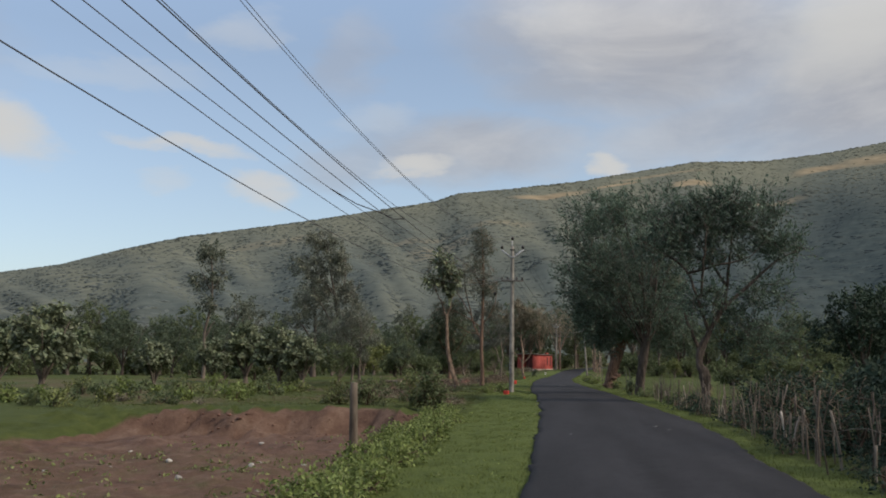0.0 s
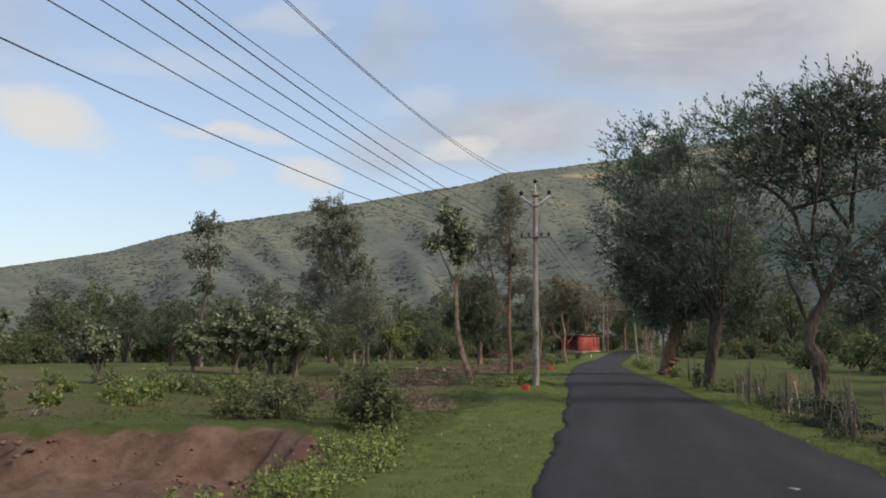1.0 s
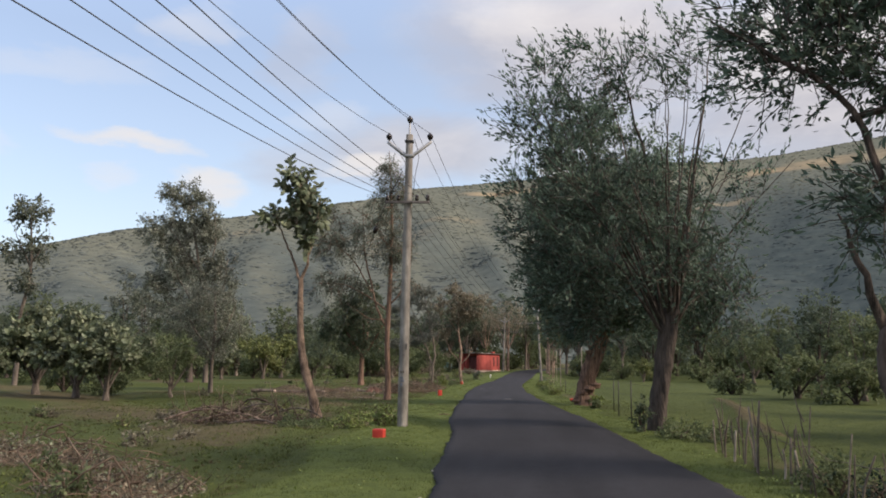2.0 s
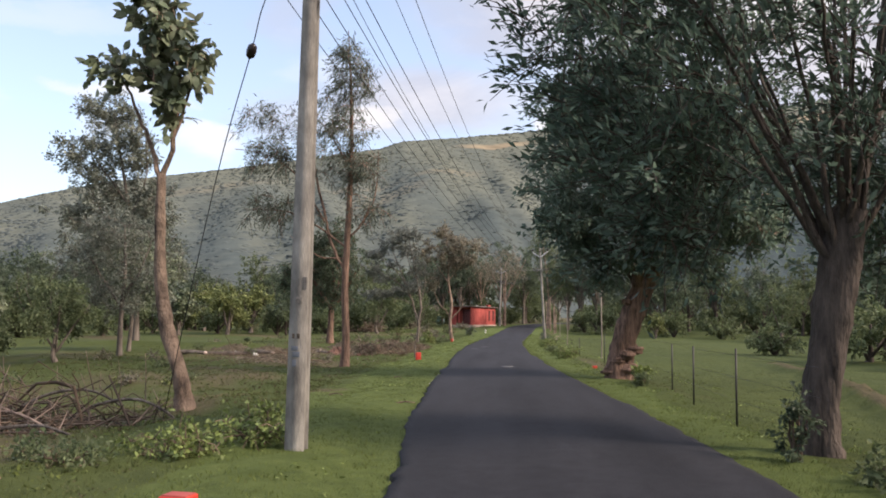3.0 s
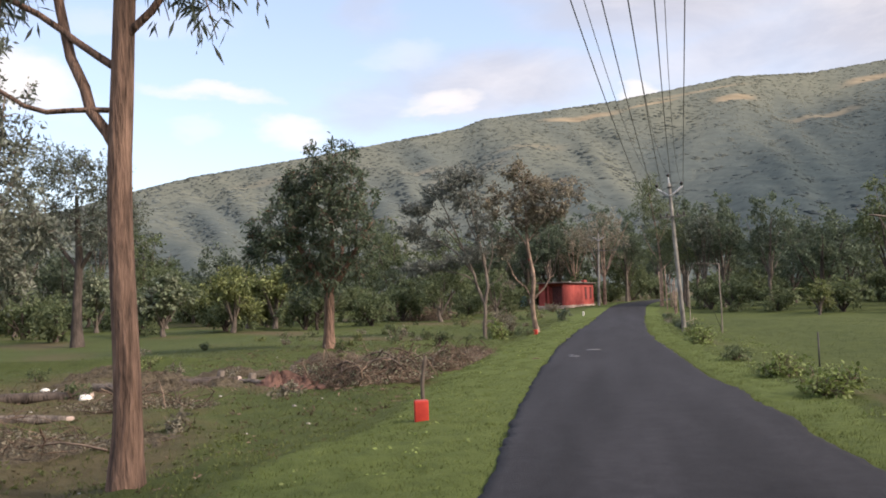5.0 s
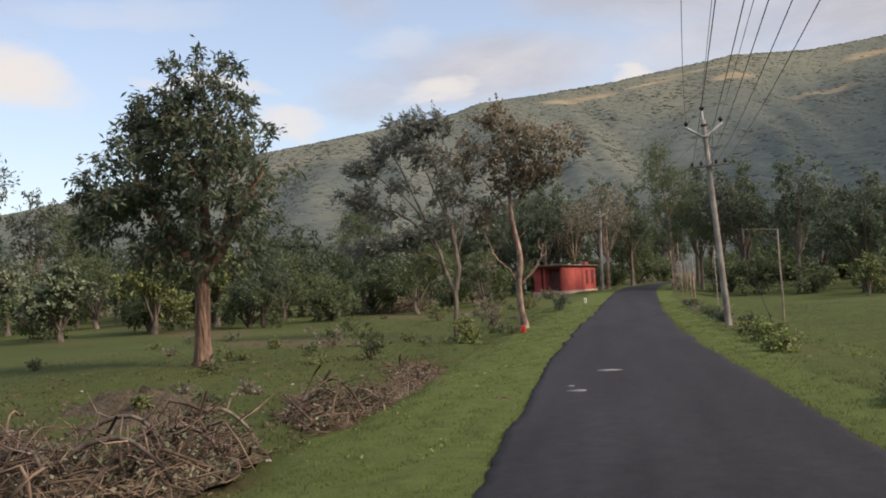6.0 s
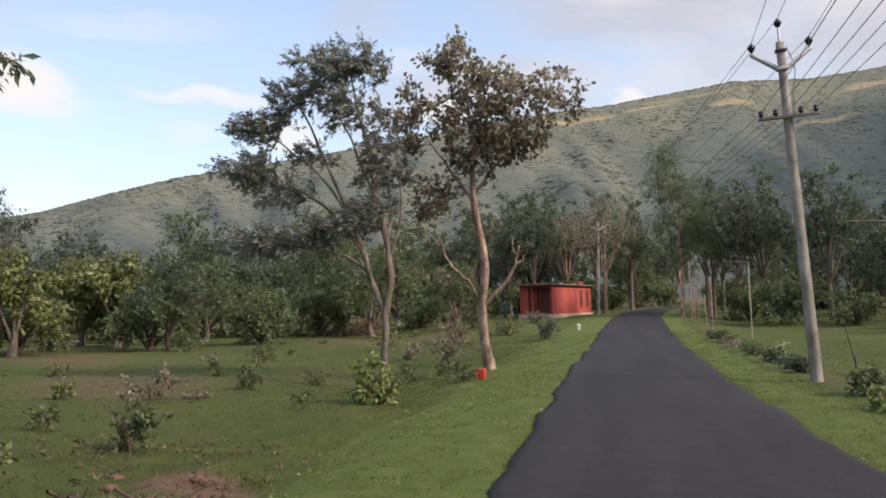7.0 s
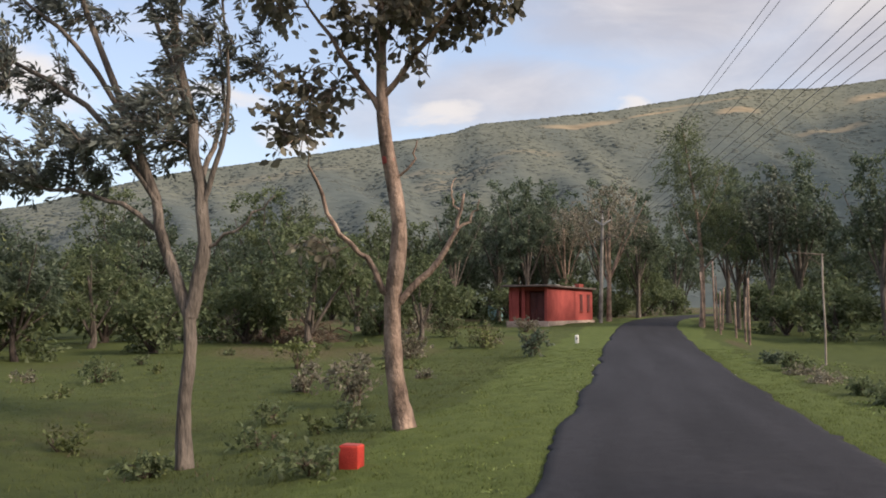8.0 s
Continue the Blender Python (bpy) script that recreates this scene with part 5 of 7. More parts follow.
tree("lopped_tree", gnd(-33.2, 80.5), [(0, 0, 0, 0.2), (0.1, 0, 2.0, 0.16), (0.0, 0, 4.5, 0.14), (0.6, 0, 8.0, 0.1), (0.3, 0, 12.6, 0.04)], [[(0, 0, 3.9, 0.09), (0.5, 0, 5.0, 0.07), (0.9, 0, 5.6, 0.05)], [(0.5, 0, 8.4, 0.06), (-0.4, 0, 10.2, 0.03), (-1.0, 0, 11.4, 0.015)], [(0.5, 0, 8.4, 0.06), (1.4, 0, 9.8, 0.03), (1.8, 0, 10.8, 0.015)]],
     [(0.3, 0, 12.2, 1.4, 1.2, 1.1, 34), (0.3, 0, 9.6, 1.9, 1.3, 1.0, 34), (0.4, 0, 7.2, 1.0, 1.0, 0.8, 14)], M_BARK, M_LEAF_GREY, "lopped tree with a thin crown and pale trunk", seed=38, leaf=0.3, width=0.45, per=30, spread=0.5, twigs=4, sides=7)
neem = tree("neem_tree", gnd(-27.5, 98.0), [(0, 0, 0, 0.24), (0, 0, 1.5, 0.18), (0.1, 0, 3.5, 0.15), (0, 0, 6.0, 0.06)], [[(0.1, 0, 3.0, 0.09), (1.2, 0, 4.6, 0.06), (2.2, 0, 6.0, 0.02)], [(0.1, 0, 3.0, 0.09), (-1.2, 0, 4.6, 0.06), (-2.2, 0, 6.0, 0.02)]],
     [(0, 0, 6.6, 2.2, 1.8, 1.4, 70), (1.4, 0, 4.8, 1.6, 1.6, 1.0, 40), (-1.4, 0, 4.8, 1.6, 1.6, 1.0, 40)], M_BARK_DARK, M_LEAF_GREY, "small-leaved meadow tree with an open crown", seed=39, leaf=0.16, width=0.4, per=50, spread=0.55, twigs=4, sides=8, flare=1.3)
neem.scale = (1.35, 1.35, 1.35)

tree("feathery_tree", gnd(6.0, 149.5), [(0, 0, 0, 0.2), (0.1, 0, 2.5, 0.15), (0.0, 0, 6.0, 0.12), (-0.5, 0, 10.0, 0.07), (-1.0, 0, 13.6, 0.02)],
     [[(0.05, 0, 3.6, 0.07), (1.3, 0, 5.0, 0.05), (2.6, 0, 6.6, 0.02)], [(0, 0, 4.6, 0.06), (-1.0, 0, 6.4, 0.04), (-1.8, 0, 8.6, 0.02)], [(-0.1, 0, 6.6, 0.05), (0.8, 0, 8.4, 0.03), (1.4, 0, 10.4, 0.015)], [(-0.1, 0, 6.2, 0.05), (0.2, 1.2, 8.0, 0.03), (0.2, 1.8, 9.4, 0.015)]],
     [(-0.9, 0, 12.6, 1.2, 1.2, 1.5, 40), (-1.3, 0, 10.4, 1.6, 1.4, 1.4, 46), (0.7, 0, 10.0, 1.5, 1.4, 1.4, 44), (-0.6, 0, 7.8, 1.8, 1.5, 1.2, 46), (1.5, 0, 7.4, 1.5, 1.4, 1.2, 40), (2.2, 0, 5.6, 1.3, 1.2, 0.9, 26), (0.2, 0, 5.4, 1.2, 1.2, 0.8, 20)],
     M_BARK_PINK, M_LEAF_GREEN, "tall feathery green tree by the road's bend", seed=41, leaf=0.2, width=0.28, per=52, spread=0.6, twigs=4, droop=0.7, sides=7, flare=1.2, fine=False)
# -------- the belt of trees round the meadow: six kinds, repeated
FAR_AT = (0, -400, 0)


def belt_kind(name, h, w, clear, foliage, bark, label, seed, leaf=0.24, n=120, per=42, width=0.5, stem=1):
    rg = np.random.default_rng(seed)
    limbs = []
    for k in range(4 + stem):
        a = k * 1.5 + rg.uniform(-0.4, 0.4)
        d = w * rg.uniform(0.22, 0.4)
        limbs.append([(0, 0, clear * 0.8, 0.09), (d * 0.5 * math.cos(a), d * 0.5 * math.sin(a), clear + (h - clear) * 0.3, 0.06), (d * math.cos(a), d * math.sin(a), clear + (h - clear) * rg.uniform(0.5, 0.8), 0.02)])
    blobs = [(0, 0, clear + (h - clear) * 0.62, w * 0.3, w * 0.3, (h - clear) * 0.36, n // 3)]
    for k in range(5):
        a = k * 1.26 + rg.uniform(-0.3, 0.3)
        d = w * rg.uniform(0.2, 0.32)
        blobs.append((d * math.cos(a), d * math.sin(a), clear + (h - clear) * rg.uniform(0.2, 0.65), w * 0.22, w * 0.22, (h - clear) * rg.uniform(0.18, 0.28), n // 7))
    return tree(name, FAR_AT, [(0, 0, 0, 0.2), (rg.uniform(-0.2, 0.2), 0, clear, 0.15), (rg.uniform(-0.4, 0.4), 0, clear + (h - clear) * 0.6, 0.06)], limbs, blobs, bark, foliage, label, "tree", "trees round the meadow", seed,
                leaf=leaf * 1.08, width=width, per=per, spread=0.06 * w + 0.1, twigs=4, sides=6, droop=0.3, flare=1.3, fine=False)


KINDS = [
    belt_kind("belt_tree", 8.5, 7.5, 1.6, M_LEAF_DARK, M_BARK_DARK, "dense dark green tree at the meadow's edge", 51, n=130),
    belt_kind("belt_tree", 10.5, 7.0, 2.2, M_LEAF_GREEN, M_BARK_DARK, "tall green tree at the meadow's edge", 52, n=130),
    belt_kind("belt_tree", 6.5, 6.5, 1.0, M_LEAF_GREEN, M_BARK, "spreading green tree at the meadow's edge", 53, n=100),
    belt_kind("belt_tree", 5.0, 5.0, 0.8, M_LEAF_YELLOW, M_BARK, "low yellowish-green tree at the meadow's edge", 54, leaf=0.27, n=90),
    belt_kind("belt_tree", 5.0, 4.6, 0.7, M_LEAF_BROAD, M_BARK, "small tree with pale silvery leaves", 55, leaf=0.3, n=80, width=0.62),
    belt_kind("belt_tree", 12.5, 6.0, 3.4, M_LEAF_GREY, M_BARK, "tall thin-crowned grey-green tree", 56, leaf=0.3, n=110, per=22),
    belt_kind("belt_tree", 12.0, 7.5, 3.8, M_LEAF_BRONZE, M_BARK_PINK, "tall half-bare tree with brownish twigs", 57, leaf=0.2, n=130, per=22),
    belt_kind("thicket", 3.4, 5.5, 0.15, M_LEAF_GREEN, M_BARK_DARK, "dense undergrowth beneath the trees", 58, leaf=0.3, n=80, per=24),
    belt_kind("thicket", 2.6, 5.0, 0.1, M_LEAF_GREEN, M_BARK_DARK, "dense green undergrowth beneath the trees", 59, leaf=0.28, n=76, per=24),
    belt_kind("belt_tree", 12.5, 6.8, 3.7, M_LEAF_DARK, M_BARK, "tall dark green tree on a bare slender trunk", 60, n=130),
    belt_kind("thicket", 3.2, 5.2, 0.2, M_LEAF_HEDGE_SHADED, M_BARK_DARK, "dark tangled thicket behind the fence", 63, leaf=0.24, n=90, per=30),
    belt_kind("belt_tree", 8.0, 7.0, 1.4, M_LEAF_HEDGE_SHADED, M_BARK_DARK, "dense dark tree behind the fence", 64, n=140),
]


def belt(kind, x, y, s=1.0, turn=0.0):
    ob = copy_thing(KINDS[kind], pose(*gnd(x, y, 0.06), 0, 0, turn))
    ob.scale = (s, s, s)
    return ob


rg = np.random.default_rng(77)
used = []
PLACED = [(4, -26, 43.5, 1.0), (4, -31, 47, 0.85), (4, -22.5, 49, 0.6), (4, -17.6, 62, 0.78), (4, -19.8, 63.4, 0.92), (4, -23.6, 66.5, 1.0), (4, -25.4, 64, 0.7), (2, -15.5, 64.5, 0.5), (8, -20.5, 68, 0.6), (7, -24.5, 71, 0.6), (7, -34, 88, 0.9), (7, -38, 92, 1.0), (7, -31, 84, 0.8), (0, -39, 86, 0.8), (7, -22, 118, 0.9), (7, -27, 115, 0.9), (7, -32, 112, 0.9), (7, -18, 122, 0.8), (3, -34, 131, 1.15), (3, -29, 128, 0.8), (4, -41, 121, 1.0), (4, -45.5, 117, 0.95), (3, -42, 140, 0.9), (4, -48, 156, 0.9), (0, -21, 118, 0.62), (3, -25.5, 121, 1.05), (2, -13.5, 128, 0.9), (2, -9.5, 133, 0.7),
          (6, 0.2, 163, 1.08), (6, -3.5, 168, 0.95), (9, 9.0, 154, 0.88), (5, 10.5, 150, 0.9), (0, 19.5, 139, 1.15), (0, 24.5, 150, 1.1), (9, 14, 158, 0.88), (9, 11.5, 166, 0.97), (1, 3.5, 182, 1.0), (0, -7, 176, 1.15), (5, -10, 172, 0.9), (0, -13, 166, 1.0), (1, -16, 160, 0.9), (0, 29, 132, 1.0), (2, 27, 119, 0.9), (3, 16.5, 128, 0.6), (0, 33, 112, 1.0), (9, 9.5, 162, 1.06), (9, 12.5, 151, 1.01), (9, 16.5, 147, 0.97), (0, 21, 158, 1.2), (1, 26, 141, 1.2), (1, -9, 182, 1.25), (0, -15, 176, 1.2), (1, -21, 172, 1.1), (0, -4, 186, 1.2), (7, 12, 140, 1.0), (8, 15, 136, 0.9), (7, 19, 131, 0.9), (8, 23, 126, 1.0), (7, 10.5, 146, 0.9), (8, 17, 88, 0.8), (7, 18.5, 78, 0.9), (7, 19, 70, 0.8), (8, 20, 62, 0.9), (2, 21, 74, 0.8), (0, 22, 84, 0.9), (2, 20, 55, 0.9), (0, 17, 40, 0.8), (7, 15, 34, 0.9), (0, 14.5, 28, 0.7), (7, 12.5, 23, 0.9), (0, 13, 19, 0.7), (2, 16, 47, 0.8), (7, 11.5, 30, 0.6), (8, 1.0, 183, 1.0), (7, 4.5, 193, 1.1), (7, 8, 203, 1.2), (0, 6, 212, 1.1), (7, 15, 199, 1.0), (8, 19, 195, 1.1), (9, 9.2, 204, 1.0), (0, 10.8, 211, 1.15), (7, 8.6, 199.5, 0.9), (0, 7.2, 222, 1.2),
          (4, -28, 108, 0.85), (3, -25, 112, 0.95), (3, -28, 121.5, 1.0), (2, -22.5, 125, 0.75), (0, -18, 133, 0.72), (2, -15, 141, 0.95), (1, -20.5, 139, 0.9), (0, -26, 135, 0.95), (1, -31, 140, 0.95), (0, -37, 136, 1.0), (1, -43, 132, 0.95), (0, -48, 127, 1.0), (2, -38, 127, 0.9), (0, -53, 112, 1.0), (1, -47, 108, 0.9), (0, -42, 104, 0.85), (0, -52, 100, 0.95), (2, -37, 100, 0.8),
          (7, -17, 129, 1.0), (7, -21, 131, 1.0), (7, -25, 130, 1.0), (7, -32, 134, 1.1), (7, -36, 131, 1.0), (7, -41, 126, 1.1), (7, -45, 122, 1.0), (8, -12.5, 137, 0.9), (7, -11, 148, 1.0), (7, -13.5, 153, 1.1), (7, -33, 104, 0.8), (7, -38, 108, 0.9), (8, -35, 95, 0.8), (7, -41, 97, 1.0),
          (9, -6.5, 163.5, 1.02), (9, -9.5, 168, 1.06), (9, -0.5, 173, 1.10), (9, 3.2, 177, 1.06), (9, -12, 159, 0.89), (9, -5.5, 172, 1.10), (7, -2.5, 166, 1.2), (7, -7.5, 160, 1.0),
          (7, 9.2, 17.5, 0.75), (7, 9.6, 21.5, 0.8), (8, 8.4, 13.5, 0.8), (7, 9.8, 26, 0.7), (7, 8.6, 10.5, 0.8), (2, 11.5, 15, 0.8)]
for k, x, y, s in PLACED:
    if x > 8 and y < 62:      # growth behind the stick fence takes the leaves with shade in their colour
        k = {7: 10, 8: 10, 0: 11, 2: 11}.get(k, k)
    belt(k, x, y, s, rg.uniform(0, 360))
    used.append((x, y))
# the continuous belt behind them
LINE = np.array([(-75, 70), (-62, 95), (-55, 120), (-50, 140), (-40, 158), (-28, 168), (-14, 180), (0, 190), (14, 184), (26, 170), (36, 145), (40, 118), (36, 92), (34, 70), (33, 50), (34, 30)], float)
seg = np.r_[0, np.cumsum(np.linalg.norm(np.diff(LINE, axis=0), axis=1))]
for row, (gap, off, kinds) in enumerate(((6.2, 0.0, (0, 1, 2, 0, 1)), (7.0, 9.0, (0, 1, 0, 5)), (3.6, -1.0, (7, 8, 7)), (4.6, 6.0, (7, 8)))):
    d = rg.uniform(0, 3)
    while d < seg[-1]:
        x, y = np.interp(d, seg, LINE[:, 0]), np.interp(d, seg, LINE[:, 1])
        a = math.atan2(y - 95, x + 5)
        x, y = x + math.cos(a) * off + rg.normal() * 1.8, y + math.sin(a) * off + rg.normal() * 1.8
        if all((x - u) ** 2 + (y - w) ** 2 > (10 if row < 2 else 2) for u, w in used) and abs(x - road_left(y) - 1.86) > 5:
            belt(kinds[rg.integers(len(kinds))], x, y, rg.uniform(0.75, 1.15) * (1.0 if row < 2 else 1.2), rg.uniform(0, 360))
            used.append((x, y))
        d += gap * rg.uniform(0.7, 1.3)
for ob in KINDS:
    for o in (*ob.children_recursive, ob):
        bpy.data.objects.remove(o)

# -------- power line
def power_pole(at, h, label, lean=(0.0, 0.0), turn=0.0, base=0.30, top=0.19, arm=0.58, cross=0.52, drop=1.75, twist=0.0):
    ob = new("power_pole")
    ob.matrix_world = pose(*at, lean[0], lean[1], turn)
    tagged(ob, label, "power pole", "power line poles")
    ms = Mesher()
    hs = np.linspace(-0.4, h, 12)
    prof = []
    for z in hs:
        f = max(z, 0) / h
        w, d = base + (top - base) * f, (base + (top - base) * f) * 0.8
        g = w * 0.32
        prof.append([(-w / 2, -d / 2, z), (w / 2, -d / 2, z), (w / 2, -d * 0.26, z), (w / 2 - g, -d * 0.17, z), (w / 2 - g, d * 0.17, z), (w / 2, d * 0.26, z), (w / 2, d / 2, z), (-w / 2, d / 2, z), (-w / 2, d * 0.26, z), (-w / 2 + g, d * 0.17, z), (-w / 2 + g, -d * 0.17, z), (-w / 2, -d * 0.26, z)])
    v = np.array(prof).reshape(-1, 3)
    ct, st = math.cos(radians(twist)), math.sin(radians(twist))
    v[:, :2] = v[:, :2] @ np.array([[ct, st], [-st, ct]])
    q = [(i * 12 + j, i * 12 + (j + 1) % 12, (i + 1) * 12 + (j + 1) % 12, (i + 1) * 12 + j) for i in range(11) for j in range(12)]
    c = len(v)
    v = np.concatenate([v, [[0, 0, h + 0.01]]])
    ms.add(v, [(11 * 12 + j, 11 * 12 + (j + 1) % 12, c) for j in range(12)], q)
    part("shaft", ms, M_CONCRETE, ob)
    fz, cz = h - 0.55, h - drop
    part("clamp", Mesher().box((0, 0, fz), (top + 0.08, top * 0.72 + 0.08, 0.07), bevel=0.01), M_STEEL, ob)
    part("clamp", Mesher().box((0, 0, h - 0.18), (top + 0.07, top * 0.72 + 0.07, 0.05), bevel=0.008), M_DARKSTEEL, ob)
    tops = []
    for s in (-1, 1):
        part("arm", Mesher().tube([(s * 0.08, 0, fz), (s * (arm + 0.02), 0, fz + 0.36)], [0.05, 0.045], 4), M_STEEL, ob, "pale steel V arm")
        tops.append((s * arm, 0, fz + 0.36))
    part("top_pin", Mesher().tube([(0, 0, h - 0.1), (0, 0, h + 0.3)], [0.03, 0.022], 6), M_STEEL, ob)
    tops.append((0, 0, h + 0.25))
    ends = []
    for x, y, z in tops:
        prof2 = [(0, 0.018), (0.05, 0.018), (0.06, 0.04), (0.1, 0.066), (0.14, 0.078), (0.17, 0.078), (0.19, 0.05), (0.21, 0.04)]
        part("insulator", Mesher().tube([(x, y, z + a) for a, _ in prof2], [b for _, b in prof2], 10), M_INSUL, ob, "dark porcelain pin insulator", True)
        ends.append((x, y, z + 0.22))
    part("crossarm", Mesher().box((0, -0.1, cz), (cross * 2.2, 0.06, 0.06), bevel=0.006), M_RUSTED, ob, "dull rusted angle crossarm")
    for x in (-cross, -cross * 0.46, cross * 0.46, cross):
        prof2 = [(0.03, 0.02), (0.07, 0.05), (0.10, 0.055), (0.115, 0.035), (0.13, 0.055), (0.16, 0.045)]
        part("insulator", Mesher().tube([(x, -0.1, cz + a) for a, _ in prof2], [b for _, b in prof2], 9), M_INSUL, ob, "small dark shackle insulator", True)
        ends.append((x, -0.1, cz + 0.12))
    # jumper lead and service box
    part("jumper", Mesher().tube(smooth_line([(0.12, 0.02, h - 0.1, 0.008), (0.24, 0.03, fz, 0.008), (0.16, 0.03, fz - 0.5, 0.008), (0.13, 0, cz, 0.008)], 4)[:, :3], np.full(13, 0.008), 4), M_DARKSTEEL, ob)
    m = ob.matrix_world
    return ob, [m @ Vector(e) for e in ends]


p1, e1 = power_pole(gnd(-1.43, 44.0), 7.24, "weathered grey concrete power pole beside the verge", lean=(0, 0.6), turn=0, base=0.225, top=0.15, arm=0.52, cross=0.5, twist=-6)
for x, z, w, h, m in ((-0.05, 1.31, 0.03, 0.055, M_BARK_DARK), (0.01, 1.31, 0.035, 0.055, M_BARK_DARK), (-0.03, 1.17, 0.08, 0.05, M_FADED), (-0.01, 1.1, 0.09, 0.06, M_FADED), (-0.03, 1.0, 0.05, 0.08, M_FADED), (0.065, 1.92, 0.05, 0.15, M_STAIN), (0.0, 1.72, 0.075, 0.07, M_STAIN)):
    c6, s6, d6 = math.cos(radians(-6)), math.sin(radians(-6)), 0.4 * (0.225 - 0.075 * z / 7.24) + 0.0005
    part("paint_mark", Mesher().box((x * c6 + d6 * s6, x * s6 - d6 * c6, z), (w, 0.006, h), -6, bevel=0.002), m, p1, "grey damp stain" if m == M_STAIN else "faded painted lettering, worn to a smear")
p2, e2 = power_pole(gnd(3.56, 97.3), 6.85, "leaning pale concrete power pole by the road", lean=(0.5, -3.2), turn=-2, base=0.21, top=0.14, arm=0.55, drop=1.55)
p3, e3 = power_pole(gnd(-0.5, 157.5), 8.1, "pale concrete power pole in front of the hut's far end", lean=(0, 1.8), turn=-4)
p0, e0 = power_pole(gnd(-3.0, -2.0), 8.3, "tall weathered concrete power pole standing in the yard", cross=0.75, drop=3.5)


def conductor(pts):
    ob = new("power_line", Mesher().tube(pts, np.full(len(pts), 0.0062), 5).mesh("power_line", M_WIRE, True))
    tagged(ob, "thin sagging bare aluminium overhead conductor", "power line", "overhead conductors")


for a, b, n, sag in ((e1, e2, 40, 1.0), (e2, e3, 30, 0.55)):
    a, b = list(a) + [(a[4] + a[5]) / 2], list(b) + [(b[4] + b[5]) / 2]
    for k, (u, w) in enumerate(zip(a, b)):
        t = np.linspace(0, 1, n)[:, None]
        pts = np.array(u)[None] * (1 - t) + np.array(w)[None] * t
        pts[:, 2] -= sag * (1.4 if k < 3 else 1.25) * 4 * (t * (1 - t))[:, 0]
        pts[:, 0] -= sag * (0.3 if k < 3 else 0.12) * 4 * (t * (1 - t))[:, 0]      # blown aside by the wind
        conductor(pts)
# the slack span over the yard: side drift, slope and sag of each conductor, from the verge pole back
SLACK = {0: (-0.031, -0.1779, 0.0033), 1: (-0.0802, -0.1576, 0.0042), 2: (-0.0607, -0.1723, 0.0042), 3: (-0.0143, -0.1463, 0.0023), 4: (-0.0346, -0.1302, 0.0025), 5: (-0.0261, -0.1202, 0.0021), 6: (-0.0227, -0.1233, 0.0021), 7: (-0.052, -0.1122, 0.0024)}
ends_near = {k: np.array(e) for k, e in enumerate(e1)}
back = {k: np.array(e) for k, e in enumerate(e0)}
ends_near[7], back[7] = (ends_near[4] + ends_near[5]) / 2, (back[3] + back[4]) / 2
span = {}
for k, (drift, slope, curve) in SLACK.items():
    d = np.linspace(0, 42.5, 34)
    p = np.stack([ends_near[k][0] + drift * d, ends_near[k][1] - d, ends_near[k][2] + slope * d + curve * d * d], -1)
    span[k] = p
    conductor(np.concatenate([p, back[k][None]]))
pts = [span[k][22] for k in (7, 5, 6)]
bar = thing("line_spacer", tuple(pts[0]), "thin insulating spacer rod tied across the conductors", "line spacer")
for a, b in zip(pts[:-1], pts[1:]):
    part("rod", Mesher().tube([a - pts[0], (a + b) / 2 - pts[0] - [0, 0, 0.05], b - pts[0]], [0.01, 0.009, 0.01], 5), M_DARKSTEEL, bar)
sc_, sd_ = np.array([3.38, 97.75, 4.9]), np.array([6.0, 103.5, -0.2])
stay2 = thing("stay_wire", tuple(sd_), "steel stay wire bracing the leaning pole", "stay wire")
part("strand", Mesher().tube(sc_ + (sd_ - sc_) * np.linspace(0, 1, 8)[:, None] - sd_, np.full(8, 0.01), 4), M_DARKSTEEL, stay2)
part("anchor_rod", Mesher().tube([(0, 0, -0.15), (-0.12, -0.3, 0.3)], [0.02, 0.016], 6), M_DARKSTEEL, stay2)
# stay wire with its egg insulator
sa, sb = np.array([-1.52, 44.0, 6.4]), np.array([-4.35, 47.2, -0.1])
stay = thing("stay_wire", tuple(sb), "steel stay wire with a dark egg insulator", "stay wire")
line = smooth_line([(*sa, 0.011), (-2.0, 44.2, 5.5, 0.011), (-2.28, 44.6, 4.99, 0.011), (-2.99, 45.4, 3.38, 0.011), (*sb, 0.008)], 5)[:, :3] - sb
part("strand", Mesher().tube(line, np.full(len(line), 0.009), 4), M_DARKSTEEL, stay)
mid = np.array([-2.28, 44.6, 4.99]) - sb
dirn = np.array([-0.36, 0.4, -0.84])
part("egg_insulator", Mesher().tube([mid + dirn * q for q in (-0.1, -0.07, 0, 0.07, 0.1)], [0.02, 0.055, 0.065, 0.055, 0.02], 8), M_INSUL, stay, "dark porcelain egg insulator", True)

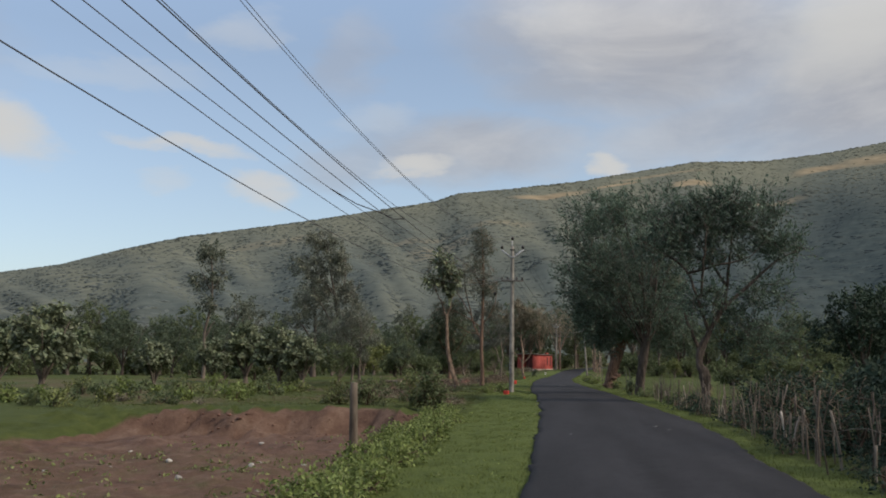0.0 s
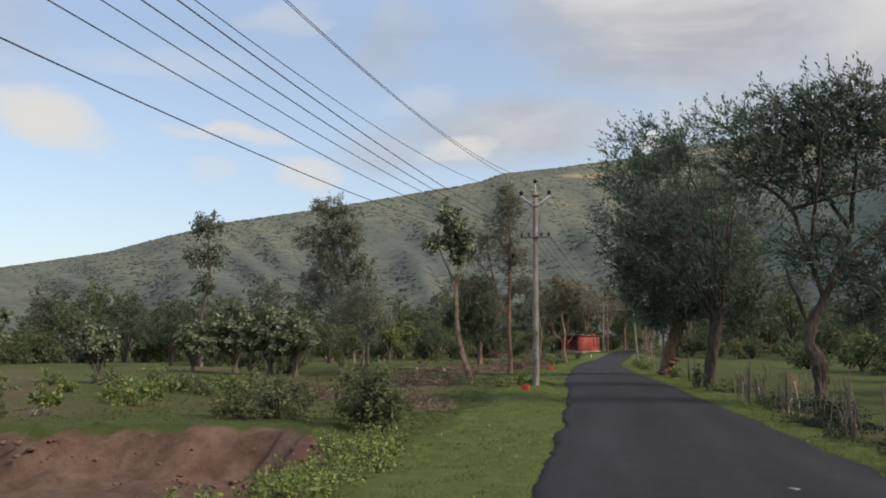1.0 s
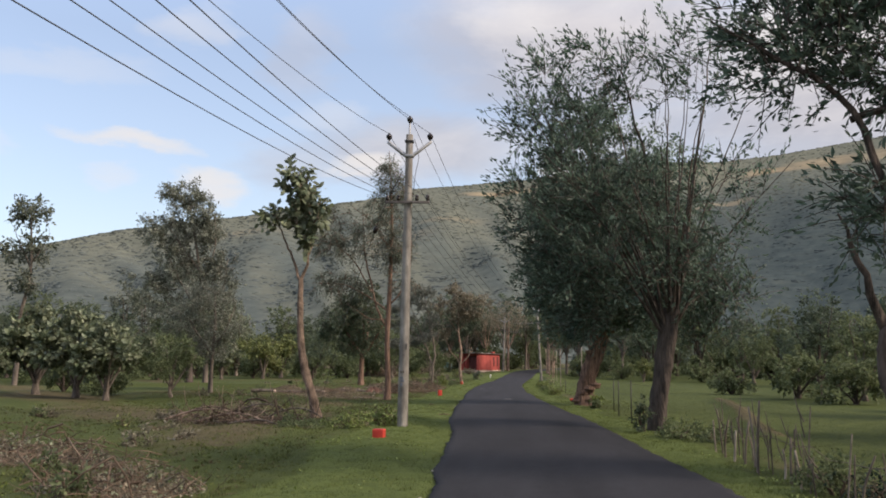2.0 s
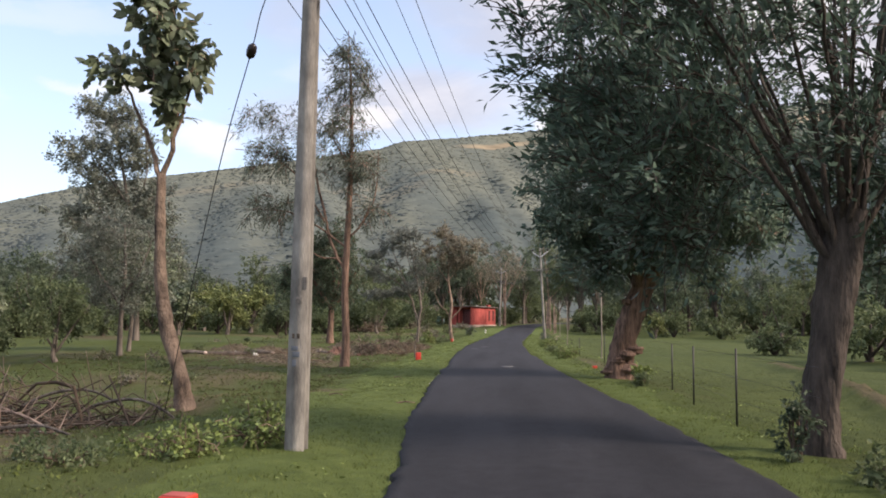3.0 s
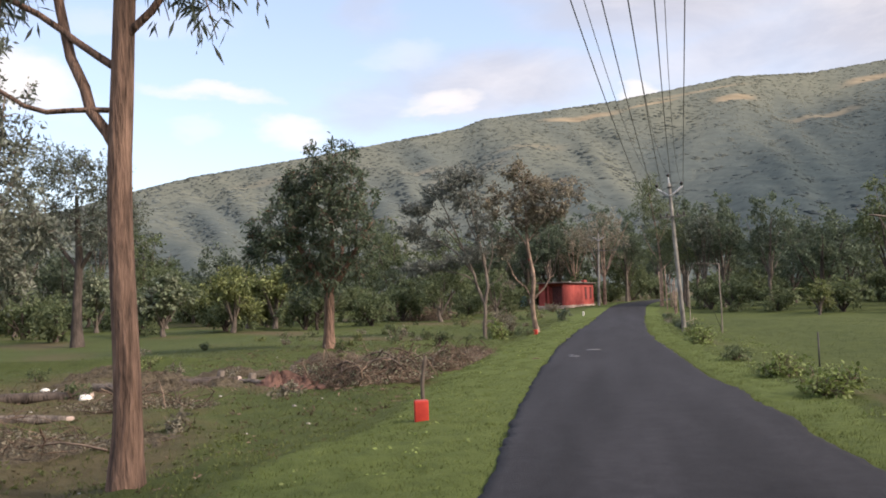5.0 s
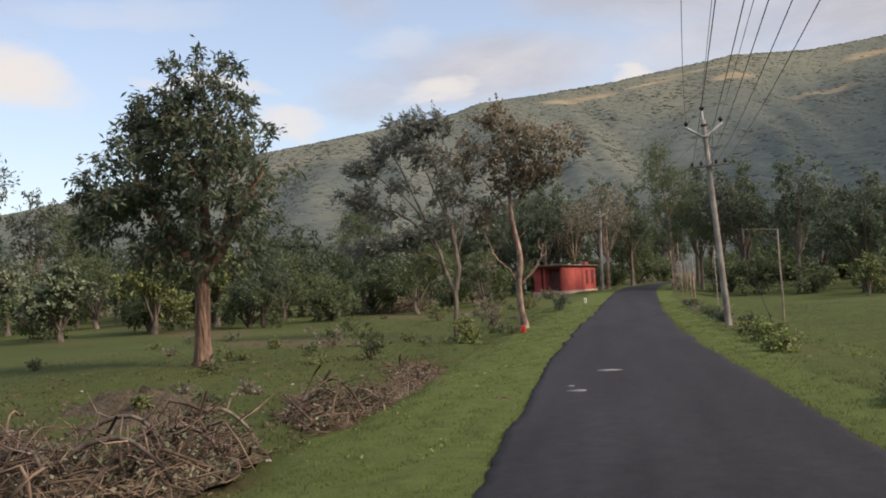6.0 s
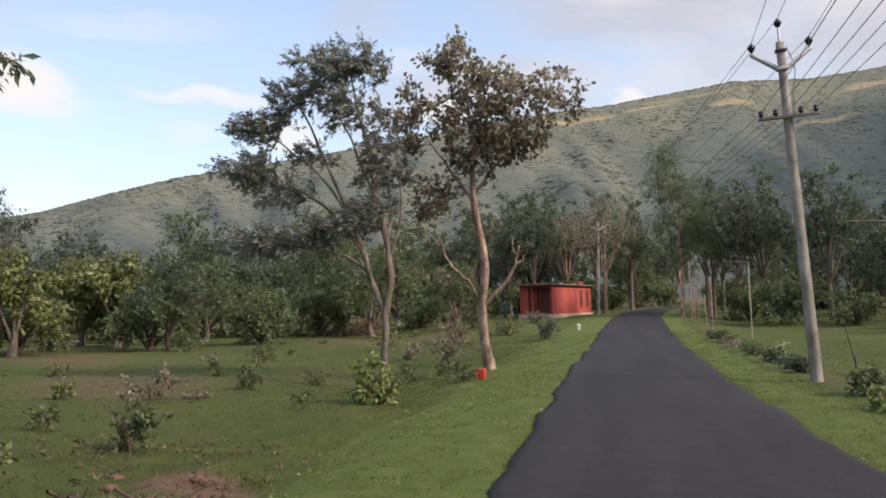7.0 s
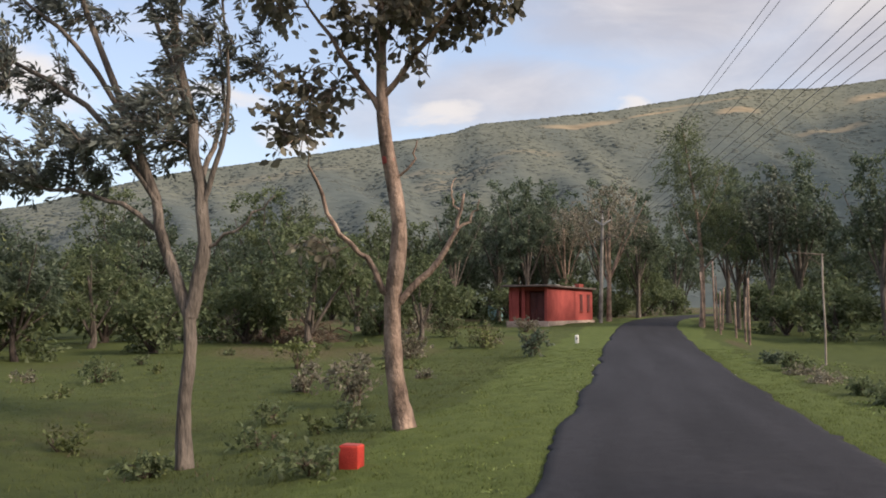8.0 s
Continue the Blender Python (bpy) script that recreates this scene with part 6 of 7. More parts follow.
# -------- the red hut
def hut(at, turn):
    ob = thing("red_hut", at, "long low red-painted hut with a flat overhanging roof", "hut", turn=turn)
    W, D, H = 2.9, 11.0, 2.45            # front, length, height; x along the front (to -W), y along the side
    part("plinth", Mesher().box((-W / 2, D / 2, 0.0), (W + 0.3, D + 0.3, 0.7), bevel=0.03), M_PLINTH, ob, "pale plaster plinth")
    part("side_wall", Mesher().box((-0.1, D / 2, 0.35 + H / 2), (0.2, D, H), bevel=0.015), M_HUTRED, ob, "bright red side wall")
    part("side_wall", Mesher().box((-W + 0.1, D / 2, 0.35 + H / 2), (0.2, D, H), bevel=0.015), M_HUTRED, ob)
    part("back_wall", Mesher().box((-W / 2, D - 0.1, 0.35 + H / 2), (W - 0.4, 0.2, H)), M_HUTRED, ob)
    for x0, x1 in ((-W + 0.2, -W + 0.75), (-W + 0.95, -W + 1.2)):
        part("front_pier", Mesher().box(((x0 + x1) / 2, 0.12, 0.35 + H / 2), (x1 - x0, 0.2, H), bevel=0.012), M_HUTRED, ob)
    part("lintel", Mesher().box((-W / 2 + 0.1, 0.12, 0.35 + H - 0.14), (W - 0.6, 0.18, 0.28)), M_HUTDARK, ob)
    part("front_wall", Mesher().box((-W + 0.85, 0.4, 0.35 + H / 2), (1.2, 0.15, H)), M_HUTDARK, ob, "maroon recessed wall, its shade put into the colour")
    for k in range(2):
        d = part("door_leaf", Mesher().box((-0.62 - 0.76 * k, 0.55, 0.35 + 1.05), (0.74, 0.06, 2.1), bevel=0.01), M_DOOR, ob, "closed maroon door leaf")
        part("door_panel", Mesher().box((-0.62 - 0.76 * k, 0.51, 0.35 + 1.5), (0.5, 0.05, 0.8), bevel=0.012), M_DOOR, d)
        part("door_panel", Mesher().box((-0.62 - 0.76 * k, 0.51, 0.35 + 0.55), (0.5, 0.05, 0.7), bevel=0.012), M_DOOR, d)
    for y in (7.9, 9.8):
        w = part("window", Mesher().box((0.012, y, 0.35 + 1.35), (0.06, 0.62, 1.25), bevel=0.01), M_DOOR, ob, "narrow dark shuttered window")
        part("frame", Mesher().box((0.02, y, 0.35 + 2.02), (0.12, 0.8, 0.08)).box((0.02, y, 0.35 + 0.68), (0.12, 0.8, 0.08)), M_HUTDARK, w)
    part("roof", Mesher().box((-W / 2, D / 2 - 0.25, 0.35 + H + 0.07), (W + 0.55, D + 0.9, 0.13), bevel=0.02), M_ROOF, ob, "thin weathered flat roof slab")
    part("parapet", Mesher().box((-0.3, D - 2.6, 0.35 + H + 0.27), (0.4, 1.1, 0.3), bevel=0.02), M_HUTDARK, ob)
    r = np.random.default_rng(4)
    for k in range(14):
        y = r.uniform(0.2, D - 1)
        x = r.uniform(-W + 0.2, -0.2)
        s = r.uniform(0.08, 0.2)
        part("roof_stone", Mesher().box((x, y, 0.35 + H + 0.135 + s * 0.35), (s * 1.4, s, s * 0.8), r.uniform(0, 90), bevel=s * 0.2), M_STONE if k % 2 else M_ROOF, ob, "loose stone weighing down the roof")
    return ob


hut(gnd(-4.25, 152.0, 0.0), -16.5)
shed = thing("teal_shed", gnd(-10.0, 170, 0), "small pale teal sheet-metal shed among the trees", "shed", turn=-15)
part("wall", Mesher().box((0, 0, 0.7), (1.0, 1.2, 1.4), bevel=0.02), M_TEAL, shed)
part("roof", Mesher().box((0, 0, 1.43), (1.3, 1.5, 0.08), bevel=0.02), M_ROOF, shed)

# -------- red marker blocks, milestone, posts
for x, y, h, w, a in ((-1.45, 40.5, 0.2, 0.23, -8), (-2.64, 68.62, 0.32, 0.2, 16), (-3.4, 99.6, 0.27, 0.22, -7), (3.92, 64.2, 0.1, 0.16, 12)):
    b = thing("marker_block", gnd(x, y, 0.05), "bright red painted concrete marker block in the grass", "marker block", "red marker blocks", turn=a)
    part("block", Mesher().box((0, 0, h / 2), (w, w * 0.85, h + 0.04), bevel=0.014), M_REDPAINT, b)
    part("paint_worn_top", Mesher().box((0, 0, h + 0.022), (w * 0.86, w * 0.7, 0.012), bevel=0.004), M_HUTRED, b, "rubbed top of the block")
ms_ = thing("milestone", gnd(-1.72, 130.8, 0.03), "small white painted milestone with a dark mark", "milestone")
part("stone", Mesher().box((0, 0, 0.18), (0.17, 0.11, 0.4), bevel=0.03), M_WHITE, ms_)
part("mark", Mesher().box((0, -0.057, 0.23), (0.06, 0.008, 0.11), bevel=0.002), M_BLACK, ms_)


def rough_post(name, at, h, r, label, seed, material=None, lean=0.06, group="", category="post"):
    q = np.random.default_rng(seed)
    ob = thing(name, at, label, category, group)
    l = q.normal(size=2) * lean * h
    line = smooth_line([(0, 0, -0.15, r * 1.1), (l[0] * 0.4 + q.normal() * 0.015, l[1] * 0.4, h * 0.45, r), (l[0], l[1], h, r * 0.85)], 3)
    line = np.concatenate([line, [[l[0], l[1], h + 0.006, r * 0.05]]])
    part("stake", Mesher().tube(line[:, :3], line[:, 3], 7, 0.08, q), material or M_STICK, ob)
    return ob


rough_post("wooden_post", gnd(-1.66, 12.85), 1.22, 0.06, "grey weathered wooden post at the yard's edge", 5, lean=0.01)
rough_post("wooden_post", gnd(-2.95, 70.3), 0.85, 0.033, "grey weathered wooden post in the grass", 6, lean=0.03)

# -------- stick fence
q = np.random.default_rng(15)
y = 8.0
k = 0
while y < 40:
    x = 4.95 + 0.35 * sstep(14, 26, y) - 0.25 * sstep(30, 42, y) + q.normal() * 0.13
    h = 0.4 + 0.75 * q.random() ** 1.3
    ob = rough_post("fence_stick", gnd(x, y), h, 0.01 + 0.013 * q.random() ** 2, "bare crooked wooden stake of the stick fence", 200 + k, lean=0.12, group="stick fence", category="fence stake", material=(M_STICK, M_STICK, M_STICK, M_STAKE)[k % 4])
    for _ in range(q.integers(0, 3)):
        z0 = h * q.uniform(0.4, 0.85)
        s = q.uniform(-1, 1)
        part("fork", Mesher().tube([(0.0, 0, z0), (s * 0.1, 0.05, z0 + 0.16), (s * 0.16, 0.1, z0 + 0.4)], [0.012, 0.009, 0.005], 5), M_STICK, ob)
    y += q.uniform(0.1, 0.52)
    k += 1
for z0 in (0.55,):
    ys2 = np.arange(8, 40, 0.6)
    xs2 = 4.95 + 0.35 * sstep(14, 26, ys2) - 0.25 * sstep(30, 42, ys2)
    pts = np.stack([xs2 - 0.02, ys2, gz(xs2, ys2) + z0 + q.normal(size=len(ys2)) * 0.07], -1)
    tagged(new("fence_rail", Mesher().tube(pts, np.full(len(ys2), 0.006), 4).mesh("fence_rail", M_STICK, True)), "thin crooked rail tied along the stick fence", "fence rail", "fence rails")
# thin steel fence posts and wires further on
for x, y, h in ((4.55, 48.0, 1.25), (4.6, 51.4, 1.2), (4.85, 55.0, 1.15), (4.75, 62.0, 1.1), (4.65, 67.8, 1.15), (4.3, 75.5, 0.9)):
    o = thing("fence_post", gnd(x, y, 0.1), "thin dark steel angle fence post", "fence post", "steel fence posts")
    part("angle", Mesher().box((0, 0, h / 2), (0.032, 0.008, h + 0.1)).box((0.013, 0.016, h / 2), (0.007, 0.032, h + 0.1)), M_DARKSTEEL, o)
for z0 in (0.4, 0.75, 1.1):
    pts = np.array([(4.6, 44.5, 0), (4.55, 48.0, 0), (4.6, 51.4, 0), (4.85, 55.0, 0), (4.75, 62.0, 0), (4.65, 67.8, 0)])
    pts[:, 2] = gz(pts[:, 0], pts[:, 1]) + z0
    pts = smooth_line(np.c_[pts, np.full(6, 0.003)], 5)
    tagged(new("fence_wire", Mesher().tube(pts[:, :3], pts[:, 3], 4).mesh("fence_wire", M_DARKSTEEL)), "thin slack barbed fence wire", "fence wire", "fence wires")


def lamp_post(at, h, arm, label, turn=0.0):
    o = thing("lamp_post", at, label, "lamp post", "thin posts along the road", turn)
    part("post", Mesher().tube([(0, 0, -0.2), (0.02, 0, h * 0.35), (-0.01, 0, h * 0.7), (0.0, 0, h)], [0.032, 0.028, 0.026, 0.022], 8), M_STAKE, o)
    part("arm", Mesher().tube([(0.06, 0, h - 0.02), (-arm * 0.5, 0, h + 0.03), (-arm, 0, h + 0.05)], [0.02, 0.018, 0.016], 6), M_STICK, o, "thin rusty arm")
    part("brace", Mesher().tube([(0, 0, h - 0.36), (-arm * 0.5, 0, h + 0.0)], [0.013, 0.013], 5), M_STICK, o)


lamp_post(gnd(5.1, 73.2), 3.05, 0.35, "thin pale post with a short arm by the field", 8)
lamp_post(gnd(5.1, 96.4), 3.1, 1.05, "thin pale lamp post with a braced arm", 0)
lamp_post(gnd(5.78, 117.6), 3.3, 0.9, "thin pale lamp post with a braced arm in the field", 0)
for k, (x, y, h) in enumerate(((5.9, 131, 3.0), (6.3, 134.5, 2.2), (5.9, 140, 2.4), (6.2, 144.5, 4.2), (5.8, 147, 3.6), (6.8, 146, 2.6), (6.4, 138, 1.9), (6.9, 149, 3.4))):
    rough_post("pole_stake", gnd(x, y), h, 0.055, "tall bare wooden stake by the road's far bend", 300 + k, M_BARK_PINK, 0.03, "tall stakes by the bend", "stake")
g_ = thing("bamboo_rack", gnd(4.73, 107.2), "leaning rack of pale bamboo poles in the grass", "bamboo rack")
for a, b in (((-0.5, 0, 0.06), (0.45, 0.1, 0.36)), ((0.2, 0.02, -0.05), (0.24, 0, 0.42)), ((-0.55, 0, 0.09), (0.3, 0, 0.07))):
    part("bamboo_pole", Mesher().tube([a, tuple((np.array(a) + b) / 2 + [0, 0, 0.02]), b], [0.016, 0.014, 0.011], 6), M_PLINTH, g_)

# -------- shrubs
SHRUBS = [
    # x, y, height, width, foliage, leaf, clumps
    (-2.9, 27.2, 1.25, 1.15, M_LEAF_GREEN, 0.13, 44, "leafy green bush at the edge of the red bank"), (-5.0, 28.0, 0.85, 1.3, M_LEAF_GREEN, 0.11, 34, "ragged green bush on the red bank"), (-3.5, 28.6, 1.15, 1.0, M_LEAF_YELLOW, 0.10, 36, "tall weedy bush with yellowing leaves"),
    (-6.0, 28.3, 0.8, 0.9, M_LEAF_YELLOW, 0.10, 24, "dry weedy bush with yellowing leaves"), (-3.0, 20.5, 0.5, 1.1, M_LEAF_FRESH, 0.11, 24, "low fresh green weeds beside the verge"),
    (-4.6, 94.4, 0.88, 0.85, M_LEAF_FRESH, 0.12, 34, "bright broad-leaved bush in the meadow"), (-3.0, 121.0, 1.05, 0.9, M_LEAF_DARK, 0.14, 22, "dark green bush on the verge"),
    (-5.3, 106.5, 0.9, 1.0, M_LEAF_BRONZE, 0.12, 26, "brownish bushy shrub in the meadow"), (-7.0, 108.5, 0.7, 0.8, M_LEAF_BRONZE, 0.12, 20, "dry brownish bush in the meadow"), (-4.6, 103.6, 0.45, 0.6, M_LEAF_GREEN, 0.1, 12, "small bush in the meadow"),
    (-6.3, 104.8, 0.35, 0.6, M_LEAF_GREEN, 0.1, 12, "small low bush in the meadow"), (-3.75, 99.3, 0.35, 0.8, M_LEAF_GREEN, 0.1, 16, "low leafy weeds beside the marker block"), (-6.3, 100.6, 0.3, 0.5, M_LEAF_GREEN, 0.1, 10, "small low bush in the meadow"),
    (-9.3, 95.0, 0.7, 0.9, M_LEAF_BRONZE, 0.12, 18, "straggly brownish bush in the meadow"), (-8.7, 98.5, 0.55, 0.5, M_LEAF_GREEN, 0.12, 12, "small upright bush in the meadow"), (-6.2, 88.9, 0.55, 0.6, M_LEAF_GREEN, 0.13, 14, "small leafy bush beside the drain"),
    (-11.2, 94.9, 0.4, 0.6, M_LEAF_YELLOW, 0.1, 12, "small yellowish bush in the meadow"), (-13.6, 111.3, 0.6, 1.3, M_LEAF_GREEN, 0.13, 22, "green spreading bush in the meadow"), (-9.5, 115, 0.9, 1.2, M_LEAF_YELLOW, 0.13, 22, "yellowish bush in the meadow"),
    (-7.5, 121, 1.1, 1.4, M_LEAF_BRONZE, 0.13, 26, "brownish bush before the hut"), (-5.6, 127, 1.2, 1.5, M_LEAF_YELLOW, 0.13, 28, "yellowish bush before the hut"), (-8.5, 135, 1.4, 1.8, M_LEAF_GREEN, 0.15, 30, "green bush beside the hut"), (-5.0, 143, 1.0, 1.4, M_LEAF_BRONZE, 0.14, 22, "brownish bush before the hut"),
    (-11, 139, 1.5, 2.2, M_LEAF_BRONZE, 0.16, 32, "dry brownish thicket at the meadow edge"), (-18, 130, 1.3, 2.4, M_LEAF_BRONZE, 0.16, 32, "dry brownish thicket at the meadow edge"), (-26, 122, 1.2, 2.0, M_LEAF_GREEN, 0.16, 26, "green thicket at the meadow's edge"),
    (3.45, 71.2, 0.4, 0.9, M_LEAF_FRESH, 0.1, 24, "leafy verge plants by the field"), (3.4, 74.6, 0.35, 0.9, M_LEAF_FRESH, 0.1, 24, "leafy verge plants by the field"), (3.2, 79.2, 0.28, 0.7, M_LEAF_GREEN, 0.09, 18, "low verge plants by the field"),
    (3.3, 87.0, 0.4, 0.8, M_LEAF_FRESH, 0.1, 22, "leafy verge plants by the field"), (3.45, 90.0, 0.42, 0.8, M_LEAF_FRESH, 0.1, 22, "leafy verge plants by the field"), (3.6, 92.6, 0.4, 0.8, M_LEAF_FRESH, 0.1, 22, "leafy verge plants by the field"), (3.9, 94.8, 0.42, 0.8, M_LEAF_GREEN, 0.1, 22, "leafy verge plants at the pole's foot"),
    (4.03, 106.2, 0.3, 0.6, M_LEAF_GREEN, 0.1, 18, "leafy verge plants by the field"), (3.93, 103.0, 0.34, 0.5, M_LEAF_DARK, 0.11, 16, "dark broad-leaved verge plant by the field"), (3.8, 100.6, 0.28, 0.45, M_LEAF_DARK, 0.11, 14, "dark broad-leaved verge plant by the field"), (3.72, 99.4, 0.3, 0.45, M_LEAF_DARK, 0.12, 16, "dark broad-leaved verge plant by the field"), (4.3, 117.4, 0.4, 0.6, M_LEAF_DARK, 0.11, 18, "dark leafy verge plant by the field"), (4.17, 108.1, 0.3, 0.5, M_LEAF_GREEN, 0.1, 16, "low verge plants by the field"), (4.1, 111.0, 0.16, 0.8, M_LEAF_BRONZE, 0.08, 16, "low dry weeds along the field's edge"), (4.2, 113.2, 0.16, 0.8, M_LEAF_BRONZE, 0.08, 16, "low dry weeds along the field's edge"), (4.3, 114.8, 0.45, 0.7, M_LEAF_GREEN, 0.1, 18, "leafy verge plants by the field"), (4.4, 57.0, 0.5, 0.45, M_LEAF_FRESH, 0.12, 12, "leafy sprouts at the tree's foot"), (4.3, 56.0, 0.35, 0.45, M_LEAF_GREEN, 0.1, 12, "leafy sprouts at the tree's foot"),
    (4.95, 43.0, 0.35, 1.1, M_LEAF_GREEN, 0.12, 20, "low weeds at the tree's foot"), (4.35, 44.6, 0.9, 0.4, M_LEAF_DARK, 0.1, 14, "leafy sprouts on the trunk's foot"), (5.6, 42.2, 0.3, 1.0, M_LEAF_GREEN, 0.11, 16, "low weeds by the fence"),
    (-2.0, 44.4, 0.35, 1.1, M_LEAF_FRESH, 0.1, 26, "low green weeds at the pole's foot"), (-2.7, 43.6, 0.25, 1.1, M_LEAF_FRESH, 0.1, 22, "low green weeds in the grass"), (-3.6, 42.8, 0.24, 1.1, M_LEAF_GREEN, 0.1, 18, "low green weeds in the grass"),
    (5.9, 16.5, 1.2, 1.6, M_LEAF_HEDGE_SHADED, 0.11, 34, "dark tangled hedge growth behind the fence"), (6.2, 19.5, 1.4, 1.8, M_LEAF_HEDGE_SHADED, 0.11, 36, "dark tangled hedge growth behind the fence"), (6.4, 23.0, 1.3, 1.8, M_LEAF_HEDGE_SHADED, 0.11, 36, "dark tangled hedge growth behind the fence"), (6.5, 26.5, 1.2, 1.7, M_LEAF_HEDGE_SHADED, 0.11, 32, "dark tangled hedge growth behind the fence"), (5.9, 13.5, 1.3, 1.7, M_LEAF_HEDGE_SHADED, 0.11, 36, "dark tangled hedge growth behind the fence"),
    (5.4, 29.6, 0.6, 1.0, M_LEAF_HEDGE_SHADED, 0.1, 20, "dark weeds at the fence's foot"), (5.3, 34.5, 0.5, 1.0, M_LEAF_GREEN, 0.1, 18, "weeds at the fence's foot"),
]
for k, (x, y, h, w, fol, leaf, n, label) in enumerate(SHRUBS):
    if -15 < x < -3.6 and 86 < y < 118:
        n = max(9, int(n * 0.65))
    near = y < 50
    shrub("bush", gnd(x, y), h, w, fol, label, 400 + k, leaf=leaf * (0.68 if near else 0.85), n=n, per=38 if near else 26)
# weeds along the yard and the verge's outer edge
q = np.random.default_rng(29)
for k in range(22):
    y = 8.5 + k * 1.25 + q.normal() * 0.3
    shrub("weed", gnd(5.5 + q.normal() * 0.35, y), q.uniform(0.2, 0.6), q.uniform(0.6, 1.1), M_LEAF_HEDGE_SHADED, "dark tangled weeds at the stick fence's foot", 470 + k, leaf=0.06, n=12, per=18, stems=4, group="weeds along the fence", category="weed")
q = np.random.default_rng(19)
for k in range(34):
    y = 8.5 + k * 0.5 + q.normal() * 0.2
    x = -1.2 - 0.055 * (y - 10) + q.normal() * 0.16
    shrub("weed", gnd(x, y), q.uniform(0.16, 0.4), q.uniform(0.5, 0.95), M_LEAF_FRESH, "bright green leafy weeds along the yard's edge", 500 + k, leaf=0.06, n=18, per=28, stems=3, group="weeds along the yard", category="weed")
for k in range(40):
    x, y = q.uniform(-26, -11), q.uniform(28, 46)
    shrub("weed", gnd(x, y), q.uniform(0.35, 0.9), q.uniform(0.6, 1.4), (M_LEAF_FRESH, M_LEAF_GREEN, M_LEAF_YELLOW)[k % 3], "leafy weeds at the yard's far edge", 560 + k, leaf=0.14, n=14, per=16, stems=3, group="weeds beyond the yard", category="weed")
for k in range(84):
    y = q.uniform(28, 130)
    x = road_left(y) - q.uniform(3.2, 16)
    if (x + 10.3) ** 2 + (y - 88) ** 2 < 2:
        continue
    shrub("weed", gnd(x, y), q.uniform(0.15, 0.4), q.uniform(0.3, 0.7), (M_LEAF_GREEN, M_LEAF_BRONZE, M_LEAF_YELLOW)[k % 3], "small weedy clump in the meadow", 620 + k, leaf=0.09, n=9, per=14, stems=3, group="weeds in the meadow", category="weed")


# -------- brushwood, logs, stones
def brush_pile(name, at, rx, ry, h, n, label, seed, length=1.0, thick=0.0065):
    q = np.random.default_rng(seed)
    ob = thing(name, at, label, "brushwood pile", "brushwood piles")
    ms = Mesher()
    a, r = np.meshgrid(np.linspace(0, 2 * math.pi, 28, endpoint=False), np.linspace(0, 1, 9), indexing="ij")
    hz = h * 0.5 * (1 - r * r) * (1 + 0.5 * np.sin(a * 3 + seed) * r + q.normal(size=r.shape) * 0.22) - 0.03
    out = 1 + 0.12 * np.sin(a * 5 + seed)
    v = np.stack([np.cos(a) * r * rx * 0.95 * out, np.sin(a) * r * ry * 0.95 * out, hz], -1).reshape(-1, 3)
    ms.add(v, None, [(i2 * 9 + j2, ((i2 + 1) % 28) * 9 + j2, ((i2 + 1) % 28) * 9 + j2 + 1, i2 * 9 + j2 + 1) for i2 in range(28) for j2 in range(8)])
    if h > 0.3:
        part("litter_mound", ms, M_LITTER, ob, "matted brown litter under the twigs", True)
    for nm, cnt, th in (("twig", int(n * 1.5), thick), ("bough", max(6, n // 9), thick * 2.6)):
        ms = Mesher()
        for _ in range(cnt):
            a, r = q.uniform(0, 6.28), q.random() ** 0.6
            x, y = math.cos(a) * r * rx, math.sin(a) * r * ry
            z = h * (1 - r * r) * q.uniform(0.05, 1.0) * (1 + 0.4 * math.sin(a * 2 + seed)) + 0.02
            d = q.normal(size=3) * [1, 1, 0.35 if nm == "twig" else 0.8]
            d /= np.linalg.norm(d)
            L = length * q.uniform(0.35, 1.2 if nm == "twig" else 1.7)
            p = np.array([x, y, z])
            b = q.normal(size=3) * 0.2 * L
            pts = [p - d * L / 2, p + b, p + d * L / 2]
            pts = np.array(pts)
            pts[:, 2] = np.maximum(pts[:, 2], 0.0)
            l = smooth_line(np.c_[pts, [th, th * 0.8, th * 0.4]], 2)
            ms.tube(l[:, :3], l[:, 3], 4)
        tagged(part(nm, ms, M_TWIG, ob), kind="stuff")
    ms = Mesher()
    c = int(500 + 300 * rx * ry)
    a, r = q.uniform(0, 6.28, c), q.random(c) ** 0.5
    P = np.stack([np.cos(a) * r * rx, np.sin(a) * r * ry, h * (1 - r * r) * q.uniform(0.1, 1, c) + 0.02], -1)
    P[:, 2] += 0.12 * h
    ms.leaves(P, q.normal(size=(c, 3)), q.uniform(0.035, 0.08, c), 0.5, q)
    tagged(part("leaf_litter", ms, M_LEAF_BRONZE, ob, "withered brown leaves"), kind="stuff")
    if h > 0.38:
        ms, c = Mesher(), c // 3
        a, r = q.uniform(0, 6.28, c), q.random(c) ** 0.4
        P = np.stack([np.cos(a) * r * rx, np.sin(a) * r * ry, h * (1 - r * r) * q.uniform(0.6, 1.1, c) + 0.04], -1)
        ms.leaves(P, q.normal(size=(c, 3)), q.uniform(0.035, 0.075, c), 0.6, q)
        tagged(part("pale_leaves", ms, M_LEAF_BROAD, ob, "curled pale leaves still on the twigs"), kind="stuff")
    return ob


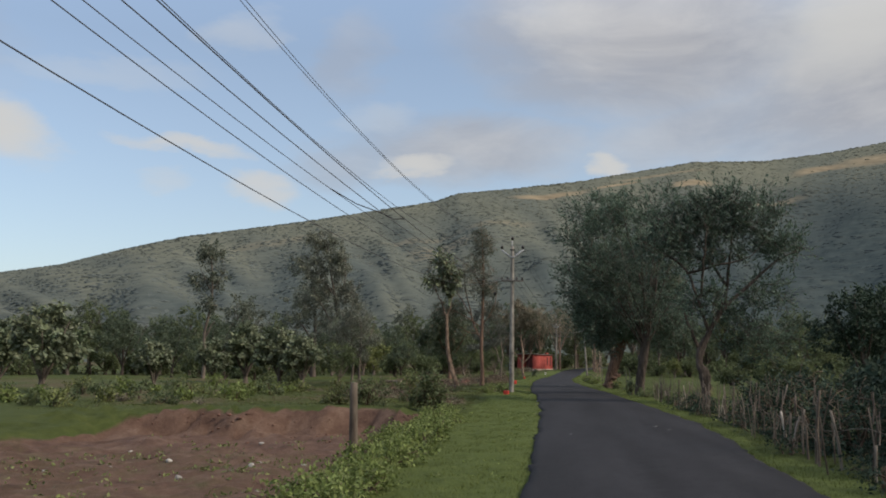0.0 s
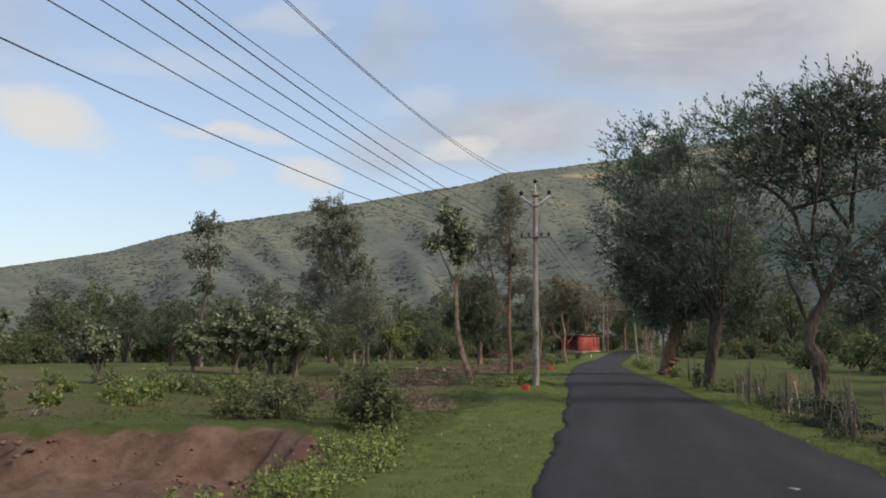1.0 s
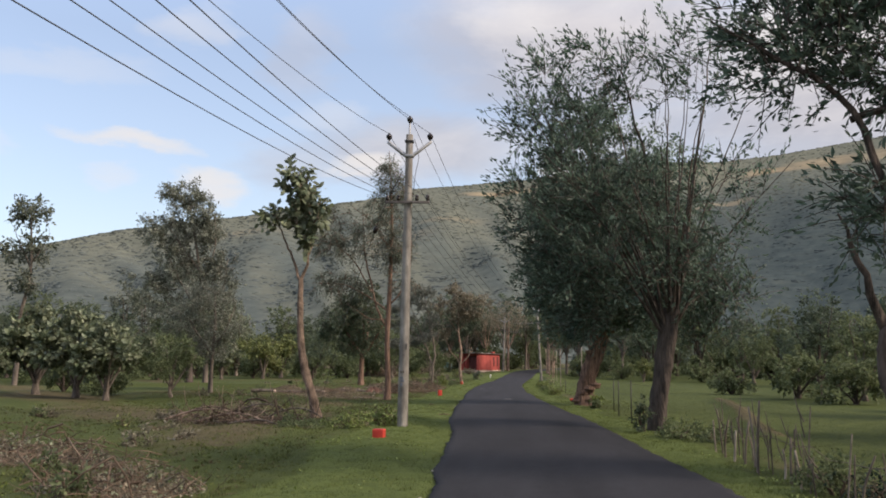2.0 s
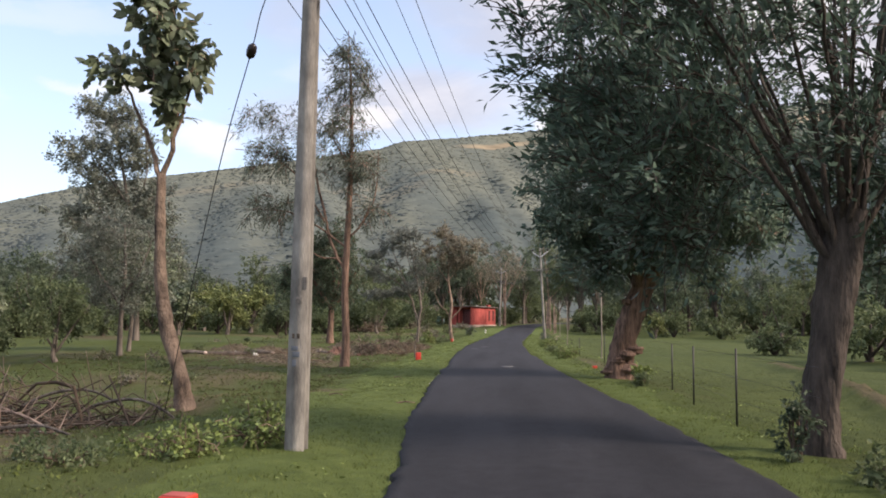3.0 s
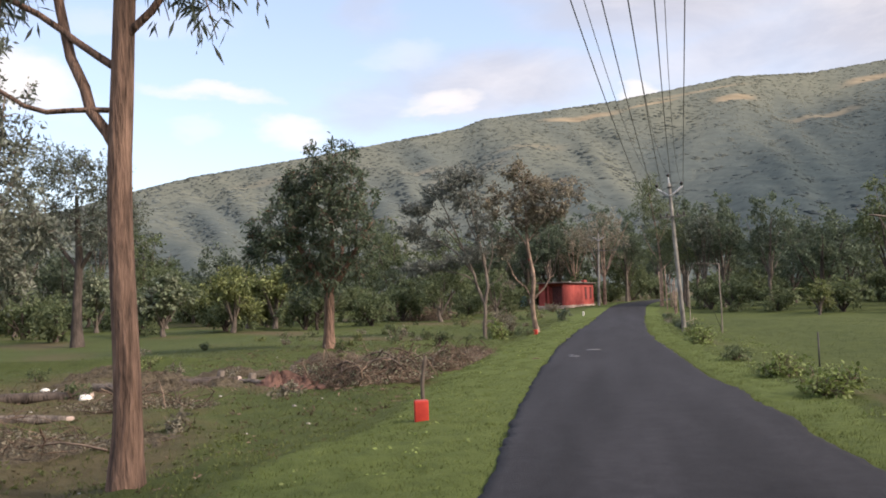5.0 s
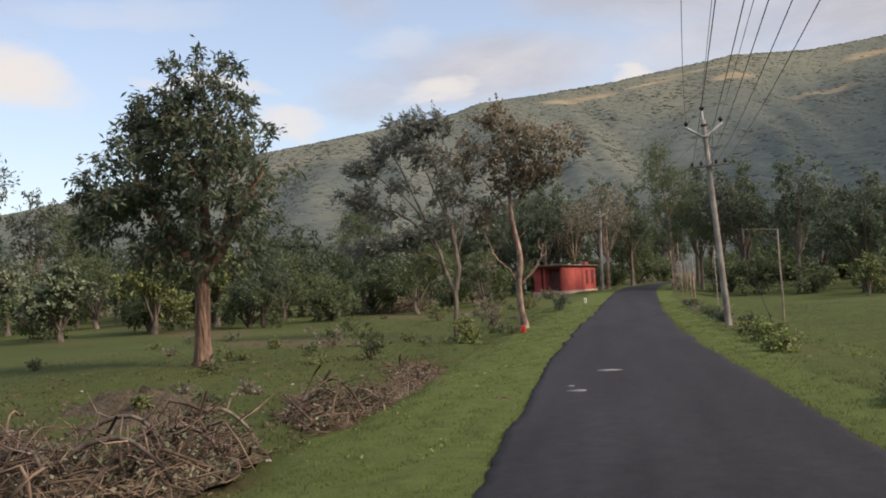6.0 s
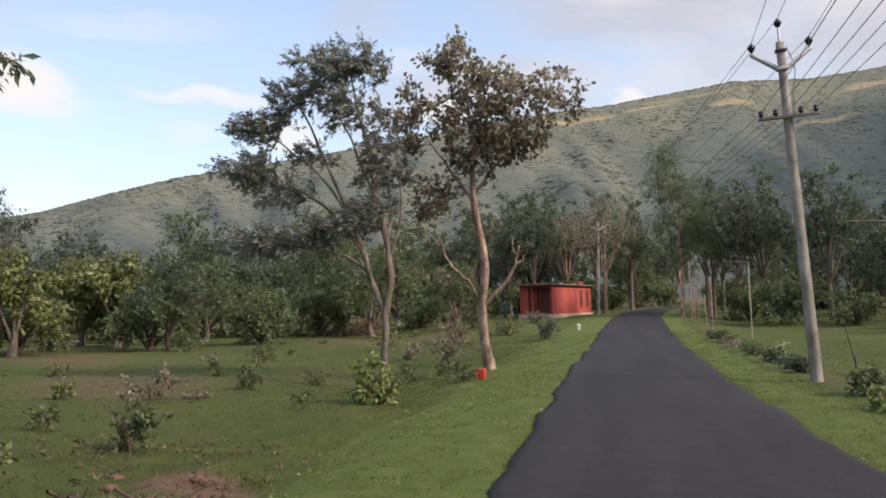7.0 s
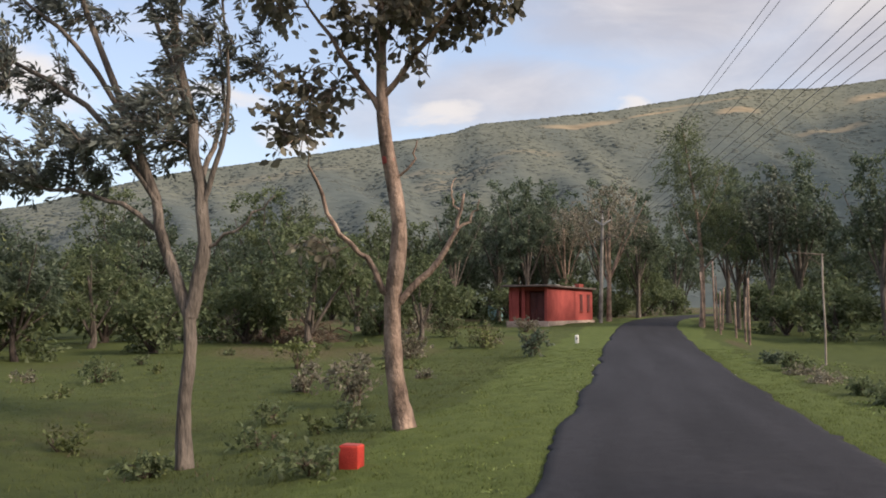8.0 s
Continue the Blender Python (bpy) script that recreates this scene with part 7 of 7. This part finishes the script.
brush_pile("brushwood_pile", gnd(-6.2, 46.6), 2.0, 1.0, 0.32, 150, "pile of bare cut branches in the meadow", 61, 1.5, 0.012)
for k, (x, y, L, hgt, turn) in enumerate(((-4.9, 46.9, 1.7, 0.42, 8), (-6.3, 45.9, 2.1, 0.3, -12), (-6.0, 47.4, 1.8, 0.5, 20), (-7.2, 46.4, 2.2, 0.34, 4), (-5.6, 45.6, 1.4, 0.16, -4), (-7.6, 47.6, 1.6, 0.4, 35), (-4.9, 74.9, 1.2, 0.52, 20), (-5.7, 74.8, 1.2, 0.5, -15), (-4.6, 75.7, 0.9, 0.46, 50), (-5.2, 75.6, 1.3, 0.6, 5), (-4.7, 76.6, 1.0, 0.5, 30), (-4.3, 79.2, 0.9, 0.48, 60))):
    q = np.random.default_rng(640 + k)
    o = thing("cut_branch", gnd(x, y, 0.0), "pale bare cut branch arching over the brushwood", "branch", "cut branches", turn=turn)
    arc = smooth_line([(-L / 2, 0, 0.05, 0.03), (-L * 0.2, 0.1, hgt * 0.8, 0.026), (L * 0.15, 0.05, hgt, 0.022), (L * 0.42, -0.05, hgt * 0.6, 0.018), (L * 0.56, 0, 0.02, 0.012)], 4)
    part("bough", Mesher().tube(arc[:, :3], arc[:, 3], 7, 0.08, q), (M_BARK_PINK if k % 2 else M_BARK) if k < 6 else M_STICK, o, smooth=True)
    for f in (3, 6, 9, 11):
        p = arc[f, :3]
        d = np.array([q.normal() * 0.2, q.normal() * 0.2, q.uniform(0.25, 0.75) * (1.0 if k < 6 else 0.4)])
        part("twig", Mesher().tube([p, p + d * 0.5 + q.normal(size=3) * 0.04, p + d], [0.012, 0.009, 0.004], 4), M_BARK_PINK, o, smooth=True)
for k, (x, y, rx, ry, h, n) in enumerate(((-6.7, 75.9, 0.9, 0.7, 0.4, 180), (-6.0, 75.3, 0.9, 0.85, 0.5, 280), (-5.25, 75.0, 0.8, 0.85, 0.52, 320), (-4.65, 75.6, 0.65, 0.8, 0.46, 260), (-4.8, 76.5, 0.7, 0.65, 0.5, 200), (-4.35, 79.3, 0.5, 0.75, 0.5, 260), (-4.1, 80.6, 0.4, 0.6, 0.42, 150), (-3.95, 82.3, 0.4, 1.1, 0.18, 110), (-3.9, 84.3, 0.35, 1.0, 0.13, 90))):
    brush_pile("brushwood_pile", gnd(x, y), rx, ry, h, n, "heaped dry pinkish brushwood beside the drain" if k % 2 else "ragged dry brushwood heap with curled pale leaves", 160 + k, 0.55, 0.0075)
brush_pile("brushwood_pile", gnd(-4.5, 85.4), 0.5, 1.2, 0.12, 90, "grey withered brushwood heap beside the drain", 65, 0.7)
brush_pile("brushwood_pile", gnd(-8.6, 67.0), 2.2, 0.9, 0.2, 110, "scattered dry branches and brush in the meadow", 67, 1.2)
brush_pile("brushwood_pile", gnd(-8.6, 71.4), 1.6, 0.8, 0.16, 90, "scattered dry brush in the meadow", 68, 1.0)
brush_pile("brushwood_pile", gnd(-3.6, 33.5), 1.1, 1.0, 0.4, 160, "reddish dry brush beside the verge", 69, 0.8)
brush_pile("brushwood_pile", gnd(-6.5, 36.0), 1.6, 1.1, 0.4, 170, "reddish dry brush in the meadow", 70, 0.9)
brush_pile("brushwood_pile", gnd(-15.5, 132), 2.2, 1.4, 0.9, 200, "dry thicket of bare branches", 71, 1.6, 0.02)
for k, (x, y, L, r, a) in enumerate(((-9.9, 69.8, 1.7, 0.09, 10), (-11.6, 72.5, 2.2, 0.12, 20), (-10.6, 73.8, 1.5, 0.1, -25), (-9.2, 75.6, 1.3, 0.09, 40), (-12.6, 70.2, 1.4, 0.1, -10), (-9.1, 75.1, 1.2, 0.08, 15), (-8.0, 75.2, 0.9, 0.06, -30))):
    o = thing("log", gnd(x, y, 0.02), "weathered fallen log lying in the meadow", "log", "fallen logs", turn=a)
    q = np.random.default_rng(700 + k)
    l = smooth_line([(-L / 2, 0, r * 0.9, r), (0, 0.05, r, r * 1.05), (L / 2, -0.03, r * 0.85, r * 0.8)], 4)
    part("stem", Mesher().tube(l[:, :3], l[:, 3], 10, 0.07, q), M_BARK_DARK if k % 2 else M_BARK, o, smooth=True)
    part("cut_end", Mesher().tube([(L / 2 - 0.02, -0.03, r * 0.85), (L / 2 + 0.07, -0.03, r * 0.85), (L / 2 + 0.075, -0.03, r * 0.85)], [r * 0.82, r * 0.8, 0.004], 10), M_PLINTH, o, "pale sawn end")
for k, (x, y) in enumerate(((-8.3, 75.9), (-7.9, 77.6), (-9.4, 76.6))):
    o = thing("tree_stump", gnd(x, y, 0.05), "short sawn grey tree stump", "tree stump", "tree stumps")
    q = np.random.default_rng(720 + k)
    part("stump", Mesher().tube([(0, 0, -0.05), (0, 0, 0.1), (0.03, 0, 0.24), (0.03, 0, 0.25), (0.03, 0, 0.252)], [0.14, 0.1, 0.085, 0.075, 0.004], 10, 0.1, q), M_BARK, o, smooth=True)


def rock(name, at, s, material, label, seed, group, category="stone"):
    q = np.random.default_rng(seed)
    bm = bmesh.new()
    bmesh.ops.create_icosphere(bm, subdivisions=2, radius=1)
    v = np.array([p.co for p in bm.verts])
    f = [[p.index for p in fc.verts] for fc in bm.faces]
    bm.free()
    d = q.normal(size=(5, 3))
    d /= np.linalg.norm(d, axis=1)[:, None]
    for n in d:
        h = v @ n
        v = v - np.maximum(h - q.uniform(0.45, 0.8), 0)[:, None] * n * 0.9
    v = (v + q.normal(size=v.shape) * 0.07) * s * np.array([1.2, 1.0, 0.7]) + [0, 0, s * 0.4]
    ob = new(name, Mesher().add(v, f).mesh(name, material))
    ob.matrix_world = pose(*at, 0, 0, q.uniform(0, 360))
    return tagged(ob, label, category, group)


q = np.random.default_rng(23)
for k in range(190):
    x, y = q.uniform(-11, -2.6), 25.3 - abs(q.normal()) * (0.5 if k % 2 else 2.0)
    rock("soil_clod", gnd(x, y, 0.02), 0.02 + 0.06 * q.random() ** 3, M_CLOD, "clod of red earth under the cut bank", 800 + k, "earth clods", "earth clod")
for k in range(30):
    x = q.uniform(-8.6, -2.8)
    y = 25.15 + 0.5 * math.sin(x * 0.9) + 0.25 * math.sin(x * 2.7 + 1) + q.normal() * 0.12
    rock("bank_lump", (x, y, -0.55 + 0.42 * q.random()), 0.02 + 0.04 * q.random() ** 2, M_BANK, "crumbling lump of earth in the cut bank", 3000 + k, "lumps of the cut bank", "earth lump")
for k in range(22):
    x, y = q.uniform(-9.5, -3), q.uniform(11, 24)
    rock("stone", gnd(x, y, 0.01), q.uniform(0.03, 0.08), M_STONE, "small grey stone lying on the red yard", 850 + k, "stones in the yard")
for k, (x, y, s) in enumerate(((-7.5, 74.8, 0.14), (-6.1, 74.5, 0.12), (-6.9, 74.5, 0.1), (-4.6, 87.4, 0.08), (-5.2, 86.8, 0.07), (-4.0, 86.2, 0.07), (-5.4, 87.2, 0.08), (-4.3, 85.6, 0.06))):
    rock("earth_clod", gnd(x, y, 0.02), s, M_CLOD, "loose lump of red earth beside the brushwood", 880 + k, "red earth lumps", "earth lump")


def earth_heap(at, rx, ry, h, material, label, seed):
    q = np.random.default_rng(seed)
    a, r = np.meshgrid(np.linspace(0, 2 * math.pi, 34, endpoint=False), np.linspace(0, 1, 12), indexing="ij")
    z = h * (1 - r ** 1.6) * (1 + 0.4 * np.sin(a * 2 + seed) * r + 0.12 * np.sin(a * 5 + r * 7 + seed)) + q.normal(size=r.shape) * h * 0.16 - 0.04
    z[:, 0] = z[:, 0].mean()
    out = 1 + 0.16 * np.sin(a * 3 + seed) + 0.08 * np.sin(a * 7)
    v = np.stack([np.cos(a) * r * rx * out, np.sin(a) * r * ry * out, z], -1).reshape(-1, 3)
    f = [(i * 12 + j, ((i + 1) % 34) * 12 + j, ((i + 1) % 34) * 12 + j + 1, i * 12 + j + 1) for i in range(34) for j in range(11)]
    ob = new("earth_mound", Mesher().add(v, None, f).mesh("earth_mound", material))
    ob.matrix_world = pose(*at)
    tagged(ob, label, "earth heap", "earth heaps")


for k, (x, y, rx, ry, h) in enumerate(((-7.25, 75.0, 0.55, 0.5, 0.42), (-6.65, 74.75, 0.5, 0.4, 0.34))):
    earth_heap(gnd(x, y, 0.0), rx, ry, h * 0.75, M_CLOD, "heap of raw red earth beside the brushwood", 70 + k)
for k, (x, y, rx, ry, h) in enumerate(((-8.6, 75.0, 0.7, 0.5, 0.2), (-9.6, 74.3, 0.9, 0.5, 0.24), (-10.9, 75.9, 1.1, 0.6, 0.26), (-12.3, 75.2, 0.9, 0.5, 0.22), (-9.3, 77.2, 1.2, 0.6, 0.24), (-13.2, 78.0, 1.2, 0.7, 0.3), (-11.4, 73.3, 0.8, 0.5, 0.18), (-8.0, 66.8, 1.3, 0.7, 0.2), (-6.4, 67.6, 0.8, 0.5, 0.16), (-7.6, 80.2, 1.3, 0.7, 0.3), (-6.6, 78.6, 0.9, 0.6, 0.2))):
    earth_heap(gnd(x, y, 0.0), rx, ry, h, M_LITTER, "low heap of brown soil and plant litter", 80 + k)
for k in range(34):
    y = q.uniform(62, 90)
    x = road_left(y) - q.uniform(2.6, 9.5)
    rock("stone", gnd(x, y, 0.01), q.uniform(0.018, 0.04), M_STONE, "pale pebble of rubble lying in the grass", 900 + k, "rubble in the meadow")


for k, (x, y, sz) in enumerate(((-11.6, 73.4, 0.16), (-10.5, 72.6, 0.13), (-12.4, 74.0, 0.1))):
    rock("stone", gnd(x, y, 0.02), sz, M_WHITE, "pale whitish boulder beside the logs", 960 + k, "pale boulders")
# -------- low weeds and litter strewn through the grass
def strewn(name, label, n, x0, x1, y0, y1, seed, leaf, per, material, lift, width=0.5):
    q = np.random.default_rng(seed)
    y = q.uniform(y0, y1, n)
    x = road_left(y) + x0 + (x1 - x0) * q.random(n) ** 1.3
    keep = 0.5 + 0.5 * wave(x, y, 1.9, 4.0) > q.random(n) * 1.1
    x, y = x[keep], y[keep]
    c = np.stack([x, y, gz(x, y)], -1)
    k = np.repeat(np.arange(len(c)), per)
    r = q.uniform(0.4, 1.3, len(c))[k]
    way = q.normal(size=(len(k), 3)) * [1, 1, 0.5] + [0, 0, lift]
    P = c[k] + q.normal(size=(len(k), 3)) * [0.07, 0.07, 0.0] * r[:, None] + [0, 0, 0.01]
    ms = Mesher().leaves(P, way, leaf * r * q.uniform(0.6, 1.3, len(k)), width, q)
    tagged(new(name, ms.mesh(name, material)), label, "weeds", kind="stuff")


strewn("meadow_weeds", "low green weeds strewn through the meadow", 4500, -2.8, -15, 27, 72, 81, 0.05, 9, M_GRASS, 0.5)
strewn("meadow_weeds", "low leafy weeds in the cropped meadow", 1500, -3.0, -17, 72, 125, 89, 0.05, 8, M_GRASS, 0.5)
strewn("meadow_weeds", "low olive weeds strewn through the meadow", 2200, -2.4, -14, 27, 90, 82, 0.055, 7, M_MEADOW, 0.6, 0.25)
strewn("leaf_litter", "dry brown leaves and stalks lying in the grass", 3800, -2.4, -13, 28, 90, 83, 0.05, 6, M_STRAW, 0.1, 0.35)
strewn("twig_litter", "broken twigs and dead leaves round the brushwood", 1500, -2.6, -11, 70, 90, 95, 0.08, 7, M_TWIG, 0.15, 0.3)
strewn("twig_litter", "broken twigs and dead leaves under the casuarina", 700, -2.8, -10, 56, 70, 96, 0.06, 6, M_TWIG, 0.15, 0.3)
strewn("verge_weeds", "small weeds in the verge grass by the field", 1500, 4.5, 7.5, 12, 125, 84, 0.06, 9, M_LEAF_FRESH, 0.7)
strewn("verge_weeds", "small weeds in the verge grass by the meadow", 1100, -0.3, -2.6, 12, 125, 85, 0.05, 7, M_LEAF_FRESH, 0.5)
strewn("hedge_weeds", "dark tangled weeds at the fence's foot", 1700, 4.6, 7.2, 6, 31, 87, 0.085, 12, M_LEAF_HEDGE_SHADED, 0.8)
strewn("hedge_litter", "dry brown leaves and twigs under the fence", 1500, 4.7, 7.0, 6, 31, 88, 0.08, 7, M_LITTER, 0.1, 0.3)
strewn("yard_weeds", "sparse weeds and straw on the bare yard", 900, -2.8, -11, 8, 24, 86, 0.09, 6, M_LEAF_YELLOW, 0.4)


# -------- grass
def grass(name, label, x_of, y0, y1, n, seed, h0, h1, material):
    q = np.random.default_rng(seed)
    y = y0 + (y1 - y0) * q.random(n) ** 1.0
    x = x_of(y, q, n)
    z = gz(x, y)
    h = q.uniform(h0, h1, n)
    a = q.uniform(0, 6.28, n)
    w = 0.006 + 0.12 * h
    lean = q.normal(size=(n, 2)) * 0.45 * h[:, None]
    P = np.stack([x, y, z - 0.01], -1)
    s = np.stack([np.cos(a), np.sin(a), np.zeros(n)], -1) * w[:, None] / 2
    tip = P + np.stack([lean[:, 0], lean[:, 1], h], -1)
    v = np.stack([P - s, P + s, tip], 1).reshape(-1, 3)
    f = np.arange(n * 3).reshape(-1, 3)
    tagged(new(name, Mesher().add(v, f).mesh(name, material)), label, "grass", kind="stuff")


grass("verge_grass", "short bright green grass on the road verge", lambda y, q, n: road_left(y) + 0.02 - np.abs(q.uniform(0, 1, n)) * 2.7, 6, 126, 120000, 41, 0.016, 0.046, M_GRASS)
grass("verge_grass", "short green grass between road and fence", lambda y, q, n: road_left(y) + road_wide(y) - 0.02 + q.random(n) ** 1.3 * 1.6, 6, 126, 80000, 42, 0.018, 0.05, M_GRASS)
grass("meadow_grass", "uneven meadow grass with dry stalks", lambda y, q, n: road_left(y) - 2.6 - q.random(n) ** 1.5 * 14, 26.5, 126, 120000, 43, 0.022, 0.075, M_MEADOW)
grass("field_grass", "short grass of the field behind the fence", lambda y, q, n: road_left(y) + ROAD_W + 2.0 + q.random(n) ** 1.4 * 12, 20, 120, 60000, 44, 0.02, 0.06, M_FIELD)
grass("dry_grass", "dry brown stalks standing in the meadow", lambda y, q, n: road_left(y) - 3.2 - q.random(n) ** 1.4 * 12, 28, 126, 1800, 45, 0.04, 0.1, M_TWIG)



def tussocks(name, label, n, x0, x1, y0, y1, seed, h0, h1, material):
    """Coarse uncut tufts of grass: blades leaning out of common feet."""
    q = np.random.default_rng(seed)
    y = q.uniform(y0, y1, n)
    x = road_left(y) + x0 + (x1 - x0) * q.random(n) ** 1.2
    keep = wave(x, y, 2.6, 1.7) + q.normal(size=n) * 0.5 > 0.0
    x, y = x[keep], y[keep]
    k = np.repeat(np.arange(len(x)), 22)
    m = len(k)
    size = q.uniform(h0, h1, len(x))[k]
    a = q.uniform(0, 6.28, m)
    out = np.stack([np.cos(a), np.sin(a), np.zeros(m)], -1)
    foot = np.stack([x, y, gz(x, y) - 0.01], -1)[k] + out * (q.random(m) * size * 0.35)[:, None]
    h = size * q.uniform(0.45, 1.1, m)
    side = np.stack([-np.sin(a), np.cos(a), np.zeros(m)], -1) * (0.035 * h + 0.003)[:, None]
    mid = foot + out * (0.22 * h)[:, None] + np.array([0, 0, 1]) * (0.62 * h)[:, None]
    tip = foot + out * (0.75 * h * q.uniform(0.4, 1.2, m))[:, None] + np.array([0, 0, 1]) * (0.85 * h)[:, None]
    v = np.stack([foot - side, foot + side, mid + side * 0.8, mid - side * 0.8, tip], 1).reshape(-1, 3)
    o = np.arange(m)[:, None] * 5
    tagged(new(name, Mesher().add(v, np.concatenate([o + [0, 1, 2], o + [0, 2, 3], o + [3, 2, 4]])).mesh(name, material)), label, "grass", kind="stuff")


tussocks("grass_tussocks", "coarse green tufts of uncut meadow grass", 10000, -2.5, -17, 27.5, 72, 91, 0.025, 0.08, M_TUFT)
tussocks("grass_tussocks", "dry straw-brown tufts in the rough meadow", 2200, -2.9, -15, 28, 78, 92, 0.03, 0.09, M_STRAW)
# -------- sticks and chips on the verge
for k, (x, y, L, a) in enumerate(((-0.95, 50.5, 0.35, 15), (-2.57, 51.9, 0.3, -10), (-1.91, 80.4, 0.22, 30), (-2.03, 57.6, 0.25, -25), (-9.0, 98.6, 0.8, 12))):
    o = thing("fallen_stick", gnd(x, y, 0.0), "short dark fallen stick lying in the grass", "stick", "fallen sticks", turn=a)
    part("stick", Mesher().tube([(-L / 2, 0, 0.02), (0, 0.03, 0.045), (L / 2, -0.02, 0.025)], [0.016, 0.014, 0.008], 6), M_BARK_BROWN, o)
q = np.random.default_rng(97)
for k in range(26):
    y = q.uniform(24, 118)
    side = k % 3 == 0
    x = road_left(y) + (road_wide(y) + 0.06 if side else -0.06) + q.normal() * 0.05
    rock("chip_stone", gnd(x, y, 0.01), q.uniform(0.015, 0.032), M_STONE, "pale stone chip at the tar's broken edge", 3200 + k, "stone chips along the road", "stone")
